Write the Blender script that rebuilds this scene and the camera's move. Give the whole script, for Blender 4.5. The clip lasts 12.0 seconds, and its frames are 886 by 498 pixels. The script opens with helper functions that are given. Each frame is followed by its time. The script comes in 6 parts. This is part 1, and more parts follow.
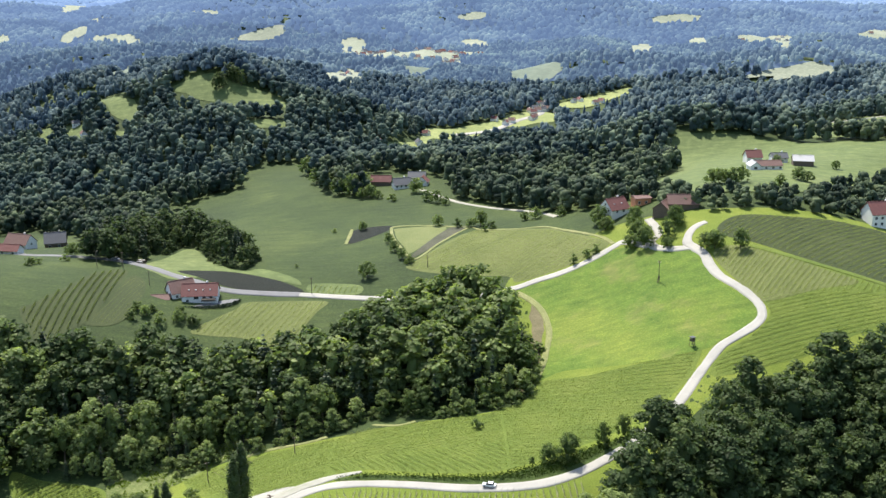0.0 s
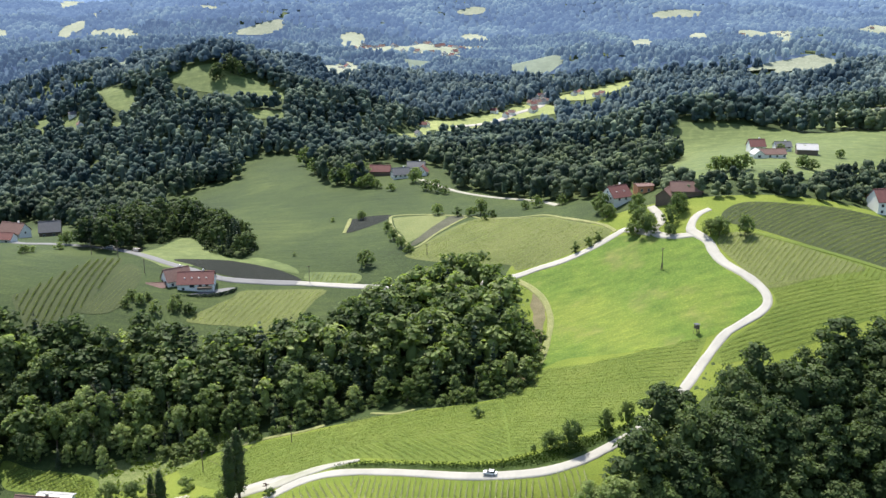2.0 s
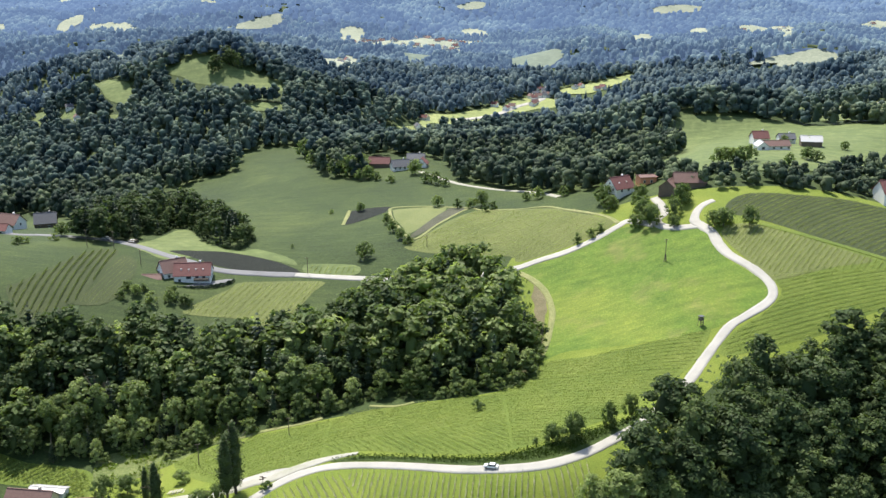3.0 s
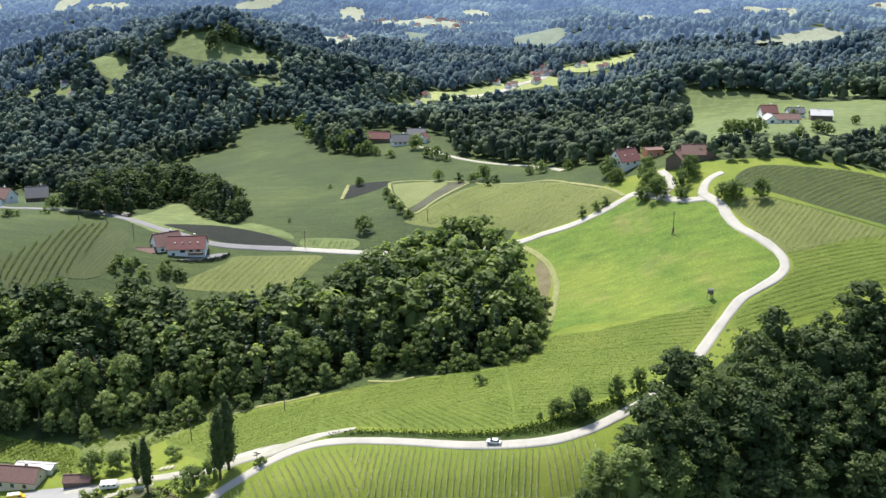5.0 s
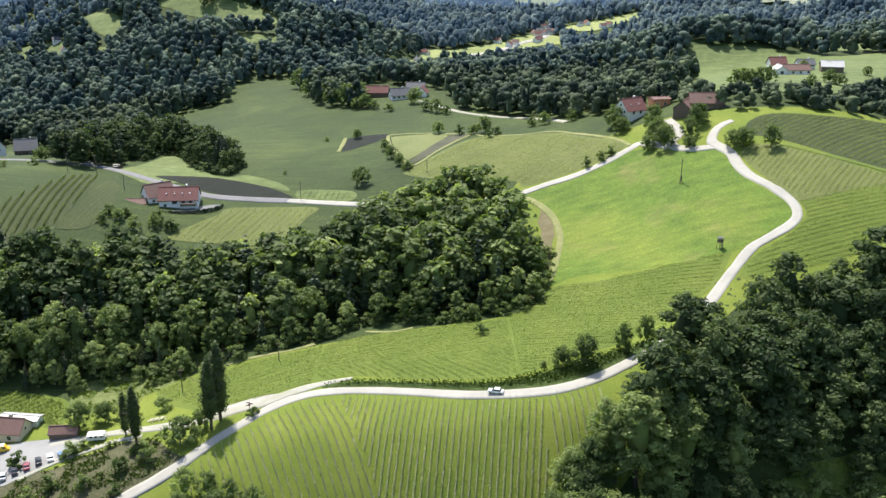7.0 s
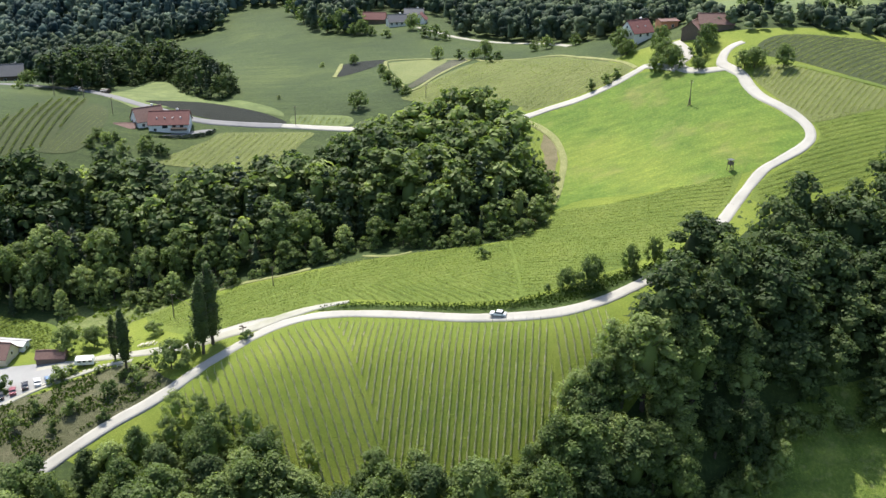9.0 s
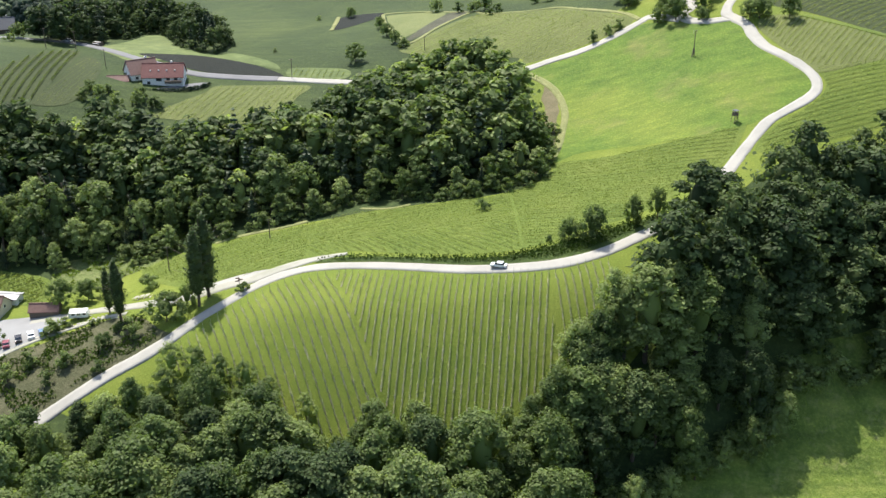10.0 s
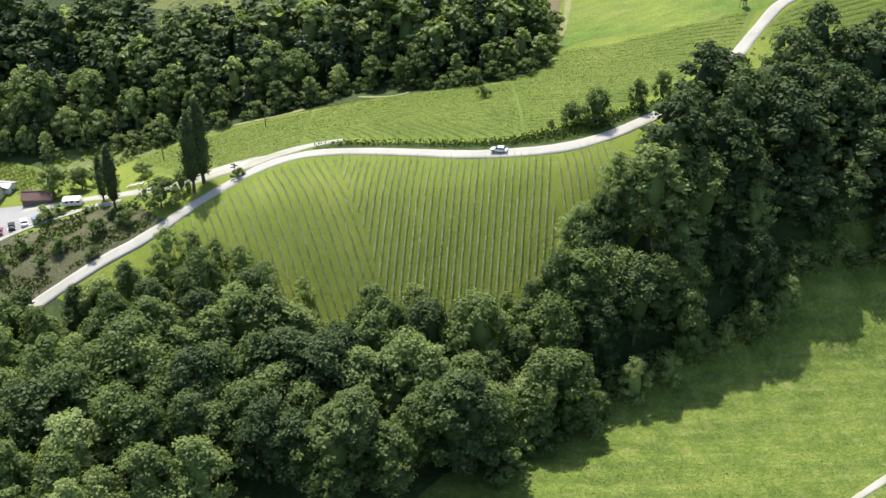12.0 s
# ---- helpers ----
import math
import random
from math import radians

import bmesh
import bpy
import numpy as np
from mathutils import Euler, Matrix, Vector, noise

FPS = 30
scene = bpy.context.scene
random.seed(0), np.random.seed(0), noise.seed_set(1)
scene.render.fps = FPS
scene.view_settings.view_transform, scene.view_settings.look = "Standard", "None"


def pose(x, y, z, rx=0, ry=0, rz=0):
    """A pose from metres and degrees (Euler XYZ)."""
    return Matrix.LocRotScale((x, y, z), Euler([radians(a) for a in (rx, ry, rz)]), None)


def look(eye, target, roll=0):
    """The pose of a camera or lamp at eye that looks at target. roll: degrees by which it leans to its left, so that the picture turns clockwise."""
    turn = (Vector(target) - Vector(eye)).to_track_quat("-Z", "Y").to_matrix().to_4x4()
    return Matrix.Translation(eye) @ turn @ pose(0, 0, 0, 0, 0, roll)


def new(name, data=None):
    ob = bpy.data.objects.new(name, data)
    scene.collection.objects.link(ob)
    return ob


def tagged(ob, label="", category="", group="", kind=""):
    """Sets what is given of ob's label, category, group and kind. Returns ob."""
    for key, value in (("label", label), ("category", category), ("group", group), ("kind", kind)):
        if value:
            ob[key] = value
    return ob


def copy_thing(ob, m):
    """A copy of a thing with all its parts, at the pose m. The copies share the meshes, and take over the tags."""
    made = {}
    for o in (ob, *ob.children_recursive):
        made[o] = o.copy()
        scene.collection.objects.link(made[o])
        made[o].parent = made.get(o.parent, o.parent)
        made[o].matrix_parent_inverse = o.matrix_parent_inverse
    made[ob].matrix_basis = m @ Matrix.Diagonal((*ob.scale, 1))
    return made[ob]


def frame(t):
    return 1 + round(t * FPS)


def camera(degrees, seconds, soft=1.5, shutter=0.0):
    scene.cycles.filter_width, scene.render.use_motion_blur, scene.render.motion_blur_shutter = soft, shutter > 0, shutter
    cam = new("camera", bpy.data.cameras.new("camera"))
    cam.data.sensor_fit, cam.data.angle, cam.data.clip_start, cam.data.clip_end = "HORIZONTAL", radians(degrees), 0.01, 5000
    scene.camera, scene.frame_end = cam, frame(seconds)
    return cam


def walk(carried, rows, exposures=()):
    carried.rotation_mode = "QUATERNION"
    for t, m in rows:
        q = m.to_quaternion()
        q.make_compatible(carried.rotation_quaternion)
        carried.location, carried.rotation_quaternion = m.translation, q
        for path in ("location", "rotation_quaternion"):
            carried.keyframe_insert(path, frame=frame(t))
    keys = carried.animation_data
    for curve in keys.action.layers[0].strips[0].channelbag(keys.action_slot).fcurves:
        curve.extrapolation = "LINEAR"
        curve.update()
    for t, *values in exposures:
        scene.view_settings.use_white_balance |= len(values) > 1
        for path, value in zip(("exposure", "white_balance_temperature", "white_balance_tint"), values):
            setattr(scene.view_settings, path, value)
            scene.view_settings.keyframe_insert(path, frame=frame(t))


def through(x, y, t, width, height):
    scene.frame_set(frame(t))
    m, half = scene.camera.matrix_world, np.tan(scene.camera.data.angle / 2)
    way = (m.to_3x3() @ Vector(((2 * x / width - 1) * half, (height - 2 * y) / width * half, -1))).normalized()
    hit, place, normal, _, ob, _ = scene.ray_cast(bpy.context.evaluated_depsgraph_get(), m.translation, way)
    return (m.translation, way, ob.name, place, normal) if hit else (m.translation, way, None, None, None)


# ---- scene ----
cam = camera(48.0, 12.0)
EXPOSURES = [(0.0, 0.7), (12.0, 0.7)]
PATH = [
    (0.0, pose(0.00, -0.00, 200.00, 74.148, 0.251, -0.071)),
    (0.5, pose(-0.01, 0.88, 198.54, 74.139, 0.261, -0.084)),
    (1.0, pose(-0.05, 1.91, 197.00, 74.124, 0.229, -0.086)),
    (1.5, pose(-0.14, 3.38, 195.32, 74.089, 0.219, -0.096)),
    (2.0, pose(-0.29, 5.38, 193.60, 74.032, 0.194, -0.109)),
    (2.5, pose(-0.45, 7.81, 191.74, 73.936, 0.146, -0.123)),
    (3.0, pose(-0.59, 10.53, 189.76, 73.831, 0.100, -0.115)),
    (5.0, pose(-0.81, 20.42, 181.40, 72.996, -0.004, -0.059)),
    (5.5, pose(-1.00, 22.90, 178.76, 72.655, -0.026, -0.072)),
    (6.0, pose(-1.18, 25.35, 176.03, 72.244, -0.061, -0.089)),
    (6.5, pose(-1.18, 27.70, 173.13, 71.802, -0.063, -0.093)),
    (7.0, pose(-0.92, 30.07, 170.08, 71.283, -0.051, -0.066)),
    (9.0, pose(-1.74, 38.54, 159.57, 68.072, -0.174, -0.183)),
    (9.5, pose(-1.87, 40.26, 156.96, 67.058, -0.182, -0.222)),
    (10.0, pose(-2.05, 41.70, 154.44, 65.992, -0.178, -0.290)),
    (10.5, pose(-2.12, 42.57, 151.94, 64.879, -0.178, -0.327)),
    (11.0, pose(-2.05, 42.89, 149.47, 63.712, -0.140, -0.351)),
    (11.5, pose(-1.76, 42.77, 147.21, 62.466, -0.127, -0.292)),
    (12.0, pose(-1.53, 42.36, 145.08, 61.203, -0.117, -0.245)),
]
walk(cam, PATH, EXPOSURES)

# ---- light ----
SUN_HIGH, SUN_TURN = 61.0, -23.0
world = bpy.data.worlds.new("sky")
scene.world = world
world.use_nodes = True
wn = world.node_tree
wn.nodes.clear()
sky = wn.nodes.new("ShaderNodeTexSky")
sky.sky_type, sky.sun_disc = "NISHITA", False
sky.sun_elevation, sky.sun_rotation = radians(SUN_HIGH), radians(SUN_TURN)
sky.air_density, sky.dust_density = 1.0, 1.5
w_bg = wn.nodes.new("ShaderNodeBackground")
w_bg.inputs["Strength"].default_value = 0.15
w_out = wn.nodes.new("ShaderNodeOutputWorld")
wn.links.new(sky.outputs["Color"], w_bg.inputs["Color"])
wn.links.new(w_bg.outputs[0], w_out.inputs["Surface"])
sun_data = bpy.data.lights.new("sun", "SUN")
sun_data.energy, sun_data.angle, sun_data.color = 4.8, radians(0.6), (1.0, 0.95, 0.86)
sun = new("sun", sun_data)
_a, _e = radians(SUN_TURN), radians(SUN_HIGH)
SUN_WAY = Vector((math.sin(_a) * math.cos(_e), math.cos(_a) * math.cos(_e), math.sin(_e)))
sun.matrix_world = look(SUN_WAY * 900, (0, 0, 0))

# ---- materials ----
def shader(name):
    m = bpy.data.materials.new(name)
    m.use_nodes = True
    nt = m.node_tree
    return m, nt, nt.nodes["Principled BSDF"], nt.nodes["Material Output"]


def noise_node(nt, scale, detail=4.0, rough=0.6, stretch=None):
    geo = nt.nodes.new("ShaderNodeNewGeometry")
    src = geo.outputs["Position"]
    if stretch:
        mp = nt.nodes.new("ShaderNodeMapping")
        mp.inputs["Scale"].default_value = stretch[:3]
        mp.inputs["Rotation"].default_value = (0, 0, radians(stretch[3]))
        mp.vector_type = "POINT"
        nt.links.new(src, mp.inputs["Vector"])
        src = mp.outputs["Vector"]
    n = nt.nodes.new("ShaderNodeTexNoise")
    n.inputs["Scale"].default_value, n.inputs["Detail"].default_value, n.inputs["Roughness"].default_value = scale, detail, rough
    nt.links.new(src, n.inputs["Vector"])
    return n.outputs["Fac"]


def ramp(nt, fac, stops):
    r = nt.nodes.new("ShaderNodeValToRGB")
    els = r.color_ramp.elements
    while len(els) < len(stops):
        els.new(0.5)
    for e, (p, c) in zip(els, stops):
        e.position, e.color = p, (*c, 1)
    nt.links.new(fac, r.inputs["Fac"])
    return r.outputs["Color"]


def blend(nt, a, b, fac, mode="MIX"):
    mx = nt.nodes.new("ShaderNodeMix")
    mx.data_type, mx.blend_type = "RGBA", mode
    for sock, v in ((mx.inputs["Factor"], fac), (mx.inputs["A"], a), (mx.inputs["B"], b)):
        if hasattr(v, "is_output"):
            nt.links.new(v, sock)
        elif isinstance(v, tuple):
            sock.default_value = (*v, 1)
        else:
            sock.default_value = v
    return mx.outputs["Result"]


def bump(nt, height, strength, distance):
    b = nt.nodes.new("ShaderNodeBump")
    b.inputs["Strength"].default_value, b.inputs["Distance"].default_value = strength, distance
    nt.links.new(height, b.inputs["Height"])
    return b.outputs["Normal"]


def grass(name, dark, mid, light, patch=0.03, fine=1.6, relief=0.6, dry=None, far=False, streak=None):
    """Grass: broad patches, tufts, and a fine relief."""
    m, nt, p, o = shader(name)
    big = noise_node(nt, patch, 5.0, 0.62)
    small = noise_node(nt, fine, 6.0, 0.7)
    c1 = ramp(nt, big, ((0.32, dark), (0.5, mid), (0.68, light)))
    c2 = ramp(nt, small, ((0.3, tuple(v * 0.62 for v in mid)), (0.5, mid), (0.7, tuple(min(1, v * 1.35) for v in light))))
    c = blend(nt, c1, c2, 0.45)
    if dry:
        c = blend(nt, c, dry, ramp(nt, noise_node(nt, patch * 2.3, 4.0, 0.6), ((0.55, (0, 0, 0)), (0.72, (0.7, 0.7, 0.7)))))
    if streak is not None:
        lines = noise_node(nt, 0.35, 3.0, 0.55, (0.12, 1.0, 1.0, streak))
        c = blend(nt, c, ramp(nt, lines, ((0.3, (0.78, 0.8, 0.8)), (0.7, (1.2, 1.16, 1.15)))), 1.0, "MULTIPLY")
    nt.links.new(c, p.inputs["Base Color"])
    p.inputs["Roughness"].default_value = 0.85
    p.inputs["Specular IOR Level"].default_value = 0.25
    nt.links.new(bump(nt, small, relief, 0.5 if not far else 2.0), p.inputs["Normal"])
    return m


def foliage(name, dark, mid, light, through_light=0.3, grain=0.07, gloss=0.25, rough=0.55, spread=0.34, through=(1.2, 1.3, 0.65), glow=0.0, joined=False):
    """Leaves: each tree and each clump a little different, light passing through."""
    m, nt, p, o = shader(name)
    geo = nt.nodes.new("ShaderNodeNewGeometry")
    info = nt.nodes.new("ShaderNodeObjectInfo")
    att = nt.nodes.new("ShaderNodeAttribute")
    att.attribute_name = "tone"
    both = nt.nodes.new("ShaderNodeMath")
    both.operation = "ADD"
    nt.links.new(info.outputs["Random"], both.inputs[0])
    nt.links.new(att.outputs["Fac"], both.inputs[1])
    part_of = nt.nodes.new("ShaderNodeMath")
    part_of.operation = "FRACT"
    nt.links.new(both.outputs[0], part_of.inputs[0])
    stand = ramp(nt, noise_node(nt, grain, 2.0, 0.5), ((0.38, dark), (0.5, mid), (0.64, light)) if joined else ((0.3, dark), (0.5, mid), (0.72, light)))
    own = ramp(nt, att.outputs["Fac"] if joined else part_of.outputs[0], ((0.0, dark), (0.25, tuple(v * 0.8 for v in mid)), (0.7, mid), (1.0, light)))
    c = blend(nt, stand, own, 0.42 if joined else 0.62)
    leaf = ramp(nt, geo.outputs["Random Per Island"], ((0.0, (1 - spread,) * 3), (1.0, (1 + spread * 0.9, 1 + spread * 0.9, 1 + spread * 0.7))))
    c = blend(nt, c, leaf, 1.0, "MULTIPLY")
    nt.links.new(c, p.inputs["Base Color"])
    p.inputs["Roughness"].default_value = rough
    p.inputs["Specular IOR Level"].default_value = gloss
    # blue glow stands in for haze on the farthest leaves
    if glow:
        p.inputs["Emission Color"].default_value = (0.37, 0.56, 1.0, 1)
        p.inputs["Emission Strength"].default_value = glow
    tl = nt.nodes.new("ShaderNodeBsdfTranslucent")
    nt.links.new(blend(nt, c, through, 1.0, "MULTIPLY"), tl.inputs["Color"])
    mx = nt.nodes.new("ShaderNodeMixShader")
    mx.inputs[0].default_value = through_light
    nt.links.new(p.outputs[0], mx.inputs[1])
    nt.links.new(tl.outputs[0], mx.inputs[2])
    nt.links.new(mx.outputs[0], o.inputs["Surface"])
    return m


def plain(name, c, rough=0.7, vary=0.18, scale=0.8, metal=0.0, relief=0.15, glow=0.0):
    m, nt, p, o = shader(name)
    n = noise_node(nt, scale, 5.0, 0.65)
    f = noise_node(nt, scale * 9, 3.0, 0.6)
    lo, hi = tuple(v * (1 - vary) for v in c), tuple(min(1.0, v * (1 + vary)) for v in c)
    col = blend(nt, ramp(nt, n, ((0.3, lo), (0.7, hi))), ramp(nt, f, ((0.3, lo), (0.7, hi))), 0.4)
    nt.links.new(col, p.inputs["Base Color"])
    p.inputs["Roughness"].default_value, p.inputs["Metallic"].default_value = rough, metal
    if relief:
        nt.links.new(bump(nt, f, relief, 0.05), p.inputs["Normal"])
    return m


def glass_pane(name):
    m, nt, p, o = shader(name)
    p.inputs["Base Color"].default_value = (0.03, 0.04, 0.05, 1)
    p.inputs["Roughness"].default_value = 0.08
    p.inputs["Specular IOR Level"].default_value = 0.8
    return m


def road_mat(name, c, wear, rough=0.9):
    """Pale worn surface: blotches, grit and faint wheel-worn streaks."""
    m, nt, p, o = shader(name)
    big = noise_node(nt, 0.12, 4.0, 0.6)
    grit = noise_node(nt, 5.0, 5.0, 0.75)
    col = ramp(nt, big, ((0.3, wear), (0.55, c), (0.75, tuple(min(1, v * 1.12) for v in c))))
    col = blend(nt, col, ramp(nt, grit, ((0.3, tuple(v * 0.75 for v in c)), (0.7, tuple(min(1, v * 1.15) for v in c)))), 0.35)
    nt.links.new(col, p.inputs["Base Color"])
    p.inputs["Roughness"].default_value = rough
    nt.links.new(bump(nt, grit, 0.4, 0.04), p.inputs["Normal"])
    return m


# meadow green lowered to take in the cloud shade over the ridge fields
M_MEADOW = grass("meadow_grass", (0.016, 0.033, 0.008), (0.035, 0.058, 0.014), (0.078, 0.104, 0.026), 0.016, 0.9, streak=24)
M_BRIGHT = grass("bright_meadow_grass", (0.045, 0.1, 0.011), (0.088, 0.15, 0.018), (0.185, 0.222, 0.034), 0.022, 1.2, dry=(0.19, 0.19, 0.058), streak=38)
M_VINE_GRASS = grass("vineyard_grass", (0.07, 0.112, 0.014), (0.104, 0.146, 0.021), (0.15, 0.185, 0.035), 0.05, 1.8)
M_NEAR_GRASS = grass("near_vineyard_grass", (0.092, 0.14, 0.015), (0.14, 0.185, 0.023), (0.2, 0.23, 0.038), 0.06, 2.2)
# dull green, darkened further to stand in for cloud shade
M_CLOUD_DULL_GRASS = grass("cloud_dulled_grass", (0.028, 0.042, 0.013), (0.042, 0.058, 0.018), (0.064, 0.08, 0.026), 0.04, 1.5)
M_WORN = grass("worn_vineyard", (0.085, 0.105, 0.03), (0.12, 0.142, 0.042), (0.165, 0.182, 0.06), 0.05, 1.6)
M_BOTTOM = grass("tufted_meadow", (0.05, 0.09, 0.013), (0.1, 0.148, 0.023), (0.19, 0.225, 0.05), 0.16, 1.1, 1.0, dry=(0.2, 0.215, 0.075), streak=-38)
M_FAR_FIELD = grass("far_field_grass", (0.075, 0.105, 0.034), (0.105, 0.142, 0.046), (0.15, 0.18, 0.065), 0.012, 0.2, streak=10)
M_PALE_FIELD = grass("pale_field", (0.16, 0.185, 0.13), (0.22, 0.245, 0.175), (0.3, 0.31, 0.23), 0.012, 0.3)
M_STRIPED = grass("striped_crop", (0.1, 0.125, 0.04), (0.135, 0.158, 0.053), (0.175, 0.19, 0.072), 0.06, 1.5)
M_SOIL = grass("ploughed_soil", (0.005, 0.008, 0.005), (0.008, 0.012, 0.008), (0.013, 0.017, 0.011), 0.1, 2.5)
M_BROWN = grass("brown_soil", (0.045, 0.05, 0.03), (0.07, 0.072, 0.045), (0.1, 0.1, 0.065), 0.08, 2.0)
M_BARE = grass("bare_earth", (0.09, 0.09, 0.04), (0.14, 0.125, 0.065), (0.2, 0.175, 0.1), 0.15, 2.0)
# grass darkened to carry the shade of the steep bank
M_SHADED_BANK = grass("shaded_bank_grass", (0.03, 0.052, 0.01), (0.048, 0.078, 0.015), (0.075, 0.11, 0.024), 0.2, 2.0)
M_SCRUB = grass("scrub_slope", (0.05, 0.062, 0.024), (0.082, 0.085, 0.04), (0.13, 0.12, 0.07), 0.15, 1.1, 1.0)
M_ROAD = road_mat("pale_road", (0.36, 0.345, 0.305), (0.27, 0.265, 0.235))
M_TRACK = road_mat("gravel_track", (0.33, 0.32, 0.27), (0.23, 0.235, 0.16))
M_ASPHALT = road_mat("grey_asphalt", (0.17, 0.17, 0.172), (0.12, 0.12, 0.122))
M_LOT = road_mat("pale_car_park", (0.26, 0.26, 0.255), (0.2, 0.2, 0.2))
M_LEAF = foliage("broad_leaves", (0.056, 0.094, 0.03), (0.132, 0.183, 0.06), (0.28, 0.335, 0.125), 0.46, 0.06, 0.18, 0.55)
# darker copy of broad_leaves, shade over the woods put into its colour
M_LEAF_SHADED = foliage("shaded_broad_leaves", (0.034, 0.06, 0.024), (0.068, 0.102, 0.039), (0.135, 0.178, 0.066), 0.38, 0.06, 0.15, 0.6)
M_LEAF_LIGHT = foliage("light_leaves", (0.14, 0.19, 0.07), (0.23, 0.29, 0.11), (0.35, 0.4, 0.18), 0.48, 0.07, 0.18, 0.55)
# leaf greens shift to blue with distance: haze mixed into the colour
M_LEAF_FAR_HAZED = foliage("hazed_far_leaves", (0.014, 0.028, 0.023), (0.044, 0.069, 0.044), (0.14, 0.175, 0.09), 0.22, 0.05, 0.12, 0.7, 0.32, (1.1, 1.2, 0.9), 0.0, True)
M_LEAF_RIDGE_HAZED = foliage("hazed_ridge_leaves", (0.019, 0.039, 0.044), (0.062, 0.096, 0.084), (0.175, 0.22, 0.15), 0.22, 0.035, 0.1, 0.75, 0.3, (1.1, 1.2, 1.0), 0.0, True)
M_LEAF_VALLEY_HAZED = foliage("hazed_valley_leaves", (0.032, 0.06, 0.09), (0.084, 0.125, 0.15), (0.2, 0.25, 0.23), 0.22, 0.025, 0.06, 0.85, 0.28, (1.0, 1.15, 1.1), 0.0, True)
M_LEAF_DISTANT_HAZED = foliage("hazed_distant_leaves", (0.024, 0.05, 0.072), (0.085, 0.125, 0.142), (0.2, 0.255, 0.22), 0.22, 0.018, 0.05, 0.9, 0.26, (1.0, 1.1, 1.1), 0.13, True)


# backdrop woods and their floor also glow blue, as painted haze
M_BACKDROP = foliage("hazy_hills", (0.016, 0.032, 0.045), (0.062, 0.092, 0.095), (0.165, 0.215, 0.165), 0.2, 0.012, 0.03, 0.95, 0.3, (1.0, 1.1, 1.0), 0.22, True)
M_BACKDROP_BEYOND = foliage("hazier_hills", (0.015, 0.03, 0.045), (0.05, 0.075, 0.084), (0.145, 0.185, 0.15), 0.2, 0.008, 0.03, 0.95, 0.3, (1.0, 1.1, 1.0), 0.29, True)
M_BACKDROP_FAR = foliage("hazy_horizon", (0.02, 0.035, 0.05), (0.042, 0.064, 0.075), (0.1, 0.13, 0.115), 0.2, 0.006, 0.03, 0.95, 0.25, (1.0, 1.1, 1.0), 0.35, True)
M_BACKDROP_LAST = foliage("haze_pale_horizon", (0.05, 0.07, 0.1), (0.08, 0.11, 0.13), (0.14, 0.17, 0.17), 0.2, 0.004, 0.03, 0.95, 0.2, (1.0, 1.1, 1.0), 0.55, True)
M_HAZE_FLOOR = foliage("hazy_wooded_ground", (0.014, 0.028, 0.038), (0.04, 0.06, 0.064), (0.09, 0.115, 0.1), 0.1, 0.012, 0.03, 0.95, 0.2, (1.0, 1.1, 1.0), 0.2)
# field green greyed towards blue, distance haze mixed into the colour
M_HAZY_FIELD = grass("hazed_distant_field", (0.085, 0.12, 0.09), (0.12, 0.155, 0.115), (0.17, 0.2, 0.145), 0.006, 0.1)
M_NEEDLE = foliage("spruce_needles", (0.022, 0.04, 0.018), (0.034, 0.056, 0.025), (0.05, 0.078, 0.034), 0.15)
M_POPLAR = foliage("poplar_leaves", (0.05, 0.078, 0.026), (0.072, 0.106, 0.034), (0.11, 0.148, 0.048), 0.4)
M_VINE = foliage("vine_leaves", (0.24, 0.29, 0.12), (0.34, 0.39, 0.19), (0.46, 0.5, 0.28), 0.6, 0.3, 0.1, 0.8)
M_VINE_GREEN = foliage("slope_vine_leaves", (0.17, 0.21, 0.06), (0.24, 0.28, 0.09), (0.36, 0.39, 0.17), 0.5, 0.3, 0.1, 0.8)
# darker copy of the slope vine leaves, cloud shade put into the colour
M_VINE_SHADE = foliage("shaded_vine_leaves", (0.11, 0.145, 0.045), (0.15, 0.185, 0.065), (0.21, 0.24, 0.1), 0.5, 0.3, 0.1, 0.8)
M_ROUGH = grass("rough_grass", (0.07, 0.1, 0.025), (0.12, 0.155, 0.045), (0.19, 0.215, 0.08), 0.14, 1.2, 1.0, dry=(0.22, 0.22, 0.11))
# meadow green brightened to stand in for a patch of sun
M_SUNLIT_VALLEY = grass("sunlit_valley_meadow", (0.15, 0.185, 0.06), (0.22, 0.255, 0.09), (0.31, 0.33, 0.13), 0.02, 0.3)
M_BARK = plain("bark", (0.09, 0.07, 0.05), 0.9, 0.3, 1.5, relief=0.6)
M_WOOD = plain("weathered_wood", (0.13, 0.10, 0.075), 0.85, 0.3, 1.2, relief=0.4)
M_POST = plain("grey_post", (0.42, 0.39, 0.33), 0.8, 0.25, 2.0)
M_WHITE = plain("white_plaster", (0.78, 0.77, 0.73), 0.8, 0.06, 0.5)
M_CREAM = plain("cream_plaster", (0.62, 0.55, 0.42), 0.8, 0.08, 0.5)
M_RED_ROOF = plain("red_tiles", (0.14, 0.052, 0.045), 0.8, 0.3, 1.2, relief=0.5)
M_OLD_ROOF = plain("old_brown_tiles", (0.15, 0.085, 0.07), 0.8, 0.3, 1.2, relief=0.5)
M_DARK_ROOF = plain("dark_slate", (0.075, 0.08, 0.09), 0.7, 0.25, 1.2, relief=0.4)
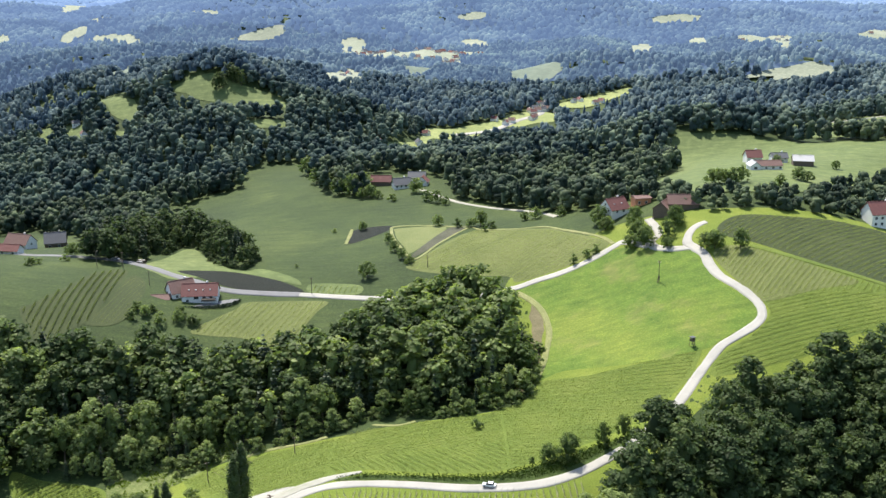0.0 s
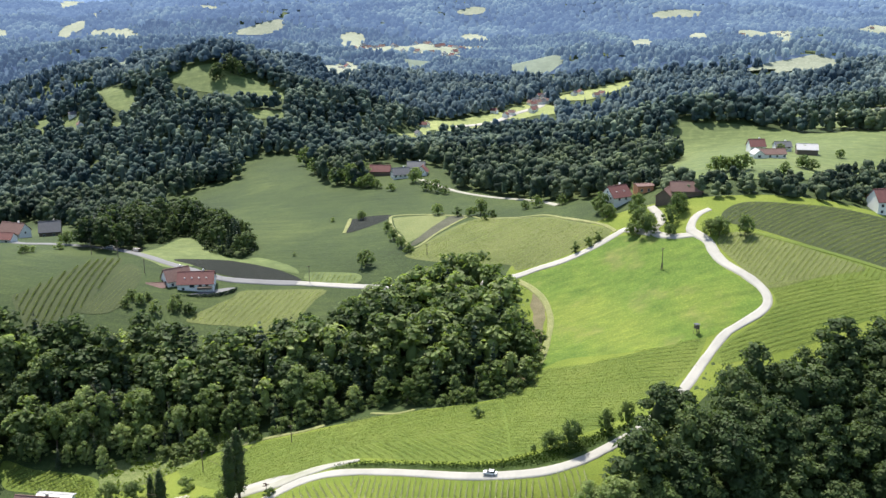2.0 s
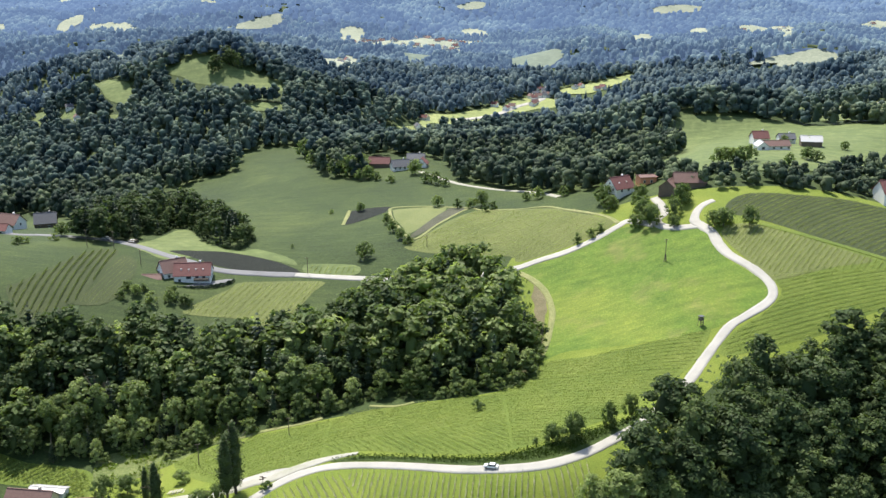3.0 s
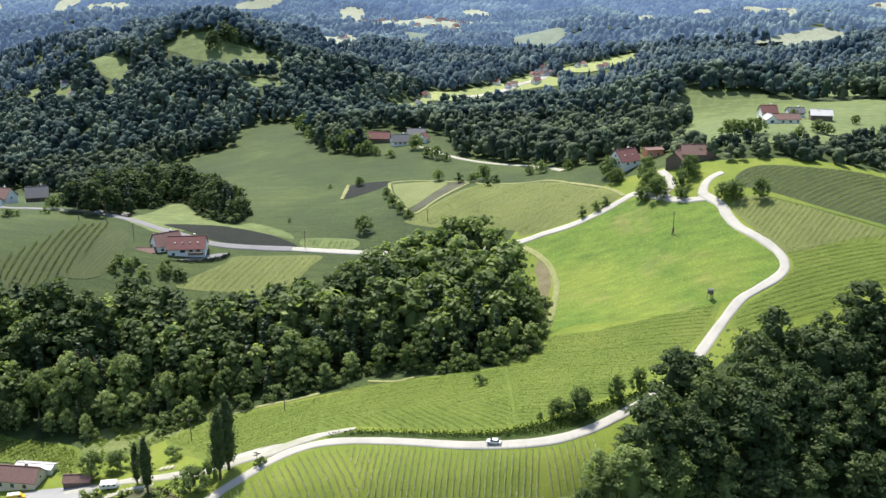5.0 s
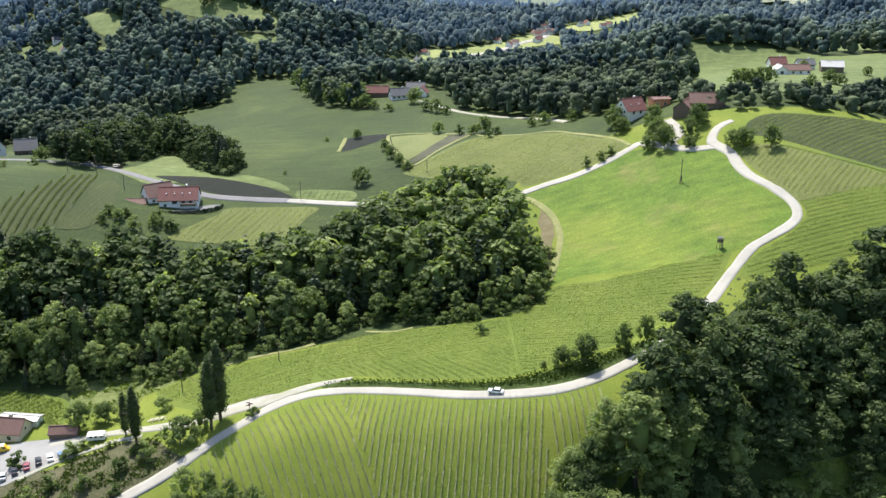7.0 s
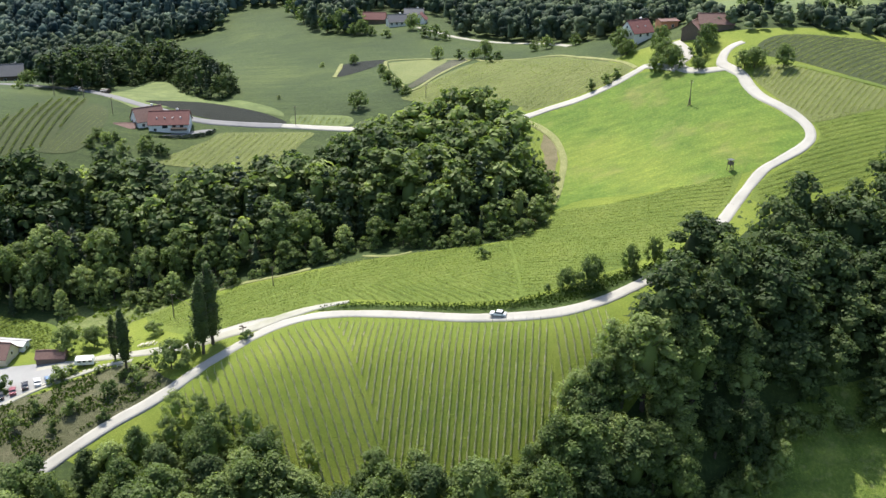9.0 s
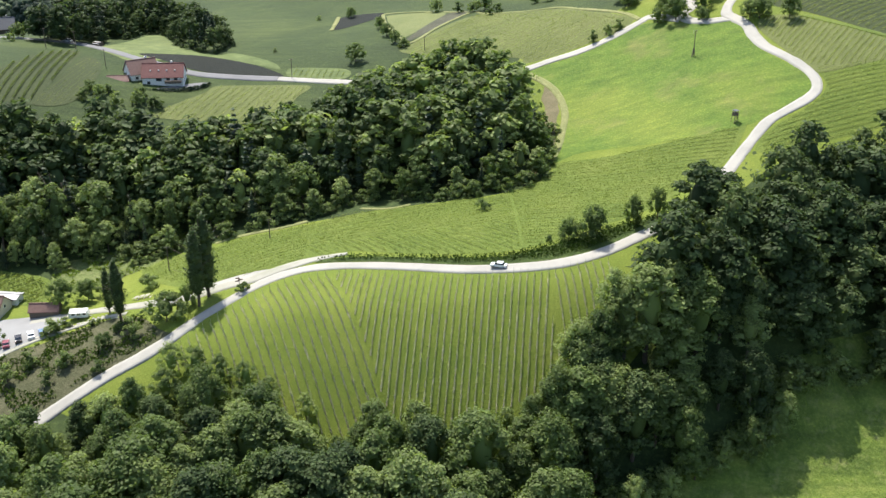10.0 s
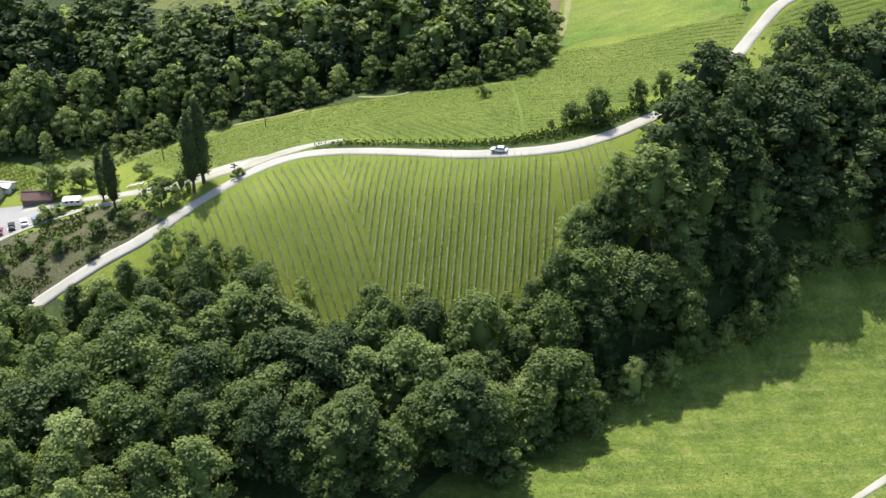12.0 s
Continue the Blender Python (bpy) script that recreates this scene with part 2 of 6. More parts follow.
M_METAL_ROOF = plain("pale_metal_sheet", (0.36, 0.36, 0.36), 0.55, 0.1, 0.6, 0.1)
M_FRAME = plain("white_frame", (0.7, 0.7, 0.68), 0.5, 0.05, 2.0, relief=0)
M_PANE = glass_pane("window_glass")
M_TERRACOTTA = plain("terracotta_plaster", (0.62, 0.27, 0.14), 0.8, 0.1, 0.6)
M_CAR_WHITE = plain("white_car_paint", (0.8, 0.8, 0.8), 0.25, 0.02, 1.0, relief=0)
M_CAR_DARK = plain("dark_car_paint", (0.03, 0.03, 0.035), 0.25, 0.05, 1.0, relief=0)
M_CAR_GREY = plain("silver_car_paint", (0.45, 0.47, 0.5), 0.3, 0.03, 1.0, 0.4, relief=0)
M_CAR_RED = plain("red_car_paint", (0.24, 0.06, 0.08), 0.3, 0.03, 1.0, relief=0)
M_CAR_BLUE = plain("blue_car_paint", (0.12, 0.2, 0.33), 0.3, 0.03, 1.0, relief=0)
M_RUBBER = plain("tyre_rubber", (0.02, 0.02, 0.02), 0.9, 0.1, 3.0, relief=0)
M_DRY = grass("dry_track_grass", (0.13, 0.16, 0.055), (0.2, 0.215, 0.08), (0.29, 0.28, 0.13), 0.2, 2.0)
M_STONE = plain("pale_stone", (0.4, 0.38, 0.33), 0.9, 0.25, 2.0, relief=0.5)
# soil paled so that the vine rows read as light lines
M_PALED_ROW_SOIL = grass("paled_row_soil", (0.15, 0.145, 0.075), (0.27, 0.255, 0.155), (0.4, 0.37, 0.26), 0.4, 2.5)
# ---- ground heights on a lattice that widens with distance ----
NEAR_HEIGHTS = [
    [4, 8, 13, 19, 26, 30, 27, 21, 16, 10, 4],
    [5, 6, 7, 6, 4, 0, 1, 5, 7, 5, 2],
    [1, 5, 5, 3, 9, 11, 7, 8, 9, 5, 3],
    [-8, 5, 13, 8, -3, -8, -2, -5, 5, 11, 17],
    [-10, 1, 23, 33, 49, 46, 64, 40, 15, 24, 40],
    [28, 24, 20, 12, 35, 39, 42, 55, 63, 72, 68],
]
MID_HEIGHTS = [
    [70, 73, 63, 43, 38, 42, 51, 87, 87, 77, 65],
    [69, 69, 67, 60, 56, 64, 81, 105, 90, 67, 54],
    [38, 39, 45, 51, 56, 63, 69, 91, 93, 81, 68],
    [7, 17, 26, 40, 67, 72, 58, 70, 85, 92, 93],
    [-16, 22, 62, 78, 49, 33, 29, 37, 64, 88, 106],
]
FAR_HEIGHTS = [
    [-16, 24, 72, 113, 94, 67, 66, 61, 63, 78, 98],
    [32, 52, 68, 74, 70, 51, 64, 78, 83, 85, 90],
    [103, 91, 68, 32, 27, 35, 41, 58, 73, 80, 84],
    [165, 119, 65, 15, 26, 68, 54, 26, 19, 43, 71],
    [203, 150, 109, 93, 102, 94, 46, 10, 9, 34, 60],
]
KNOTS = np.log(np.array([60, 150, 200, 235, 270, 330, 400, 470, 560, 680, 840, 1060, 1400, 2000, 3000, 4700]) + 100.0)
COLUMNS, SPREAD = 11, 0.56
# hills: x, y, height, half-width, half-depth, turn
HILLS = [
    (-80, 860, 20, 75, 38, -12),
    (168, 725, 30, 110, 42, 8),
    (-174, 790, 18, 90, 40, 35),
    (-203, 940, 22, 75, 60, 0),
    (-410, 1300, 34, 230, 70, 8),
    (403, 1200, 24, 130, 60, 10),
    (-138, 1350, 26, 130, 60, -8),
    (196, 1250, 26, 120, 60, 0),
    (-190, 915, 14, 70, 40, -10),
    (-300, 900, 12, 50, 40, 0),
    (-560, 2150, 46, 300, 150, -8),
    (-330, 2050, 34, 180, 90, 6),
    (-60, 2350, 60, 330, 190, 4),
    (330, 2500, 48, 360, 130, -6),
    (940, 2700, 40, 560, 160, 6),
    (560, 1720, 26, 150, 90, 0),
    (820, 1800, 24, 160, 100, 0),
    (-350, 3000, 80, 560, 300, 0),
    (500, 3500, 40, 900, 160, 3),
    (-419, 1020, 20, 130, 60, 15),
    (405, 1000, 16, 120, 50, 5),
]
# ---- plan: lines and outlines on the ground, in metres ----
ROADS = {}
FIELDS = {}
CLEARINGS = {}
WOODS = {}
SPOTS = {}
ROADS['near_road'] = [(-112, 236), (-102, 245), (-93.1, 252.8), (-84.6, 259.1), (-78.1, 262.6), (-70.3, 267.6), (-63.9, 273.1), (-55.8, 278.8), (-51.4, 282), (-44.4, 285.4), (-35.3, 287.2), (-22.8, 286.3), (-7.3, 283.6), (9.3, 279.1), (24, 276.3), (34.4, 276.8), (43.8, 280.9), (52.5, 287.7), (60.1, 294.8), (64.8, 299.9)]
ROADS['branch_track'] = [(-27, 293.9), (-35.8, 292.3), (-45, 289.5), (-52.5, 286.8), (-60.5, 287), (-71.5, 286.1), (-85.2, 288.9), (-97, 290.3), (-107.8, 288.7), (-115.6, 287.8)]
ROADS['hill_road'] = [(90.8, 332.6), (96.5, 339.8), (103.5, 347.7), (109.6, 351.2), (118.4, 356.2), (122.7, 361.2), (123.2, 368.3), (119.8, 377.9), (113.8, 389.5), (111.9, 398.7), (111.4, 407.9), (108.8, 415), (107.2, 420.9), (110.4, 428.7), (114.5, 432.7), (118.6, 434.2)]
ROADS['yard_lane'] = [(108.3, 415.2), (100.4, 418.8), (94.3, 424.8), (93.4, 430.8), (97.6, 434.2), (97.7, 442.6), (96.4, 453.4)]
ROADS['ridge_road'] = [(92.3, 427.4), (83, 438.7), (77.8, 437.9), (68.4, 434.6), (55.4, 432), (42.6, 431.4), (31, 429.7), (9.2, 430.9), (-16.8, 435.9), (-38.1, 440.9), (-54.3, 444.4), (-67.9, 446.7), (-84.1, 447.4), (-103, 448.8), (-117.8, 455.1), (-131.5, 461.5), (-141.3, 467.5), (-156.3, 476.1), (-171.9, 480.9), (-195.2, 482.7), (-208.8, 481.3), (-228.7, 493.9)]
ROADS['farm_track'] = [(-13.7, 613.1), (-4.7, 598.3), (8.9, 577.2), (24.9, 559.2), (42.9, 538.5), (53.4, 518.7), (59.1, 501.8)]
ROADS['field_path'] = [(78.3, 440.9), (73.5, 452.7), (60, 472.8), (50.4, 487.9), (33.9, 496.5), (19.7, 506.4), (13.9, 513.4), (-1.2, 494.1), (-13.8, 475.5), (-20.9, 491.7), (-25.8, 509.3), (-28.1, 525.7), (-26.2, 533.8), (-7.4, 528.6), (13.9, 514.5)]
ROADS['short_path'] = [(-51.7, 509.7), (-50.8, 526.8), (-50.7, 536.5)]
ROADS['wood_path'] = [(-71.1, 325.8), (-63.1, 326.6), (-50.3, 325.2), (-42, 326.8)]
ROADS['wood_path_two'] = [(-26.1, 332.4), (-17, 329.9), (-10.4, 332)]
ROADS['bank_path'] = [(-118.7, 271.1), (-111.2, 276.1), (-101.9, 281), (-93.6, 284.6), (-87.3, 285)]
ROADS['meadow_track'] = [(33.3, 425.7), (39.3, 416.6), (43.3, 405.6), (44.3, 391.3), (41.5, 376.1), (37.6, 361.7), (32.3, 350.4)]
ROADS['crest_track'] = [(131.4, 407.7), (143.2, 399.4), (154.8, 391.9), (168, 383.6), (180.6, 375.1)]
ROADS['far_lane'] = [(236.3, 710.4), (314.1, 864.1), (336.6, 847.2), (365.3, 818.6)]
ROADS['valley_road'] = [(130.5, 1142.5), (105.8, 1041.2), (98.6, 1007.4), (73.6, 978.5), (46.6, 938.8), (8.8, 911.6)]
ROADS['meadow_path'] = [(77.5, 188.3), (83.5, 192.4), (89.3, 196.4), (98.0, 202.6)]
FIELDS['rough_edge'] = [(-119.2, 313.8), (-119.3, 323.7), (-109.8, 328.9), (-92.6, 335.4), (-75.4, 340.7), (-72.2, 330.0), (-84.2, 324.3), (-94.8, 315.4), (-103.8, 309.3), (-111.2, 305.1), (-115.0, 304.6)]
FIELDS['bright_meadow'] = [(32.6, 426.9), (55.2, 430.2), (78.6, 435.1), (91.8, 424.6), (107.1, 414), (109.7, 406.5), (111.4, 389.3), (121, 369.8), (120.7, 360.9), (116.4, 357), (103.2, 350.4), (96.3, 348), (73.7, 350), (47.2, 358.8), (35.5, 355.5), (40.8, 378.7), (45.1, 398.9), (40, 415.9)]
FIELDS['vineyard_slope'] = [(99.7, 353.8), (95.6, 347.9), (76.3, 349.3), (54.8, 351.1), (37.7, 354.5), (35, 346.2), (26.1, 338.4), (14.9, 332.5), (2.5, 332), (-8.2, 330.4), (-25.8, 328.6), (-42.1, 323.2), (-62.5, 323.5), (-70.3, 321.9), (-85.8, 322.9), (-91.9, 315.4), (-73.4, 294.1), (-52.9, 289), (-36, 293.9), (-27.1, 295.4), (-13.7, 292.1), (1.9, 288.5), (17.2, 285.3), (29.5, 287.3), (42.6, 293.4), (55.1, 301.7), (69.3, 315.5), (88.7, 333.6)]
FIELDS['vineyard_near'] = [(-65.1, 267.8), (-55.1, 274.8), (-43.8, 281.4), (-28.8, 283.9), (-10.3, 281.9), (9.3, 277.1), (28.2, 274.1), (40.3, 276.9), (44.4, 276.3), (42.6, 265.8), (32.7, 257.6), (18.5, 255), (12.8, 250.5), (1.6, 250.3), (-15.2, 249.2), (-26.3, 249), (-37.6, 250.7), (-47.9, 255.3), (-57.2, 260.8)]
FIELDS['vineyard_right'] = [(114.3, 404.2), (120, 382.9), (125.4, 368.5), (125.2, 360.1), (117.2, 352), (104.9, 344.8), (97.7, 337.9), (97.8, 332.3), (115.6, 334.8), (133, 338.4), (149.7, 345.2), (172.8, 356.2), (180, 373.7), (154.2, 390.1), (133.4, 406.5), (119.1, 411)]
FIELDS['vineyard_crest'] = [(131.7, 436.1), (157.5, 436.7), (184.7, 439.8), (204.8, 431.3), (181.9, 378.3), (155.3, 393.3), (134.3, 409.6), (120.7, 422.5)]
FIELDS['vineyard_mid'] = [(33.8, 434.1), (55.8, 435.6), (68.8, 437.4), (76.6, 441.7), (73.2, 450.4), (59.7, 470.4), (50.1, 485), (16.7, 505.9), (-12.4, 474.2), (-17.2, 465.1), (4.2, 451.8), (30.3, 440.3)]
FIELDS['striped_field'] = [(-24.5, 529.8), (1.9, 520.9), (-15.8, 484.7), (-20.2, 495.8), (-24.6, 510.8), (-26.1, 523.9)]
FIELDS['ploughed_strip'] = [(-15.1, 482.9), (-12.8, 479.6), (11.5, 513.5), (3.7, 518.8)]
FIELDS['ploughed_field'] = [(-49.9, 510.2), (-49, 534.9), (-29.6, 537.2), (-30.9, 526.7)]
FIELDS['dark_field'] = [(-130.3, 467.7), (-107.5, 470.9), (-83.9, 463.2), (-68.1, 452.2), (-68.2, 448.3), (-89.7, 449.3), (-105.3, 453.4), (-117.7, 460.8)]
FIELDS['vineyard_left'] = [(-168.8, 386.0), (-182.1, 404.1), (-178.1, 410.8), (-171.4, 428.8), (-164.1, 455.0), (-152.7, 460.9), (-150.7, 429.2), (-154.0, 404.6), (-159.4, 395.2), (-163.4, 388.3)]
FIELDS['vineyard_house'] = [(-111.2, 410.4), (-103.4, 421.6), (-94.9, 431.8), (-89.0, 438.8), (-55.1, 440.2), (-57.7, 430.9), (-62.1, 418.7), (-67.1, 405.2), (-77.9, 401.7), (-88.2, 408.9), (-101.9, 409.1)]
FIELDS['vineyard_strip'] = [(-63.3, 457.3), (-40.4, 453.4), (-40.5, 444.3), (-62.1, 447)]
FIELDS['vineyard_low_left'] = [(-155.8, 323.3), (-143.2, 319.3), (-132.0, 318.1), (-120.2, 314.7), (-115.9, 305.2), (-116.5, 296.4), (-121.9, 298.8), (-138.4, 306.8), (-150.6, 310.6)]
FIELDS['car_park'] = [(-132.1, 288.4), (-116.8, 290.9), (-107.7, 290.7), (-104.9, 285), (-107.5, 278), (-114.1, 275.5), (-124.4, 269.8)]
FIELDS['bottom_meadow'] = [(121.8, 268.7), (83.7, 259), (77.8, 248.2), (58.4, 239.4), (37.1, 229.6), (16.6, 217.3), (3.7, 203.6), (-1.1, 184.8), (87.5, 183.2)]
FIELDS['scrub_slope'] = [(-126.9, 268.5), (-110.3, 273.7), (-101.1, 278.7), (-92.9, 282.4), (-84.8, 282), (-72.3, 269.7), (-69.4, 268.9), (-79.5, 262), (-93.3, 253.6), (-116.5, 242.5)]
FIELDS['road_bank'] = [(-35.6, 290.2), (-26.3, 291.6), (-7.4, 288.5), (17, 283), (30.8, 285.1), (42.1, 289.8), (54.1, 296.3), (62.3, 301.8), (62.8, 298.7), (52.9, 289.9), (42.5, 281.9), (33.1, 278.4), (22.7, 278.3), (9.4, 280.8), (-7.3, 285.6), (-22.9, 288.5)]
FIELDS['bare_edge'] = [(39.5, 414.4), (42.3, 411.0), (42.6, 399.5), (40.5, 382.6), (37.3, 366.9), (32.9, 353.9), (28.9, 346.2), (25.6, 346.3), (30.6, 359.5), (34.3, 374.8), (37.1, 393.9), (37.6, 407.7)]
FIELDS['vineyard_right_up'] = [(114.6, 403.3), (119.8, 382.1), (125.1, 368.9), (148.8, 374.2), (166.4, 379.2), (154.1, 389.6), (133.3, 406.1), (119.4, 410.4)]
FIELDS['knoll_meadow'] = [(-149.0, 471.8), (-142.4, 487.7), (-136.9, 510.3), (-129.1, 506.1), (-118.1, 486.7), (-107.8, 476.4), (-97.8, 472.1), (-90.7, 475.8), (-73.3, 464.9), (-68.5, 455.9), (-80.5, 461.5), (-96.2, 463.8), (-113.9, 463.0), (-122.9, 458.6), (-130.1, 455.6), (-138.6, 460.9)]
FIELDS['junction'] = [(-70.4, 290.8), (-65, 290.9), (-53.9, 291.5), (-47.7, 290.3), (-43.6, 287.8), (-48.5, 285.1), (-54.2, 284.7), (-58.6, 286.1), (-63.8, 286.8)]
FIELDS['vineyard_shade'] = [(-149.1, 454.4), (-142.2, 451.0), (-138.1, 438.8), (-137.9, 425.2), (-137.8, 417.0), (-143.4, 405.8), (-155.1, 402.8), (-151.1, 416.3), (-149.9, 434.0)]
CLEARINGS['ridge'] = [(-183.1, 350.7), (-222.5, 444.6), (-194.9, 489.5), (-157.4, 479.6), (-146.7, 513.8), (-181.1, 641.1), (-156.4, 666.9), (-139.6, 670.8), (-142.4, 718.6), (-107.6, 737.4), (-77.5, 624.9), (-46.1, 592.9), (-22.2, 601.8), (-4.8, 605.6), (18.8, 571.8), (53.4, 518.7), (79.2, 491.1), (81.1, 459), (92.2, 454.4), (107.6, 441.4), (118.4, 438.7), (133.6, 443.1), (158.9, 441.1), (187.5, 446.9), (238.8, 475.7), (166, 314)]
CLEARINGS['farmyard'] = [(-51.1, 629.7), (-50.5, 661.5), (-31.4, 669.9), (-4.7, 657.5), (6.0, 617.8), (7.1, 568.6), (-13.7, 557.9), (-43.1, 567.2)]
CLEARINGS['meadow_far_farm'] = [(99, 506.3), (143.8, 597.7), (158.1, 694.1), (183.2, 699.8), (224.9, 692.5), (255.1, 667.1), (306.4, 654.5), (247.1, 541.3), (203.1, 500.4), (174.7, 477.3), (144.9, 468.7), (120.9, 478.3), (104.1, 529.4)]
CLEARINGS['right_lane_field'] = [(293.7, 883.8), (376.5, 810.1), (329.4, 706), (247.1, 700)]
CLEARINGS['left_houses'] = [(-222.5, 444.6), (-309.6, 623.2), (-268.5, 631.5), (-237.1, 607.9), (-195.4, 540.2), (-154.8, 480.4), (-190, 476.5)]
CLEARINGS['hill_farm'] = [(72.7, 465.7), (79.7, 490.4), (90.2, 488.8), (102.8, 468.3), (119.4, 448), (121.5, 433.6), (106.7, 437)]
CLEARINGS['hill_field'] = [(-243.5, 893.5), (-224.6, 901.5), (-207.1, 904.1), (-196.1, 899.0), (-182.4, 892.0), (-156.6, 885.9), (-135.2, 875.5), (-131.4, 855.3), (-146.4, 851.6), (-166.8, 857.0), (-188.2, 867.4), (-214.4, 875.2), (-226.3, 884.2)]
CLEARINGS['left_field'] = [(-367.6, 1005.4), (-342.6, 989.6), (-295.2, 903.4), (-273.5, 886.9), (-261.6, 853.8), (-272.2, 856.7), (-288.3, 870.1), (-297.8, 885.7)]
CLEARINGS['left_field_two'] = [(-377.4, 927.6), (-353.6, 901.0), (-336.9, 859.0), (-361.4, 879.0)]
CLEARINGS['left_field_three'] = [(-336.1, 882.3), (-312.8, 866.7), (-304.9, 844.9), (-325.4, 855.2)]
CLEARINGS['left_field_four'] = [(-279.9, 840.4), (-267.3, 837.3), (-261.0, 818.5), (-274.0, 823.7)]
CLEARINGS['left_strip'] = [(-347.2, 1050.9), (-381.0, 1217.3), (-367.0, 1216.5), (-321.9, 1056.0), (-331.6, 1029.6)]
CLEARINGS['hill_foot'] = [(-160.3, 797.3), (-145.1, 814.5), (-129.5, 817.8), (-126.7, 807.5), (-145.8, 791.2)]
CLEARINGS['valley_floor'] = [(-62.1, 814.8), (-43.5, 813.4), (-22.4, 809.4), (-10.0, 823.9), (-12.5, 835.5), (-4.1, 873.7), (28.5, 905.9), (36.5, 927.1), (65.8, 961.3), (72.5, 987.6), (54.1, 979.6), (25.5, 952.2), (3.7, 932.3), (-17.4, 922.3), (-18.5, 846.0), (-29.9, 826.4)]
CLEARINGS['hamlet'] = [(63.7, 999.5), (81.9, 1014.6), (96.4, 1028.6), (102.1, 1058.8), (111.2, 1058.9), (106.8, 1015.3), (117.5, 1007.9), (110.9, 977.7), (92.5, 971.4), (71.9, 954.7), (58.7, 961.8)]
CLEARINGS['valley_field'] = [(120.4, 1049.7), (144.6, 1076.4), (172.7, 1101.0), (209.7, 1135.0), (209.5, 1112.2), (184.9, 1080.5), (165.2, 1050.8), (148.1, 1034.8), (127.6, 1035.5)]
CLEARINGS['dark_far_field'] = [(84.6, 1338.1), (110.8, 1338.1), (141.1, 1242.5), (150.9, 1218.9), (136.6, 1199.6), (126.2, 1183.0), (105.1, 1184.9), (83.7, 1214.0)]
CLEARINGS['far_green'] = [(-51.4, 1296.2), (-38.7, 1447.7), (-8.6, 1447.7), (-10.8, 1316.1), (-34.4, 1282.4)]
CLEARINGS['far_pale'] = [(-2.3, 1604.7), (16.1, 1645.0), (32.6, 1640.6), (26.3, 1588.2), (2.2, 1575.3)]
CLEARINGS['village_land'] = [(-180.1, 1814.7), (-149.9, 1882.9), (-58.7, 1682.2), (18.9, 1928.2), (80.1, 1894.6), (80.5, 1807.1), (16.1, 1645.0), (-38.8, 1631.0), (-110.3, 1605.5), (-136.9, 1715.9)]
CLEARINGS['far_yard'] = [(-134.0, 1130.9), (-131.4, 1280.7), (-102.5, 1278.1), (-87.0, 1121.6), (-104.6, 1074.0), (-123.3, 1079.4)]
CLEARINGS['far_a'] = [(-195.8, 1945.9), (-184.7, 1981.8), (-156.9, 1979.0), (-141.1, 1939.2), (-149.9, 1882.9), (-176.0, 1847.5)]
CLEARINGS['far_b'] = [(34.1, 2063.0), (54.0, 2120.2), (79.0, 2094.2), (99.7, 1993.8), (74.5, 1974.6), (44.3, 2004.4)]
CLEARINGS['right_far_field'] = [(336.5, 1132.3), (366.4, 1148.0), (401.6, 1158.0), (435.5, 1171.7), (449.6, 1157.3), (442.5, 1128.0), (417.3, 1126.8), (392.1, 1127.2), (364.4, 1119.2), (374.9, 1133.2)]
CLEARINGS['right_far_two'] = [(567.1, 1971.9), (673.3, 2169.1), (749.6, 2271.6), (773.3, 2240.2), (585.7, 1687.3), (562.8, 1678.7), (613.5, 1953.4)]
CLEARINGS['right_far_three'] = [(852.7, 2138.4), (914.6, 2184.1), (1062.7, 2432.7), (961.8, 2136.6), (863.0, 1922.9), (804.0, 1922.9), (765.3, 1922.9)]
CLEARINGS['far_c'] = [(375.4, 2027.5), (412.8, 2068.3), (430.8, 2015.2), (368.5, 1792.3), (334.9, 1794.8)]
CLEARINGS['far_d'] = [(484.6, 2020.9), (523.9, 2109.9), (531.3, 2060.7), (508.6, 1948.0), (482.2, 1936.9)]
CLEARINGS['far_e'] = [(-404.7, 1925.3), (-373.9, 1963.8), (-320.1, 2008.5), (-305.9, 1991.9), (-327.4, 1957.1), (-368.9, 1933.3)]
CLEARINGS['far_f'] = [(-664.8, 2705.9), (-626.4, 2763.6), (-587.4, 2734.8), (-554.5, 2435.3), (-584.0, 2435.3)]
CLEARINGS['far_g'] = [(-1344.3, 3591.3), (-1335.1, 3712.4), (-1322.9, 3903.5), (-1117.5, 3158.6), (-1087.1, 3037.5), (-1061.9, 2872.1)]
CLEARINGS['far_h'] = [(-712.2, 2037.3), (-698.7, 2068.0), (-656.4, 2044.2), (-576.3, 1942.7), (-602.6, 1928.0), (-671.1, 1998.4)]
CLEARINGS['far_i'] = [(-769.4, 2034.4), (-772.9, 2099.4), (-754.5, 2150.3), (-729.5, 2099.2), (-739.8, 2058.6), (-751.8, 2029.1)]
CLEARINGS['far_j'] = [(-934.0, 2090.4), (-919.9, 2127.7), (-889.4, 2101.1), (-878.5, 2045.3), (-909.0, 2043.9)]
CLEARINGS['far_k'] = [(-934.4, 2693.3), (-906.2, 2718.0), (-870.9, 2701.0), (-865.0, 2671.0), (-909.4, 2657.2)]
CLEARINGS['far_l'] = [(483.8, 2373.1), (560.6, 2423.3), (660.0, 2547.0), (598.0, 2407.5), (505.0, 2346.7)]
CLEARINGS['far_m'] = [(34.6, 2244.1), (72.9, 2275.6), (108.0, 2273.0), (84.3, 2241.5), (49.2, 2229.5)]
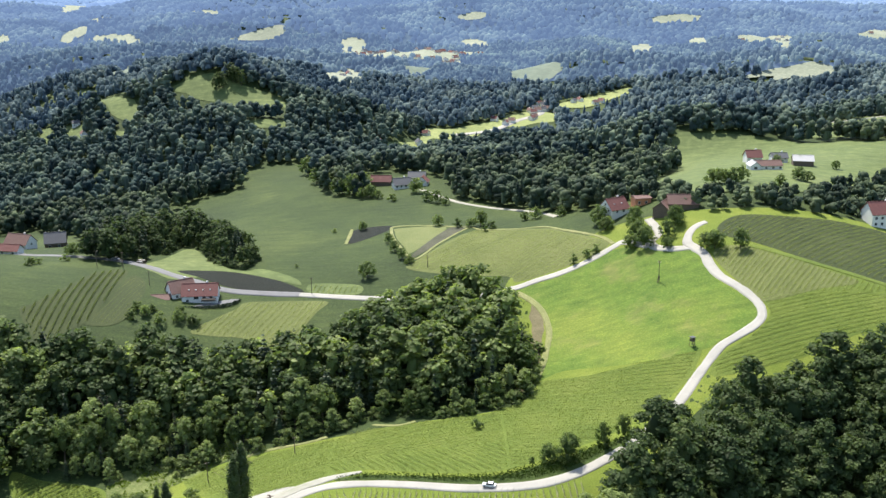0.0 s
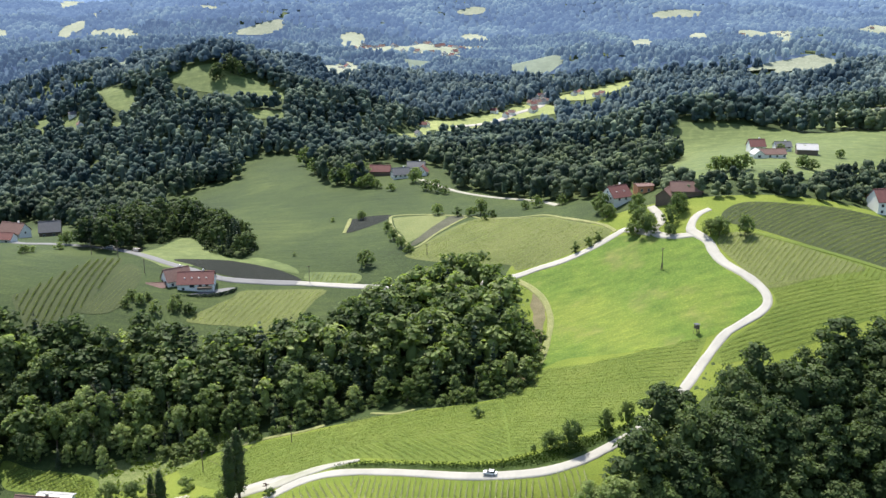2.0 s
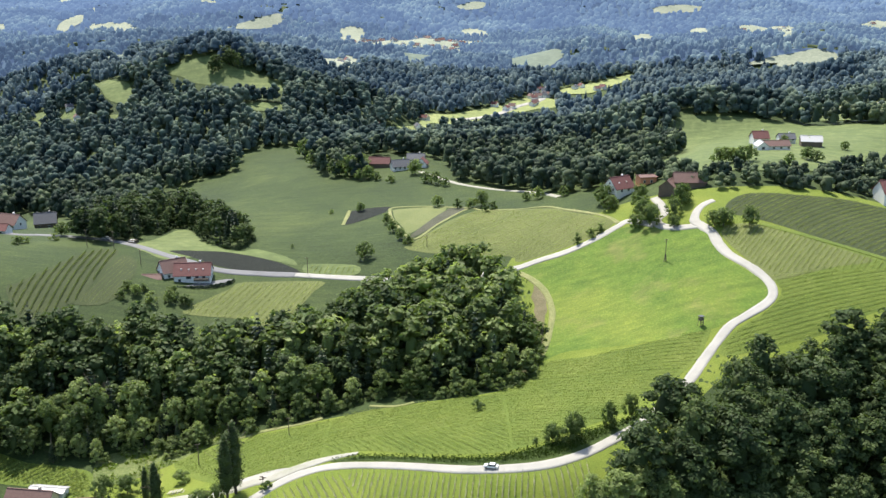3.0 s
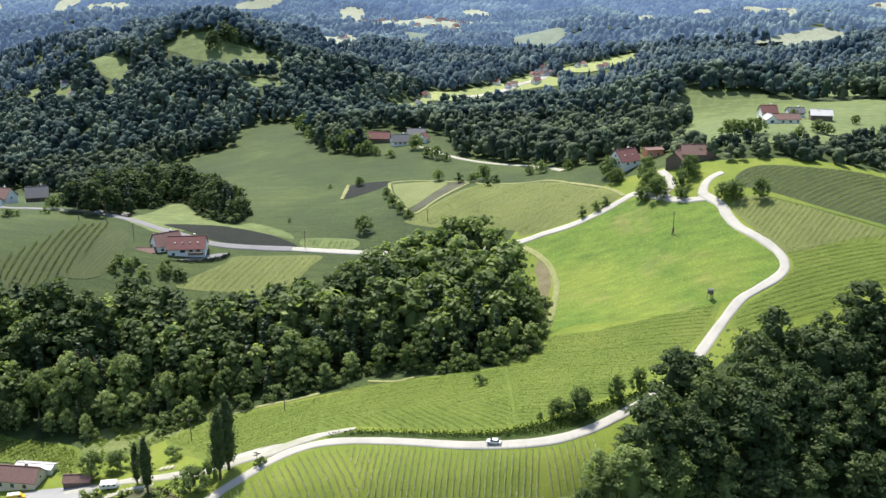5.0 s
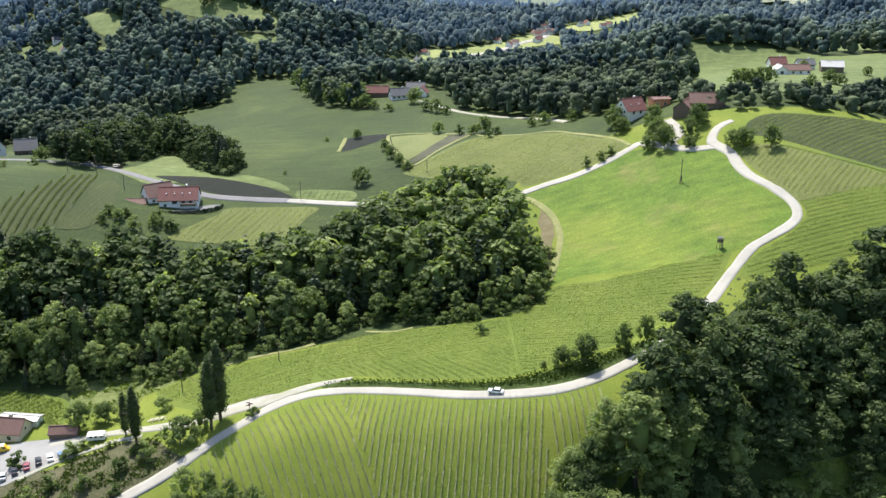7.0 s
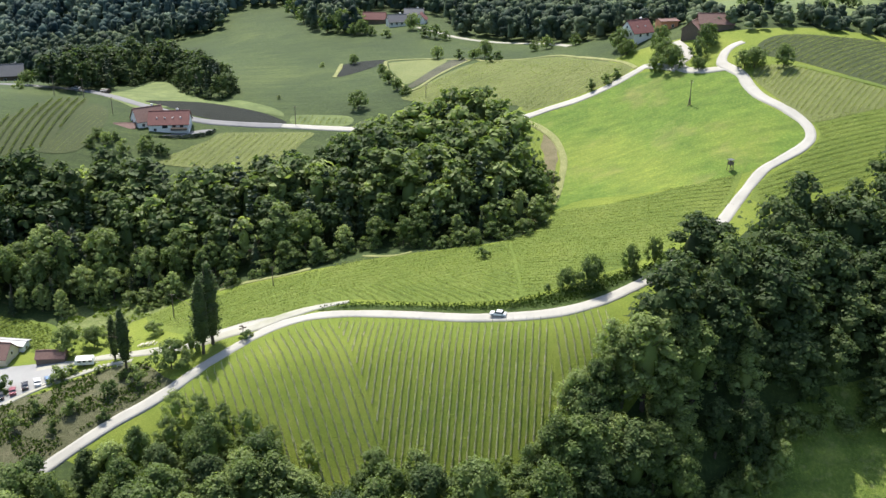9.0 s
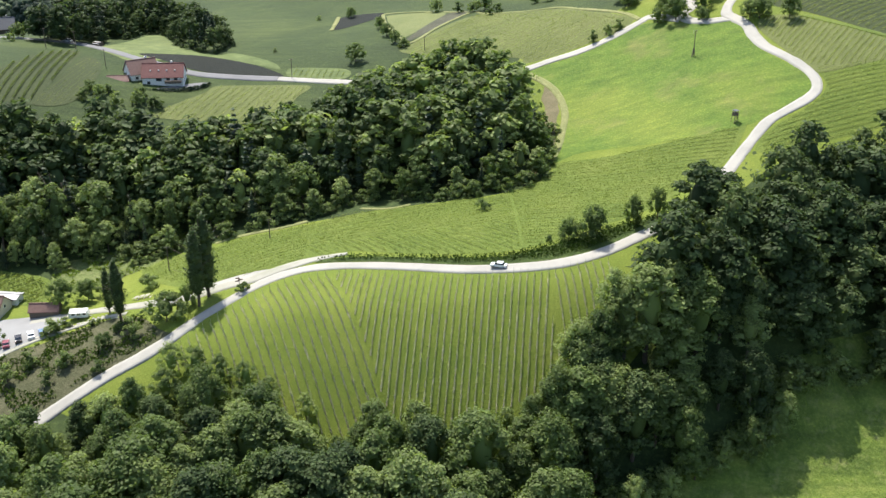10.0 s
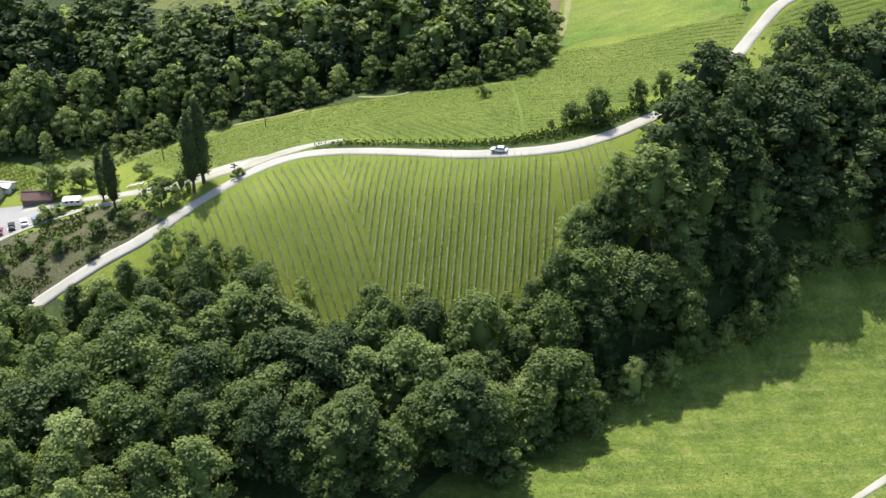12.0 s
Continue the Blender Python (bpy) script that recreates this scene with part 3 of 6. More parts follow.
WOODS['wood_mid'] = [(-118.2, 322.0), (-103.8, 327.0), (-86.9, 327.1), (-72.7, 329.2), (-56.3, 328.8), (-43, 330.9), (-26.5, 337.2), (-8.3, 335.8), (2.5, 335.7), (25.3, 339.8), (31.5, 348.8), (35.6, 366.3), (36.3, 379.8), (33.3, 377.8), (27.8, 382.9), (25.8, 413.7), (14.3, 422.6), (-18.3, 416), (-36.2, 395.5), (-50.1, 390.2), (-76.6, 377.9), (-96.6, 378.5), (-117.4, 382.7), (-134.5, 374.9), (-160, 372), (-200, 372), (-235, 330), (-225, 300), (-150, 316)]
WOODS['wood_front'] = [(120.4, 263.3), (83.9, 255.7), (80.1, 246.9), (60.6, 239.2), (46.7, 232), (33.1, 222.9), (19.7, 209.6), (10.5, 198), (0.1, 191.7), (-18.7, 188.3), (-39.9, 188.8), (-49.9, 184), (-57.4, 175.5), (-130, 160), (-155, 215), (-135, 232), (-112.5, 238.5), (-87.5, 239.3), (-73.5, 248.3), (-64.2, 249.9), (-53.1, 248.6), (-39, 243.5), (-25.4, 241.6), (-12, 244), (1.5, 243.5), (15, 245.2), (19.9, 248.4), (28.9, 252.1), (39.6, 258.2), (43.5, 262.2), (49.4, 264.8), (56.4, 268.8), (64, 290), (68, 300), (65.9, 295.1), (73.3, 300.2), (82, 295.9), (101.4, 308.5), (115.9, 313.8), (137.1, 318.7), (225, 330)]
WOODS['wood_small'] = [(-178.1, 472.7), (-165.6, 473.9), (-152.6, 480.3), (-146.2, 496.1), (-139.2, 517.0), (-130.8, 513.0), (-119.3, 491.8), (-110.0, 480.2), (-100.1, 477.0), (-95.2, 488.7), (-99, 503), (-110, 524), (-126, 545), (-140, 552), (-155, 540), (-181.6, 531.6)]
WOODS['young_trees'] = [(-150, 323.2), (-143.1, 322.2), (-129.5, 319.8), (-118.2, 318.4), (-119.1, 329.3), (-110.0, 332.9), (-87.1, 336), (-100.2, 345), (-121, 346), (-148, 338)]
SPOTS['poplar_a'] = (-63.8, 283.0)
SPOTS['poplar_b'] = (-65.6, 278.9)
SPOTS['poplar_c'] = (-87.7, 280.6)
SPOTS['poplar_d'] = (-92.9, 287.5)
SPOTS['small_tree'] = (-69.1, 280.5)
SPOTS['dark_bush'] = (-73.5, 275.0)
SPOTS['lot_tree'] = (-109.5, 295.3)
SPOTS['lot_bush'] = (-102.7, 298.7)
SPOTS['lot_bush2'] = (-85.2, 300.9)
SPOTS['road_bush'] = (-54.3, 281.0)
SPOTS['vine_bush'] = (11.8, 320.4)
SPOTS['bush_l'] = (33.2, 286.3)
SPOTS['bush_m'] = (39.5, 285.9)
SPOTS['bush_r'] = (51.8, 294.1)
SPOTS['bush_s'] = (28.0, 287.7)
SPOTS['pole_meadow'] = (90.6, 398.8)
SPOTS['tower'] = (93.9, 351.4)
SPOTS['pole_low'] = (-82.4, 312.2)
SPOTS['pole_mid'] = (-52.5, 317.6)
SPOTS['pole_house'] = (-62.2, 447.5)
SPOTS['pole_house2'] = (-168.2, 463.2)
SPOTS['pole_left2'] = (-156.1, 464.6)
SPOTS['pole_field'] = (-7.5, 463.8)
SPOTS['pole_263'] = (-138.1, 445.9)
SPOTS['redh_l'] = (-116.9, 434.1)
SPOTS['tophouse'] = (82.5, 467.6)
SPOTS['barn'] = (103.0, 449.9)
SPOTS['farm_a'] = (-39.7, 631.2)
SPOTS['farm_b'] = (-26.3, 617.1)
SPOTS['farm_c'] = (-17.6, 626.4)
SPOTS['rf_a'] = (184.4, 580.0)
SPOTS['rf_b'] = (174.7, 533.7)
SPOTS['rf_c'] = (195.4, 566.2)
SPOTS['rf_d'] = (204.5, 552.2)
SPOTS['redge'] = (201.3, 444.6)
SPOTS['lh_a'] = (-229.5, 517.3)
SPOTS['lh_b'] = (-220.1, 484.3)
SPOTS['lh_c'] = (-214.7, 528.3)
SPOTS['car_white'] = (14.1, 278.1)
SPOTS['caravan'] = (-101.4, 287.1)
SPOTS['shed'] = (-112.7, 290.1)
SPOTS['lot_house'] = (-125.4, 294.1)
SPOTS['tree_apex_a'] = (83.9, 431.9)
SPOTS['tree_apex_b'] = (90.0, 428.1)
SPOTS['tree_apex_c'] = (88.4, 436.4)
SPOTS['tree_apex_d'] = (89.0, 448.2)
SPOTS['tree_apex_e'] = (98.4, 420.7)
SPOTS['tree_apex_f'] = (100.2, 430.0)
SPOTS['tree_apex_g'] = (105.6, 437.8)
SPOTS['vt_a'] = (126.4, 406.9)
SPOTS['vt_b'] = (116.5, 410.2)
SPOTS['vt_c'] = (113.5, 412.5)
SPOTS['tr_top'] = (76.0, 465.7)
SPOTS['tr_top2'] = (76.8, 457.2)
SPOTS['slim_dark'] = (59.2, 298.1)
SPOTS['yellow_van'] = (-130.0, 287.1)
SPOTS['table_a'] = (-87.1, 294.0)
SPOTS['table_b'] = (-85.5, 294.0)
SPOTS['table_c'] = (-83.8, 293.9)
SPOTS['signpost'] = (-55.8, 285.1)
SPOTS['log_pile'] = (-150.6, 476.9)
SPOTS['bench'] = (-90.1, 282.7)
# bushes and small trees: x, y, height
INN_BUSHES = [(-132.3, 417.6, 5.5), (-136.7, 420.9, 4.2), (-124.6, 412.7, 4.8), (-117.8, 416.9, 6.0), (-137.3, 413.6, 4.5), (-130.0, 421.7, 3.5), (-112.5, 416.0, 3.2)]
ROUGH_BUSHES = [(-44.4, 533.5, 5.7), (-60.2, 534.0, 2.5), (-28.6, 505.4, 6.0), (-24.9, 490.5, 6.4), (-20.4, 478.5, 6.2), (-16.8, 471.5, 4.5), (-2.7, 526.6, 6.8), (7.9, 517.8, 4.3), (14.6, 515.4, 5.4), (20.0, 514.6, 9.1), (25.5, 504.8, 4.2), (21.8, 501.6, 3.5), (43.1, 510.3, 5.4), (48.9, 508.9, 6.6), (61.4, 501.9, 5.9), (59.7, 436.1, 3.7), (66.2, 437.2, 4.2), (70.4, 439.4, 3.7), (-36.8, 460.3, 8.8), (-73.4, 477.5, 1.7), (-40.1, 468.4, 2.8), (5.2, 335.0, 4.3), (9.7, 336.4, 5.4), (14.9, 338.6, 4.7)]
MORE_BUSHES = [(19.0, 340.9, 4.0), (23.7, 342.5, 3.7), (-94.6, 686.8, 13.7), (-84.7, 654.3, 11.5), (-65.7, 615.5, 12.2), (-56.4, 612.0, 14.3), (-45.0, 601.4, 9.1), (-50.2, 600.6, 7.0), (-71.8, 639.9, 11.2), (78.3, 458.0, 6.5), (75.8, 468.5, 6.7), (-195.9, 456.4, 2.9), (-186.0, 469.6, 3.6), (-110.4, 416.2, 4.7), (-117.7, 421.3, 4.7), (-81.7, 270.8, 4.7), (-88.5, 268.0, 5.3), (-107.3, 265.5, 4.2), (-97.7, 263.7, 4.1), (-111.6, 260.5, 4.2), (-100.6, 258.6, 3.4), (-87.9, 260.3, 3.1), (-86.7, 275.0, 2.6), (-81.5, 278.8, 2.2), (-104.6, 279.6, 2.3), (-107.5, 278.0, 2.7), (-102.3, 282.0, 1.7), (135.3, 490.9, 8.4)]
FARM_BUSHES = [(138.5, 488.9, 9.0), (141.8, 487.6, 8.4), (145.8, 488.5, 9.0), (150.5, 491.8, 8.5), (190.8, 559.8, 6.6), (203.4, 557.5, 6.6), (220.8, 550.2, 5.9), (184.9, 507.4, 7.8), (189.0, 504.6, 6.6), (168.0, 484.5, 6.8), (-45.0, 603.3, 7.4), (-39.6, 597.5, 6.0), (-30.9, 589.5, 4.6), (-16.6, 605.6, 10.1), (-9.6, 583.8, 7.2), (-50.2, 627.2, 10.5), (-4.1, 578.2, 8.4), (1.6, 572.5, 5.7), (-96.3, 321.6, 2.3), (-94.0, 321.8, 2.3), (-91.8, 322.6, 2.3), (-89.8, 323.5, 2.3)]
LOT_BUSHES = [(-87.1, 324.1, 2.3), (-84.8, 326.2, 2.3), (-82.3, 327.5, 1.9), (-121.4, 278.0, 4.6), (-105.6, 279.6, 4.6), (-103.8, 282.8, 2.5), (-95.6, 280.6, 2.1), (-94.3, 281.8, 1.7), (-135.8, 305.3, 3.1), (-187.3, 483.0, 7.7), (-194.2, 458.3, 2.9), (-197.2, 454.0, 4.0)]

LATTICE = np.array(NEAR_HEIGHTS + MID_HEIGHTS + FAR_HEIGHTS)


def _basis(f):
    return [((1 - f) ** 3) / 6, (3 * f ** 3 - 6 * f ** 2 + 4) / 6, (-3 * f ** 3 + 3 * f ** 2 + 3 * f + 1) / 6, f ** 3 / 6]


def ground_z(x, y):
    """Height of the ground at x, y (arrays or numbers)."""
    x, y = np.asarray(x, float), np.asarray(y, float)
    yp = np.maximum(y + 100, 30.0)
    a = (np.clip(x / yp, -SPREAD, SPREAD) + SPREAD) / (2 * SPREAD) * (COLUMNS - 1)
    b = np.interp(np.log(yp), KNOTS, np.arange(len(KNOTS)))
    ia, ib = np.floor(a), np.floor(b)
    wa, wb = _basis(a - ia), _basis(b - ib)
    z = 0.0
    for j in range(4):
        jb = np.clip(ib + j - 1, 0, len(KNOTS) - 1).astype(int)
        for i in range(4):
            z = z + LATTICE[jb, np.clip(ia + i - 1, 0, COLUMNS - 1).astype(int)] * wb[j] * wa[i]
    far = np.clip((y - 1150) / 330, 0, 1)
    far = far * far * (3 - 2 * far)
    swell = 9 * np.sin(x / 61 + y / 190) + 8 * np.sin(y / 83 - x / 140) + 7 * np.sin(x / 37 - y / 71 + 2) + 6 * np.sin(x / 103 + y / 52)
    z = z * (1 - far) + far * (46 + swell * 0.55 + 0.016 * np.maximum(y - 1900, 0) * np.clip(0.35 - x / np.maximum(y, 1), 0, 1))
    for hx, hy, h, rx, ry, turn in HILLS:
        c, s = math.cos(radians(turn)), math.sin(radians(turn))
        dx, dy = x - hx, y - hy
        z = z + h * np.exp(-((dx * c + dy * s) / rx) ** 2 - ((dy * c - dx * s) / ry) ** 2)
    return z


def gz(x, y):
    return float(ground_z(x, y))


def mesh_from(name, verts, faces, mats, slots=None, smooth=False, tone=None):
    me = bpy.data.meshes.new(name)
    verts, faces = np.asarray(verts, np.float32), np.asarray(faces, np.int32)
    n, k = faces.shape
    me.vertices.add(len(verts))
    me.vertices.foreach_set("co", verts.ravel())
    me.loops.add(n * k)
    me.loops.foreach_set("vertex_index", faces.ravel())
    me.polygons.add(n)
    me.polygons.foreach_set("loop_start", np.arange(0, n * k, k, dtype=np.int32))
    for m in mats:
        me.materials.append(m)
    if slots is not None:
        me.polygons.foreach_set("material_index", np.asarray(slots, np.int32))
    if smooth:
        me.polygons.foreach_set("use_smooth", np.ones(n, bool))
    if tone is not None:
        me.attributes.new("tone", "FLOAT", "POINT").data.foreach_set("value", np.asarray(tone, np.float32))
    me.update(calc_edges=True)
    return me


def inside(poly, x, y):
    """Which of the points x, y lie inside the outline."""
    x, y = np.asarray(x), np.asarray(y)
    r = np.zeros(x.shape, bool)
    for (x1, y1), (x2, y2) in zip(poly, poly[1:] + poly[:1]):
        if y1 == y2:
            continue
        r ^= ((y1 > y) != (y2 > y)) & (x < (x2 - x1) * (y - y1) / (y2 - y1) + x1)
    return r


def curve_through(pts, step, closed=False):
    """A smooth line through the points, in even steps."""
    p = np.array(pts, float)
    n = len(p)
    out = []
    for i in range(n if closed else n - 1):
        g = (lambda k: p[k % n]) if closed else (lambda k: p[min(max(k, 0), n - 1)])
        a, b, c, d = g(i - 1), g(i), g(i + 1), g(i + 2)
        m = max(2, int(np.linalg.norm(c - b) / step) + 1)
        for f in np.arange(m) / m:
            out.append(0.5 * ((2 * b) + (c - a) * f + (2 * a - 5 * b + 4 * c - d) * f ** 2 + (3 * b - a - 3 * c + d) * f ** 3))
    if not closed:
        out.append(p[-1])
    return np.array(out)


# ---- ground ----
def build_ground():
    u = np.concatenate([np.linspace(-9, -0.62, 12)[:-1], np.linspace(-0.62, 0.62, 170), np.linspace(0.62, 9, 12)[1:]])
    yy = np.concatenate([[-3000, -1200, -500, -200], np.exp(np.linspace(math.log(60), math.log(5000), 320)) - 100])
    s = np.where(yy < -40, np.maximum(60, -yy * 0.7), yy + 100)
    X, Y = u[None, :] * s[:, None], np.repeat(yy[:, None], len(u), 1)
    Z = ground_z(X, Y)
    n, k = X.shape
    idx = np.arange(n * k).reshape(n, k)
    f = np.stack([idx[:-1, :-1], idx[:-1, 1:], idx[1:, 1:], idx[1:, :-1]], -1).reshape(-1, 4)
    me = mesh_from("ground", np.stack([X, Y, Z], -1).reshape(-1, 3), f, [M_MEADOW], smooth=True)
    return tagged(new("ground", me), "rolling green meadow ground between woods and vineyards", "ground", kind="structure")


build_ground()


def field(name, outline, mat, label, lift=0.10, step=3.0, wobble=0.0, category="field"):
    """A patch of the ground with its own growth, laid just above it."""
    from mathutils.geometry import delaunay_2d_cdt
    ring = curve_through(outline, step, True)
    if wobble:
        ring = ring + np.array([[noise.noise((x * 0.2, y * 0.2, 3)), noise.noise((x * 0.2, y * 0.2, 9))] for x, y in ring]) * wobble
    x0, y0 = ring.min(0)
    x1, y1 = ring.max(0)
    gx, gy = np.meshgrid(np.arange(x0, x1, step), np.arange(y0, y1, step))
    ok = inside([tuple(p) for p in ring], gx, gy)
    pts = [Vector(p) for p in ring] + [Vector(p) for p in zip(gx[ok], gy[ok])]
    n = len(ring)
    v, _, fs, *_ = delaunay_2d_cdt(pts, [(i, (i + 1) % n) for i in range(n)], [], 1, 0.02)
    vx = np.array([(p.x, p.y) for p in v])
    z = ground_z(vx[:, 0], vx[:, 1]) + lift
    me = mesh_from(name, np.column_stack([vx, z]), [f for f in fs if len(f) == 3], [mat], smooth=True)
    return tagged(new(name, me), label, category, kind="structure")


def road(name, pts, width, mat, label, lift=0.14, taper=None, category="road"):
    """A ribbon that follows the ground, level across, with worn uneven edges and a thickness."""
    line = curve_through(pts, 1.5)
    t = np.gradient(line, axis=0)
    t /= np.linalg.norm(t, axis=1)[:, None]
    nrm = np.column_stack([-t[:, 1], t[:, 0]])
    wdt = np.full(len(line), width / 2)
    if taper:
        wdt = np.interp(np.linspace(0, 1, len(line)), np.linspace(0, 1, len(taper)), taper) / 2
    edge = np.array([noise.noise((x * 0.15, y * 0.15, width)) for x, y in line]) * 0.25
    verts = []
    for off, dz in ((-1.08, -0.5), (-1.0, 0.0), (-0.5, 0.05), (0, 0.07), (0.5, 0.05), (1.0, 0.0), (1.08, -0.5)):
        q = line + nrm * (wdt * off + edge * np.sign(off))[:, None]
        zc = ground_z(line[:, 0], line[:, 1])
        zq = ground_z(q[:, 0], q[:, 1])
        verts.append(np.column_stack([q, np.maximum(zq, zc * 0.5 + zq * 0.5) + lift + dz]))
    k, n = len(verts), len(line)
    V = np.concatenate(verts)
    idx = np.arange(k * n).reshape(k, n)
    f = np.stack([idx[:-1, :-1], idx[:-1, 1:], idx[1:, 1:], idx[1:, :-1]], -1).reshape(-1, 4)
    me = mesh_from(name, V, f, [mat], smooth=True)
    return tagged(new(name, me), label, category, kind="structure")


HILLSIDE = [(-112, 262), (-92, 248), (-60, 243), (-20, 236), (15, 238), (50, 258), (70, 292), (100, 326), (140, 333), (185, 355), (207, 440), (130, 446), (80, 458), (30, 437), (36, 380), (30, 340), (-10, 331), (-45, 325), (-75, 326), (-115, 315), (-140, 300), (-138, 270)]
field("hillside_grass", HILLSIDE, M_NEAR_GRASS, "green grass of the vineyard hillside", 0.05, 4.0)
field("knoll_meadow", FIELDS["knoll_meadow"], M_FAR_FIELD, "fresh green meadow above the dark field", 0.09)
field("bright_meadow", FIELDS["bright_meadow"], M_BRIGHT, "bright green mown hillside meadow")
field("vineyard_slope", FIELDS["vineyard_slope"], M_VINE_GRASS, "sunlit grass under young vine rows on the slope")
field("vineyard_near", FIELDS["vineyard_near"], M_NEAR_GRASS, "steep green grass between vine rows below the road")
field("vineyard_right", FIELDS["vineyard_right"], M_VINE_GRASS, "yellow-green vineyard grass beside the winding road")
field("vineyard_right_up", FIELDS["vineyard_right_up"], M_WORN, "worn olive vineyard grass on the upper slope", 0.15)
field("vineyard_crest", FIELDS["vineyard_crest"], M_CLOUD_DULL_GRASS, "dull green vineyard grass on the crest")
field("vineyard_mid", FIELDS["vineyard_mid"], M_WORN, "pale green vineyard grass on the ridge")
field("striped_field", FIELDS["striped_field"], M_STRIPED, "pale striped crop field")
field("ploughed_strip", FIELDS["ploughed_strip"], M_BROWN, "narrow brown ploughed strip", 0.14)
field("ploughed_field", FIELDS["ploughed_field"], M_SOIL, "small dark ploughed field")
field("dark_field", FIELDS["dark_field"], M_SOIL, "dark ploughed crescent field beside the road")
field("vineyard_left", FIELDS["vineyard_left"], M_CLOUD_DULL_GRASS, "vineyard grass darkened for cloud shade on the left slope".replace("left ", "steep "))
field("vineyard_shade", FIELDS["vineyard_shade"], M_CLOUD_DULL_GRASS, "dark green vineyard grass, cloud shade in its colour", 0.12)
field("vineyard_house", FIELDS["vineyard_house"], M_WORN, "vineyard grass below the red-roofed house")
field("vineyard_strip", FIELDS["vineyard_strip"], M_FAR_FIELD, "small bright vineyard strip by the road")
field("vineyard_low", FIELDS["vineyard_low_left"], M_VINE_GRASS, "small bright vineyard beside the car park")
field("rough_edge", FIELDS["rough_edge"], M_ROUGH, "pale rough grass below the wood", 0.13, 2.5, 1.0)
field("car_park", FIELDS["car_park"], M_LOT, "grey asphalt car park", 0.22, category="car park")
field("junction", FIELDS["junction"], M_ROAD, "pale paved junction of the track and the road", 0.15, 1.5, category="road")
field("scrub_slope", FIELDS["scrub_slope"], M_SCRUB, "rough scrubby slope below the car park", 0.12, 2.5, 1.0)
field("road_bank", FIELDS["road_bank"], M_SHADED_BANK, "grassy bank above the road with its shade in the colour", 0.16, 1.5)
field("bare_edge", FIELDS["bare_edge"], M_BARE, "bare brown earth along the wood's edge", 0.16, 2.0, 1.0)
field("bottom_meadow", FIELDS["bottom_meadow"], M_BOTTOM, "tufted bright green meadow at the wood's edge", 0.12, 2.5, 1.5)

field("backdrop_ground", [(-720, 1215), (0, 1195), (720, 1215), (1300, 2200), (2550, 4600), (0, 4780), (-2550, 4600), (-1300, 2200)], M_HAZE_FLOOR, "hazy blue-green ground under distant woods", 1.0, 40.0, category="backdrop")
far_mats = ("ridge", "farmyard", "left_houses", "hill_farm")
for key, outline in CLEARINGS.items():
    if key in far_mats:
        continue
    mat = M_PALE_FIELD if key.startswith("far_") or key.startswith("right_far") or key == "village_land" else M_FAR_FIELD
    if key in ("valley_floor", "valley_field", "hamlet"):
        mat = M_SUNLIT_VALLEY
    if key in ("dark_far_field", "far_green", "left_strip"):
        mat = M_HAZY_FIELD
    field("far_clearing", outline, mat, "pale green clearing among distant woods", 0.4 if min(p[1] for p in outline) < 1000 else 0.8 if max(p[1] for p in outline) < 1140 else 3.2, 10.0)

road("near_road", ROADS["near_road"], 3.6, M_ROAD, "pale narrow winding road along the vineyard")
road("wood_road", [ROADS["near_road"][-1], (78, 315), ROADS["hill_road"][0]], 4.0, M_ROAD, "pale road bending through the wood", 0.13)
road("branch_track", ROADS["branch_track"], 4.0, M_TRACK, "pale gravel track joining the road", 0.18, (1.4, 3.6, 4.4, 5.4, 4.4, 3.6, 3.4, 3.4))
road("hill_road", ROADS["hill_road"], 3.7, M_ROAD, "pale winding road climbing to the farm", 0.14, (3.6, 3.6, 3.7, 3.9, 4.2, 4.0, 3.2))
road("yard_lane", ROADS["yard_lane"], 3.6, M_ROAD, "pale lane into the farmyard", 0.17)
road("ridge_road", ROADS["ridge_road"][:12], 3.8, M_ROAD, "pale road along the ridge")
road("valley_side_road", ROADS["ridge_road"][11:], 4.6, M_ASPHALT, "grey asphalt road past the inn", 0.13)
road("farm_track", ROADS["farm_track"], 3.0, M_TRACK, "pale farm track")
road("field_path", ROADS["field_path"], 1.7, M_DRY, "pale grassy path round the fields", 0.2)
road("short_path", ROADS["short_path"], 2.0, M_DRY, "short pale path beside the ploughed field", 0.2)
road("wood_path", ROADS["wood_path"], 1.8, M_DRY, "pale path along the wood's edge", 0.2)
road("wood_path_two", ROADS["wood_path_two"], 1.4, M_DRY, "pale path along the wood's edge", 0.2)
road("bank_path", ROADS["bank_path"], 1.6, M_TRACK, "pale footpath on the bank", 0.25)
road("meadow_track", ROADS["meadow_track"], 2.6, M_DRY, "dry grassy wheel track along the wood", 0.16)
road("meadow_path", ROADS["meadow_path"], 1.6, M_TRACK, "pale worn footpath across the meadow", 0.2)
road("crest_track", ROADS["crest_track"], 2.6, M_VINE_GRASS, "bright grassy track between vineyards", 0.18)
road("far_lane", ROADS["far_lane"], 5.0, M_TRACK, "pale lane across distant fields", 0.7)
road("valley_road", ROADS["valley_road"], 6.0, M_ROAD, "pale road through the distant valley", 0.7)


# ---- trees ----
def part(name, data, mat, parent, label=""):
    """Links a mesh or a bmesh as one mesh object under a thing."""
    if isinstance(data, bmesh.types.BMesh):
        me = bpy.data.meshes.new(name)
        data.to_mesh(me)
        data.free()
        me.materials.append(mat)
    else:
        me = data
    ob = new(name, me)
    ob.parent = parent
    return tagged(ob, label) if label else ob


ICO = bmesh.new()
bmesh.ops.create_icosphere(ICO, subdivisions=1, radius=1)
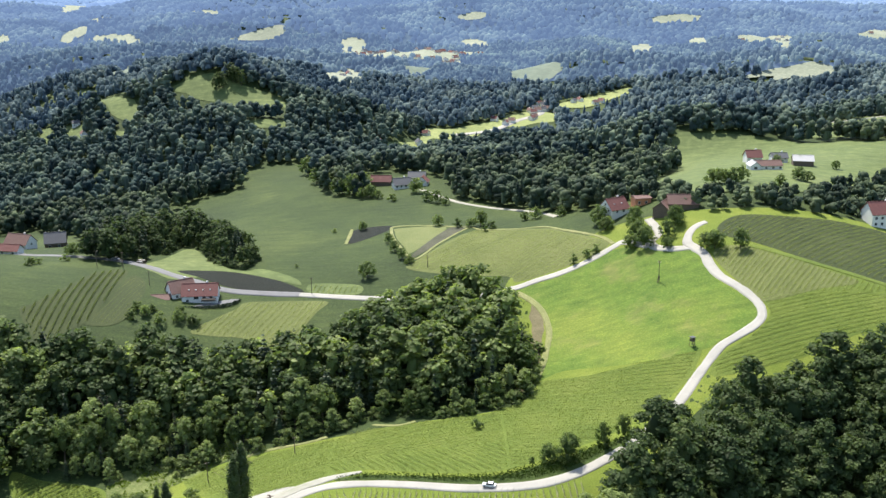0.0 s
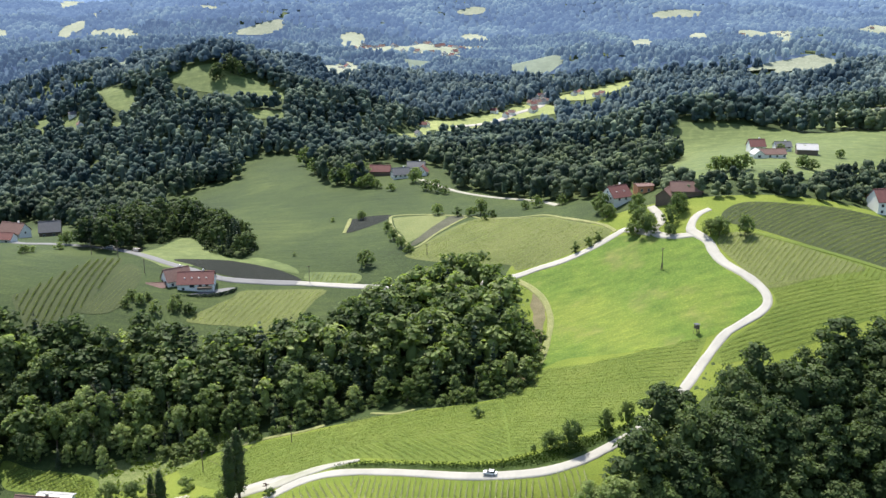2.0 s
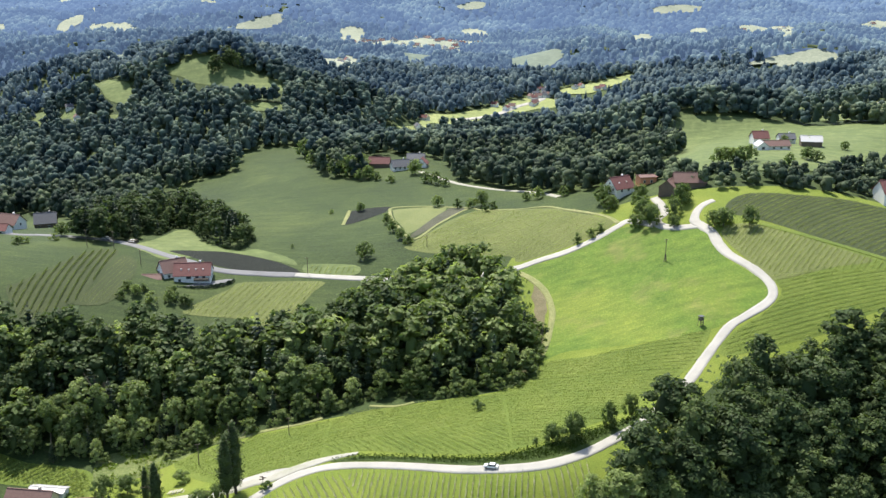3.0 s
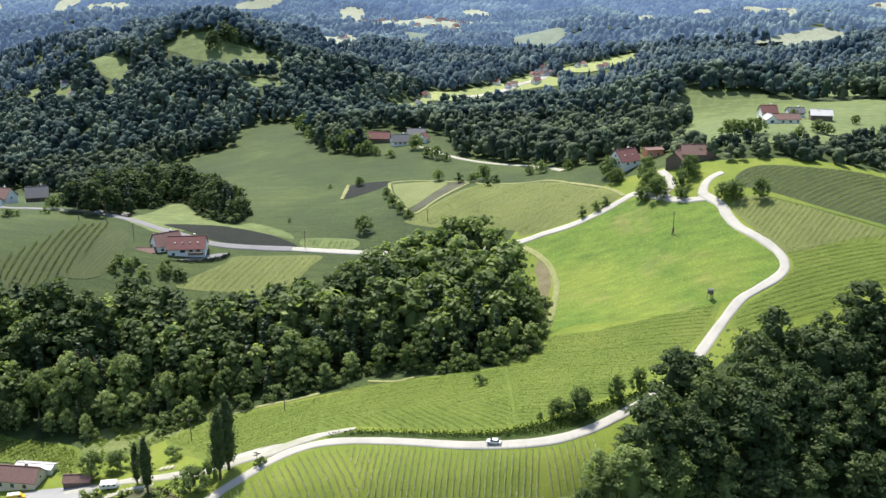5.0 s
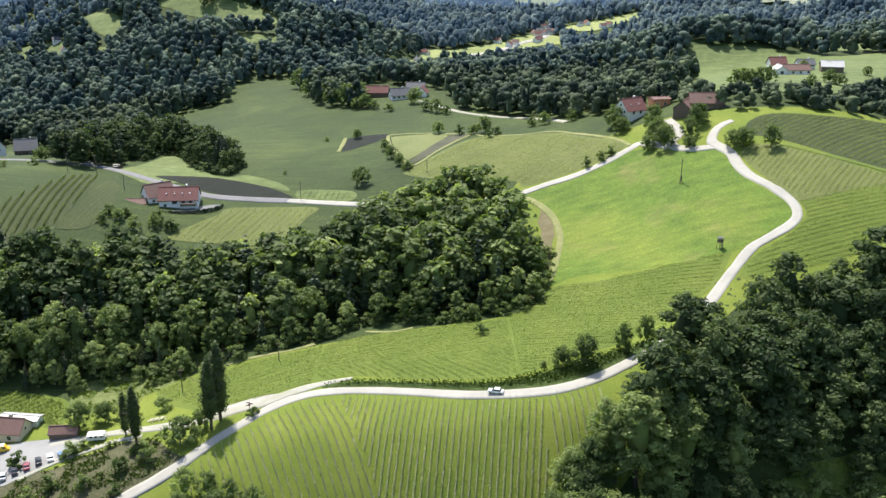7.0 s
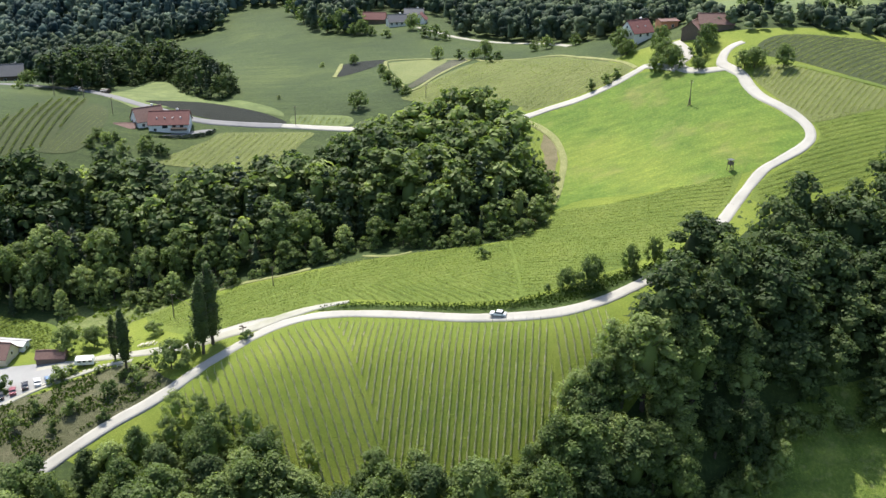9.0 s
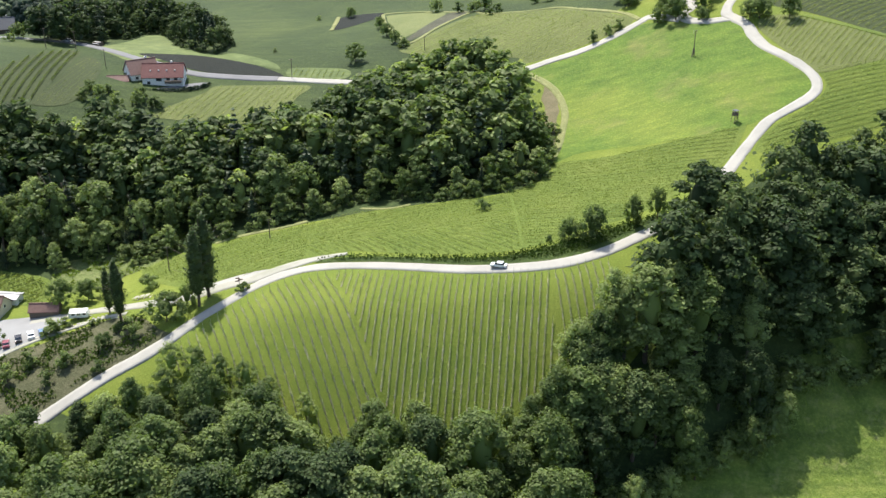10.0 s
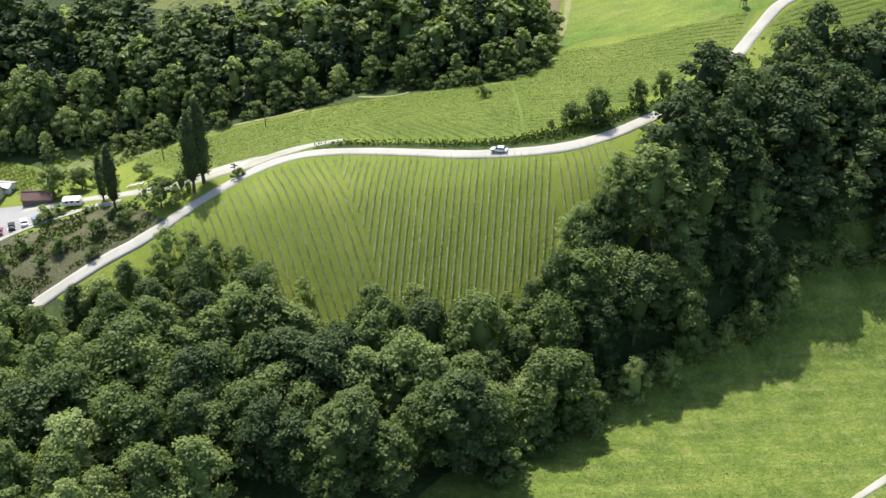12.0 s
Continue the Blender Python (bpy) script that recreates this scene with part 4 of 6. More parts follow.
ICO_V = np.array([v.co[:] for v in ICO.verts])
ICO_F = np.array([[v.index for v in f.verts] for f in ICO.faces])
ICO.free()
BALL = bmesh.new()
bmesh.ops.create_icosphere(BALL, subdivisions=2, radius=1)
BALL_V = np.array([v.co[:] for v in BALL.verts])
BALL_F = np.array([[v.index for v in f.verts] for f in BALL.faces])
BALL.free()


RING = [(math.cos(a), math.sin(a)) for a in np.arange(6) * math.pi / 3]
DOME_V = np.array([(x, y, -0.5) for x, y in RING] + [(x * 0.7, y * 0.7, 0.55) for x, y in RING] + [(0, 0, 0.95)])
DOME_F = np.array([(i, (i + 1) % 6, 6 + i) for i in range(6)] + [((i + 1) % 6, 6 + (i + 1) % 6, 6 + i) for i in range(6)] + [(6 + i, 6 + (i + 1) % 6, 12) for i in range(6)])


def leaf_cards(rng, pos, nrm, size, loose=0.5):
    """Small bent leaf clumps (two triangles each) at the places, facing roughly along nrm."""
    n = len(pos)
    nr = nrm + rng.normal(0, loose, (n, 3)) + np.array([0, 0, 0.3])
    nr /= np.linalg.norm(nr, axis=1)[:, None]
    t = np.cross(nr, rng.normal(0, 1, (n, 3)))
    t /= np.linalg.norm(t, axis=1)[:, None] + 1e-9
    b = np.cross(nr, t)
    s = (size * rng.uniform(0.6, 1.35, n))[:, None]
    v = np.stack([pos - t * s, pos + b * s * 0.62 + nr * s * 0.25, pos + t * s, pos - b * s * 0.62 + nr * s * 0.25], 1)
    i = np.arange(n)[:, None] * 4
    f = np.concatenate([i + np.array([[0, 1, 2]]), i + np.array([[0, 2, 3]])], 0)
    return v.reshape(-1, 3), f


def lumps(rng, centre, scale, base_v, base_f, rough=0.1):
    """Many uneven copies of one small solid, as one set of vertices and faces."""
    m, k = len(centre), len(base_v)
    v = base_v[None] * scale[:, None, :] * (1 + rng.normal(0, rough, (m, k, 1))) + centre[:, None, :]
    f = base_f[None] + (np.arange(m) * k)[:, None, None]
    return v.reshape(-1, 3), f.reshape(-1, 3)


def crown(rng, radius, low, top, lobes, leaves, leaf, shape="round"):
    """A crown of leaf clumps over the tops of many uneven lobes."""
    c, r = [], []
    for k in range(lobes):
        f = (k + 0.5) / lobes
        z = low + (top - low) * f
        if shape == "round":
            f = f ** 0.8
            z = low + (top - low) * f
            reach = radius * math.sin(math.pi * (0.2 + 0.74 * f)) ** 0.7
            lr = radius * rng.uniform(0.2, 0.44) * (1.0 if lobes > 20 else 1.25)
        elif shape == "column":
            reach = radius * 0.3 * (1 - f)
            lr = radius * (0.12 + 0.82 * math.sin(math.pi * (0.16 + 0.8 * f)) ** 0.8) * rng.uniform(0.85, 1.0)
        else:
            reach = radius * 0.25 * (1 - f)
            lr = radius * (1.02 - f) * rng.uniform(0.8, 1.05)
        a = k * 2.4 + rng.uniform(-0.6, 0.6)
        d = max(0, reach - lr * 0.5) * rng.uniform(0.72, 1.08)
        c.append((d * math.cos(a), d * math.sin(a), z + rng.normal(0, 0.35)))
        r.append(lr)
    c, r = np.array(c), np.array(r)
    squash = 0.82 if shape == "round" else 1.5 if shape == "column" else 0.55
    w = r ** 2
    pick = rng.choice(lobes, leaves, p=w / w.sum())
    d = rng.normal(0, 1, (leaves, 3))
    d[:, 2] = np.where(rng.random(leaves) < 0.62, np.abs(d[:, 2]), d[:, 2])
    d /= np.linalg.norm(d, axis=1)[:, None]
    out = c[pick] - np.array([0, 0, low + (top - low) * 0.45])
    out /= np.linalg.norm(out, axis=1)[:, None] + 1e-6
    d = d + out * 0.55
    d /= np.linalg.norm(d, axis=1)[:, None]
    dep = (0.68 + 0.52 * rng.random(leaves) ** 1.15)[:, None]
    pos = c[pick] + d * r[pick][:, None] * dep * np.array([1, 1, squash])
    V, F = leaf_cards(rng, pos, d, leaf, 0.42)
    solid = (DOME_V, DOME_F) if lobes > 20 and shape == "round" else (ICO_V, ICO_F)
    W, E = lumps(rng, c, r[:, None] * (0.58 if shape == "round" else 0.78) * np.array([1, 1, squash]), *solid, 0.1)
    if shape == "round":
        X, H = lumps(rng, np.array([[0, 0, low * 0.55 + top * 0.45]]), np.array([[radius * 0.36, radius * 0.36, (top - low) * 0.34]]), BALL_V, BALL_F, 0.06)
        W, E = np.concatenate([W, X]), np.concatenate([E, H + len(W)])
    return np.concatenate([V, W]), np.concatenate([F, E + len(V)])


def trunk_mesh(name, rng, radius, height, limbs=5):
    bm = bmesh.new()
    segs = 7
    rings = []
    lean = rng.normal(0, 0.03, 2)
    for h, s in ((-1.2, 1.25), (0.0, 1.1), (0.25, 0.85), (0.6, 0.6), (1.0, 0.28)):
        z = h if h < 0 else h * height
        rings.append([bm.verts.new((math.cos(a) * radius * s + lean[0] * z, math.sin(a) * radius * s + lean[1] * z, z)) for a in np.arange(segs) * 2 * math.pi / segs])
    for a, b in zip(rings, rings[1:]):
        for i in range(segs):
            bm.faces.new((a[i], a[(i + 1) % segs], b[(i + 1) % segs], b[i]))
    for k in range(limbs):
        a = k * 2.4 + rng.uniform(-0.4, 0.4)
        z0 = height * rng.uniform(0.4, 0.75)
        p0, way = Vector((0, 0, z0)), Vector((math.cos(a), math.sin(a), rng.uniform(0.6, 1.2)))
        p1 = p0 + way * height * 0.22
        q = []
        for p, s in ((p0, radius * 0.35), (p1, radius * 0.12)):
            q.append([bm.verts.new(p + Vector((math.cos(b) * s, math.sin(b) * s, 0))) for b in (0, 2.09, 4.19)])
        for i in range(3):
            bm.faces.new((q[0][i], q[0][(i + 1) % 3], q[1][(i + 1) % 3], q[1][i]))
    me = bpy.data.meshes.new(name)
    bm.to_mesh(me)
    bm.free()
    me.materials.append(M_BARK)
    return me


PROTO = {}


def tree_kind(kind, variant, detail):
    """The shared meshes of one kind of tree, a metre-true size before scaling."""
    key = (kind, variant, detail)
    if key not in PROTO:
        rng = np.random.default_rng(hash_of(kind) * 100 + variant * 7 + len(detail))
        n = {"fine": 2700, "mid": 950, "small": 250}[detail]
        lf = {"fine": 0.3, "mid": 0.44, "small": 0.76}[detail]
        if kind == "broad":
            v, f = crown(rng, 4.7 + rng.uniform(-0.6, 0.8), 3.6, 16.8 + rng.uniform(-1.5, 1.5), {"fine": 42, "mid": 26, "small": 14}[detail], n, lf)
            h, m, tr = 15.0, M_LEAF, 0.32
        elif kind == "round":
            v, f = crown(rng, 5.2 + rng.uniform(-0.4, 0.6), 2.6, 16.5, 24, int(min(n * 1.1, 1500)), lf * 0.95)
            h, m, tr = 13.0, M_LEAF, 0.3
        elif kind == "globe":
            v, f = crown(rng, 6.4 + rng.uniform(-0.4, 0.6), 2.2, 12.2, 24, int(min(n * 1.3, 1800)), lf * 0.9)
            h, m, tr = 9.0, M_LEAF, 0.3
        elif kind == "spruce":
            v, f = crown(rng, 2.9, 3.0, 20.0, 13, int(n * 0.8), lf * 0.85, "cone")
            h, m, tr = 19.0, M_NEEDLE, 0.25
        elif kind == "poplar":
            v, f = crown(rng, 2.2, 3.6, 20.8, 20, int(n * 1.3), lf * 0.62, "column")
            h, m, tr = 20.0, M_POPLAR, 0.3
        else:
            v, f = crown(rng, 2.3, 0.7, 3.6, 8, int(n * 0.4), lf * 0.6)
            h, m, tr = 2.6, M_LEAF, 0.12
        PROTO[key] = (mesh_from("crown", v, f, [m]), trunk_mesh("trunk", rng, tr, h))
    return PROTO[key]


def hash_of(word):
    return sum(ord(c) * (i + 3) for i, c in enumerate(word)) % 997


def tree(kind, x, y, size, turn, variant=0, detail="mid", label="", group="", wide=1.0, name="tree", sink=0.2):
    crown_me, trunk_me = tree_kind(kind, variant, detail)
    e = new(name)
    part("trunk", trunk_me, M_BARK, e)
    part("crown", crown_me, M_LEAF, e)
    e.matrix_basis = pose(x, y, gz(x, y) - sink, 0, 0, turn) @ Matrix.Diagonal((size * wide, size * wide, size, 1))
    return tagged(e, label, "bush" if kind == "bush" else "tree", group)


OTHER_LEAVES = {}


def releaf(o, mat):
    """Gives a tree the leaves of another kind."""
    for c in o.children:
        if c.name.startswith("crown"):
            key = (c.data.name, mat.name)
            if key not in OTHER_LEAVES:
                OTHER_LEAVES[key] = c.data.copy()
                OTHER_LEAVES[key].materials[0] = mat
            c.data = OTHER_LEAVES[key]


def scatter(outline, spacing, rng, jitter=0.42):
    xs, ys = [p[0] for p in outline], [p[1] for p in outline]
    gx, gy = np.meshgrid(np.arange(min(xs), max(xs), spacing), np.arange(min(ys), max(ys), spacing * 0.87))
    gx = gx + (np.arange(gx.shape[0]) % 2)[:, None] * spacing / 2
    gx = gx + rng.uniform(-jitter, jitter, gx.shape) * spacing
    gy = gy + rng.uniform(-jitter, jitter, gy.shape) * spacing
    ok = inside(outline, gx, gy)
    return np.column_stack([gx[ok], gy[ok]])


def wood(outline, spacing, seed, detail, sizes, spruce, group, label, own=None, coarse="mid", keep_off=(), grow=None, leaves=None, mix=None):
    """A wood: trees in the given stretch are things of their own, the rest one joined mesh."""
    rng = np.random.default_rng(seed)
    vs, fs, ms, tones, off = [], [], [], [], 0
    for x, y in scatter(outline, spacing, rng):
        kind = "spruce" if rng.random() < spruce else "broad"
        size, turn, var, wide = rng.uniform(*sizes), rng.uniform(0, 360), int(rng.integers(0, 6)), rng.uniform(0.95, 1.4)
        if grow:
            size *= grow(x, y)
        if any(np.hypot(line[:, 0] - x, line[:, 1] - y).min() < gap for line, gap in keep_off):
            continue
        if own is None or own(x, y):
            o = tree(kind, x, y, size, turn, var, detail, "dark spruce in a mixed wood" if kind == "spruce" else label, group, wide)
            draw = rng.random()
            if mix and kind == "broad" and draw < mix[1](x, y):
                releaf(o, mix[0])
                tagged(o, mix[2])
            elif kind == "broad" and draw > 0.86:
                releaf(o, M_LEAF_LIGHT)
                tagged(o, "pale green broadleaf tree in a wood")
        else:
            me = tree_kind(kind, var, coarse)[0]
            v = np.empty(len(me.vertices) * 3, np.float32)
            me.vertices.foreach_get("co", v)
            f = np.empty(len(me.polygons) * 3, np.int32)
            me.polygons.foreach_get("vertices", f)
            v = v.reshape(-1, 3) * np.array([size * wide, size * wide, size])
            c, s = math.cos(radians(turn)), math.sin(radians(turn))
            vs.append(np.column_stack([v[:, 0] * c - v[:, 1] * s + x, v[:, 0] * s + v[:, 1] * c + y, v[:, 2] + gz(x, y) - 0.2]))
            fs.append(f.reshape(-1, 3) + off)
            shade = rng.random()
            # more crowns take the shade-darkened leaves where x is low
            pale, dark = 0.12, 0.62 if x < -30 else 0.3
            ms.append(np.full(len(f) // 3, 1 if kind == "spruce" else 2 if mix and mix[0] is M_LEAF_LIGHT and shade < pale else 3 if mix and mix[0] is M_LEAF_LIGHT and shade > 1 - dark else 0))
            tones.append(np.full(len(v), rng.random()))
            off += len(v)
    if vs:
        me = mesh_from("woodland", np.concatenate(vs), np.concatenate(fs), [leaves or M_LEAF, M_NEEDLE, M_LEAF_LIGHT, M_LEAF_SHADED], np.concatenate(ms), tone=np.concatenate(tones))
        tagged(new("woodland", me), "dense dark green mixed woodland canopy", "woods", kind="stuff")


NEAR_LINE = curve_through(ROADS["near_road"], 2.0)
HIDDEN_LINE = curve_through([ROADS["near_road"][-1], (78, 315), ROADS["hill_road"][0]], 2.0)
BACK_LINE = curve_through([p for p in WOODS["wood_front"] if -150 < p[0] < 30 and p[1] > 230], 2.0)
EDGE_LINE = curve_through(WOODS["wood_front"][:4], 2.0)


def front_growth(x, y):
    """Lower trees towards the vineyard's foot and the meadow."""
    g = 1.0 + 0.1 * min(1.0, max(0.0, (x - 20) / 25))
    back = np.hypot(BACK_LINE[:, 0] - x, BACK_LINE[:, 1] - y).min()
    edge = np.hypot(EDGE_LINE[:, 0] - x, EDGE_LINE[:, 1] - y).min()
    low = 0.54 if x < -60 else 0.58
    return g * min(1.0, low + 0.03 * back) * min(1.0, 0.48 + 0.03 * edge)


MID_LINE = curve_through(WOODS["wood_mid"][-1:] + WOODS["wood_mid"][:13], 2.0)


def mid_growth(x, y):
    """Small trees along the vineyard's edge, tall ones behind."""
    edge = np.hypot(MID_LINE[:, 0] - x, MID_LINE[:, 1] - y).min()
    return min(1.0, 0.42 + 0.042 * edge) * (1.0 + 0.24 * min(1.0, max(0.0, (y - 345) / 18)))


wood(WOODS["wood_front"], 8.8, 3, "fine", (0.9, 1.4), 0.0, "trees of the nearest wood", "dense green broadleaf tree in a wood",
     lambda x, y: y < 262 and x < 130, "mid", ((NEAR_LINE, 5.0), (HIDDEN_LINE, 2.5)), front_growth, M_LEAF_SHADED,
     mix=(M_LEAF_SHADED, lambda x, y: 0.9 if x > 64 and y > 246 else 0.14, "broadleaf tree in a dense wood, leaves darkened as in shade"))
wood(WOODS["wood_mid"], 7.4, 5, "mid", (0.85, 1.2), 0.14, "trees of the wood behind the vineyard", "dark green broadleaf tree in a wood",
     lambda x, y: y < 341 and x > -140, "small", (), mid_growth,
     leaves=M_LEAF, mix=(M_LEAF_LIGHT, lambda x, y: 0.5 if y < 338 else 0.25, "light green broadleaf tree in a wood"))
SMALL_LINE = curve_through(WOODS["wood_small"][2:13], 2.0)


def small_growth(x, y):
    return min(1.0, 0.5 + 0.035 * np.hypot(SMALL_LINE[:, 0] - x, SMALL_LINE[:, 1] - y).min())


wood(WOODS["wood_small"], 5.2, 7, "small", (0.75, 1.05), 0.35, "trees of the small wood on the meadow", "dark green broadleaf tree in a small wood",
     lambda x, y: False, "small", grow=small_growth, leaves=M_LEAF_SHADED)


for i, (x, y, size) in enumerate(((43.5, 259.5, 0.72), (37.5, 253.0, 0.9), (31.5, 248.5, 0.95), (26.0, 244.5, 0.85), (20.5, 241.5, 0.75), (36.0, 247.0, 1.05), (44.0, 255.0, 1.15))):
    o = tree("broad", x, y, size, i * 67, i % 6, "fine", "tall green tree beside the steep vineyard", "trees of the nearest wood", 1.1)
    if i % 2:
        releaf(o, M_LEAF_SHADED)


for i, (x, y, size) in enumerate([(-68.2, 256.6, 0.55), (-62.1, 256.3, 0.5), (-55.6, 253.8, 0.5), (-49.0, 251.9, 0.55), (-43.1, 249.6, 0.5), (-68.5, 250.1, 0.6), (-58.5, 249.2, 0.6), (-33.9, 247.1, 0.45)]):
    tree("round", x, y, size, i * 71, i % 5, "fine", "green tree beside the lane below the vineyard", "trees of the nearest wood", 1.15, "tree", 0.4)


# the leafy front of the wood along the meadow
for i, (x, y) in enumerate([(85.1, 250.9), (84.1, 246.5), (81.4, 243.5), (75.1, 240.1), (68.0, 237.8), (60.5, 234.2), (53.0, 229.4), (44.3, 224.1), (35.8, 219.2), (27.5, 213.4), (19.6, 208.5), (11.9, 202.2)]):
    o = tree("round", x - 1.2, y + 1.6, (0.52, 0.66, 0.58, 0.74)[i % 4], i * 83, i % 5, "fine", "leafy green tree at the meadow's edge", "trees of the nearest wood", 1.05, "tree", 1.6)
    if i % 3 == 1:
        releaf(o, M_LEAF_LIGHT)


def edge_bushes(line, step, seed, sizes, label, leaves=None):
    """Shrubs that close the foot of a wood."""
    rng = np.random.default_rng(seed)
    pts = curve_through(line, step)
    for x, y in pts + rng.normal(0, 1.3, pts.shape):
        o = tree("bush", x, y, rng.uniform(*sizes), rng.uniform(0, 360), int(rng.integers(0, 5)), "mid", label, "shrubs at the wood's edge", rng.uniform(1.0, 1.4), "bush", 0.3)
        if leaves:
            releaf(o, leaves)


edge_bushes(WOODS["wood_front"][:8], 3.6, 23, (0.9, 1.7), "dark green shrub at the wood's edge")
back = WOODS["wood_front"][14:26]
rng_back = np.random.default_rng(29)
for x, y in curve_through(back, 5.0):
    tree("round", x + rng_back.normal(0, 0.8), y - 1.0 + rng_back.normal(0, 0.8), rng_back.uniform(0.34, 0.5), rng_back.uniform(0, 360), int(rng_back.integers(0, 5)), "mid", "green tree at the foot of the vineyard", "trees of the nearest wood", rng_back.uniform(0.95, 1.25), "tree", 0.5)
edge_bushes(WOODS["wood_mid"][:13], 5.0, 25, (0.6, 1.3), "green shrub at the wood's edge")
edge_bushes(WOODS["wood_small"][3:10], 5.0, 27, (0.5, 1.1), "dark green shrub at the small wood's edge", M_LEAF_SHADED)


def young_wood():
    """Lighter young trees and shrubs at the wood's foot."""
    rng = np.random.default_rng(17)
    for x, y in scatter(WOODS["young_trees"], 6.2, rng):
        o = tree("round", x, y, rng.uniform(0.36, 0.66), rng.uniform(0, 360), int(rng.integers(0, 5)), "mid", "young light green tree at the wood's foot", "young trees", rng.uniform(0.8, 1.1), "tree", 0.5)
        releaf(o, M_LEAF_LIGHT)


young_wood()


def far_forest():
    """Woods towards the horizon: crowns that grow simpler with distance, one mesh a belt."""
    rng = np.random.default_rng(11)
    clear = list(CLEARINGS.items())
    nearwood = [WOODS["wood_mid"], WOODS["wood_small"], WOODS["wood_front"]]
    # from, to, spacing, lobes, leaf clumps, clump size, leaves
    # leaf colours turn bluer and paler from belt to belt to imitate haze
    belts = ((440, 680, 7.0, 6, 26, 0.72, M_LEAF_FAR_HAZED), (680, 900, 7.8, 5, 14, 0.85, M_LEAF_RIDGE_HAZED), (900, 1150, 8.8, 4, 6, 1.0, M_LEAF_VALLEY_HAZED),
             (1150, 1500, 10.8, 2, 0, 0, M_LEAF_DISTANT_HAZED), (1500, 2000, 12.5, 1, 0, 0, M_BACKDROP), (2000, 2600, 15.5, 0, 0, 0, M_BACKDROP_BEYOND),
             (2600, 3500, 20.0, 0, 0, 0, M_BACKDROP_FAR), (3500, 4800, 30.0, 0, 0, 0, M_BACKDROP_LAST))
    for belt, (y0, y1, s, lobes, cards, size, mat) in enumerate(belts):
        half = (y1 + 100) * 0.53
        gx, gy = np.meshgrid(np.arange(-half, half, s), np.arange(y0, y1, s * 0.88))
        x = (gx + (np.arange(gx.shape[0]) % 2)[:, None] * s / 2 + rng.uniform(-0.45, 0.45, gx.shape) * s).ravel()
        y = (gy + rng.uniform(-0.45, 0.45, gy.shape) * s).ravel()
        ok = (np.abs(x) < (y + 100) * 0.53) & (rng.random(len(x)) < 0.94)
        for key, c in clear:
            near, far = min(p[1] for p in c), max(p[1] for p in c)
            if near > y1 * 1.1 or far < y0 * 0.95:
                continue
            deep = 0.05 if key in ("valley_floor", "hamlet", "valley_field") else 0.024 if near < 1300 else 0.006
            for step in (0, 0.2, 0.4, 0.6, 0.8, 1.0) if belt > 0 else (0,):
                back = step * deep
                ok &= ~inside(c, x * (1 + back), y * (1 + back))
        for c in nearwood:
            ok &= ~inside(c, x, y)
        x, y = x[ok], y[ok]
        n = len(x)
        z = ground_z(x, y)
        tall = rng.random(n) < np.where(np.sin(x / 47 + y / 60) > 0.3, 0.3, 0.06)
        grove = (x > 88) & (x < 260) & (y < 545)
        h = rng.uniform(10, 17, n) * np.where(tall, 1.15, 1.0) * np.where(grove, rng.uniform(0.28, 0.62, n), 1.0)
        r = s * rng.uniform(0.48, 0.72, n) * np.where(tall, 0.62, 1.0) * np.where(grove, rng.uniform(0.55, 0.95, n), 1.0)
        # tone drops towards -x: cloud shade painted into the leaf tone
        lean = np.clip(0.5 + 1.6 * (x + 40) / (y + 100), 0.0, 1.0)
        tone = np.where(tall, rng.uniform(0, 0.2, n), rng.random(n) ** np.where(grove, 0.35, 2.0 - 1.5 * lean))
        vs, fs, ts, off = [], [], [], 0

        def add(v, f, per):
            nonlocal off
            vs.append(v)
            fs.append(f + off)
            ts.append(np.repeat(tone, per))
            off += len(v)

        slim = 0.5 if lobes else 0.85
        add(*lumps(rng, np.column_stack([x, y, z + h * 0.42]), np.column_stack([r * slim, r * slim, h * (0.5 if lobes else 0.56)]), DOME_V, DOME_F, 0.12), len(DOME_V))
        spots, sizes = [], []
        for k in range(lobes):
            a = rng.uniform(0, 6.28, n)
            f = (k + rng.uniform(0.2, 0.8, n)) / lobes
            d = np.where(tall, 0.1, 0.62 * np.sqrt(np.clip(1.15 - f, 0.05, 1))) * r * rng.uniform(0.7, 1.1, n)
            up = h * (0.26 + 0.56 * f)
            lr = r * np.where(tall, 1.1 - 0.95 * f, rng.uniform(0.42, 0.66, n))
            q = np.column_stack([x + d * np.cos(a), y + d * np.sin(a), z + up])
            spots.append(q)
            sizes.append(lr)
            solid = (ICO_V, ICO_F) if belt < 2 else (DOME_V, DOME_F)
            add(*lumps(rng, q, np.column_stack([lr, lr, lr * rng.uniform(0.8, 1.05, n)]), *solid, 0.16), len(solid[0]))
        if cards:
            m = n * cards
            d = rng.normal(0, 1, (m, 3))
            d[:, 2] = np.where(rng.random(m) < 0.7, np.abs(d[:, 2]), d[:, 2])
            d /= np.linalg.norm(d, axis=1)[:, None]
            i = np.repeat(np.arange(n), cards)
            which = rng.integers(0, lobes, m)
            spot = np.array(spots)[which, i] + d * (np.array(sizes)[which, i] * rng.uniform(0.85, 1.15, m))[:, None]
            add(*leaf_cards(rng, spot, d, size), cards * 4)
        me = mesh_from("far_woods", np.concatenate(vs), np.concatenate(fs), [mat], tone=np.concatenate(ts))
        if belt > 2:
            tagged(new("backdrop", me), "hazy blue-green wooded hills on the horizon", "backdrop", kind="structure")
        else:
            tagged(new("far_woods", me), "dark green mixed woods covering distant hills, tinted with blue haze", "woods", kind="stuff")


far_forest()

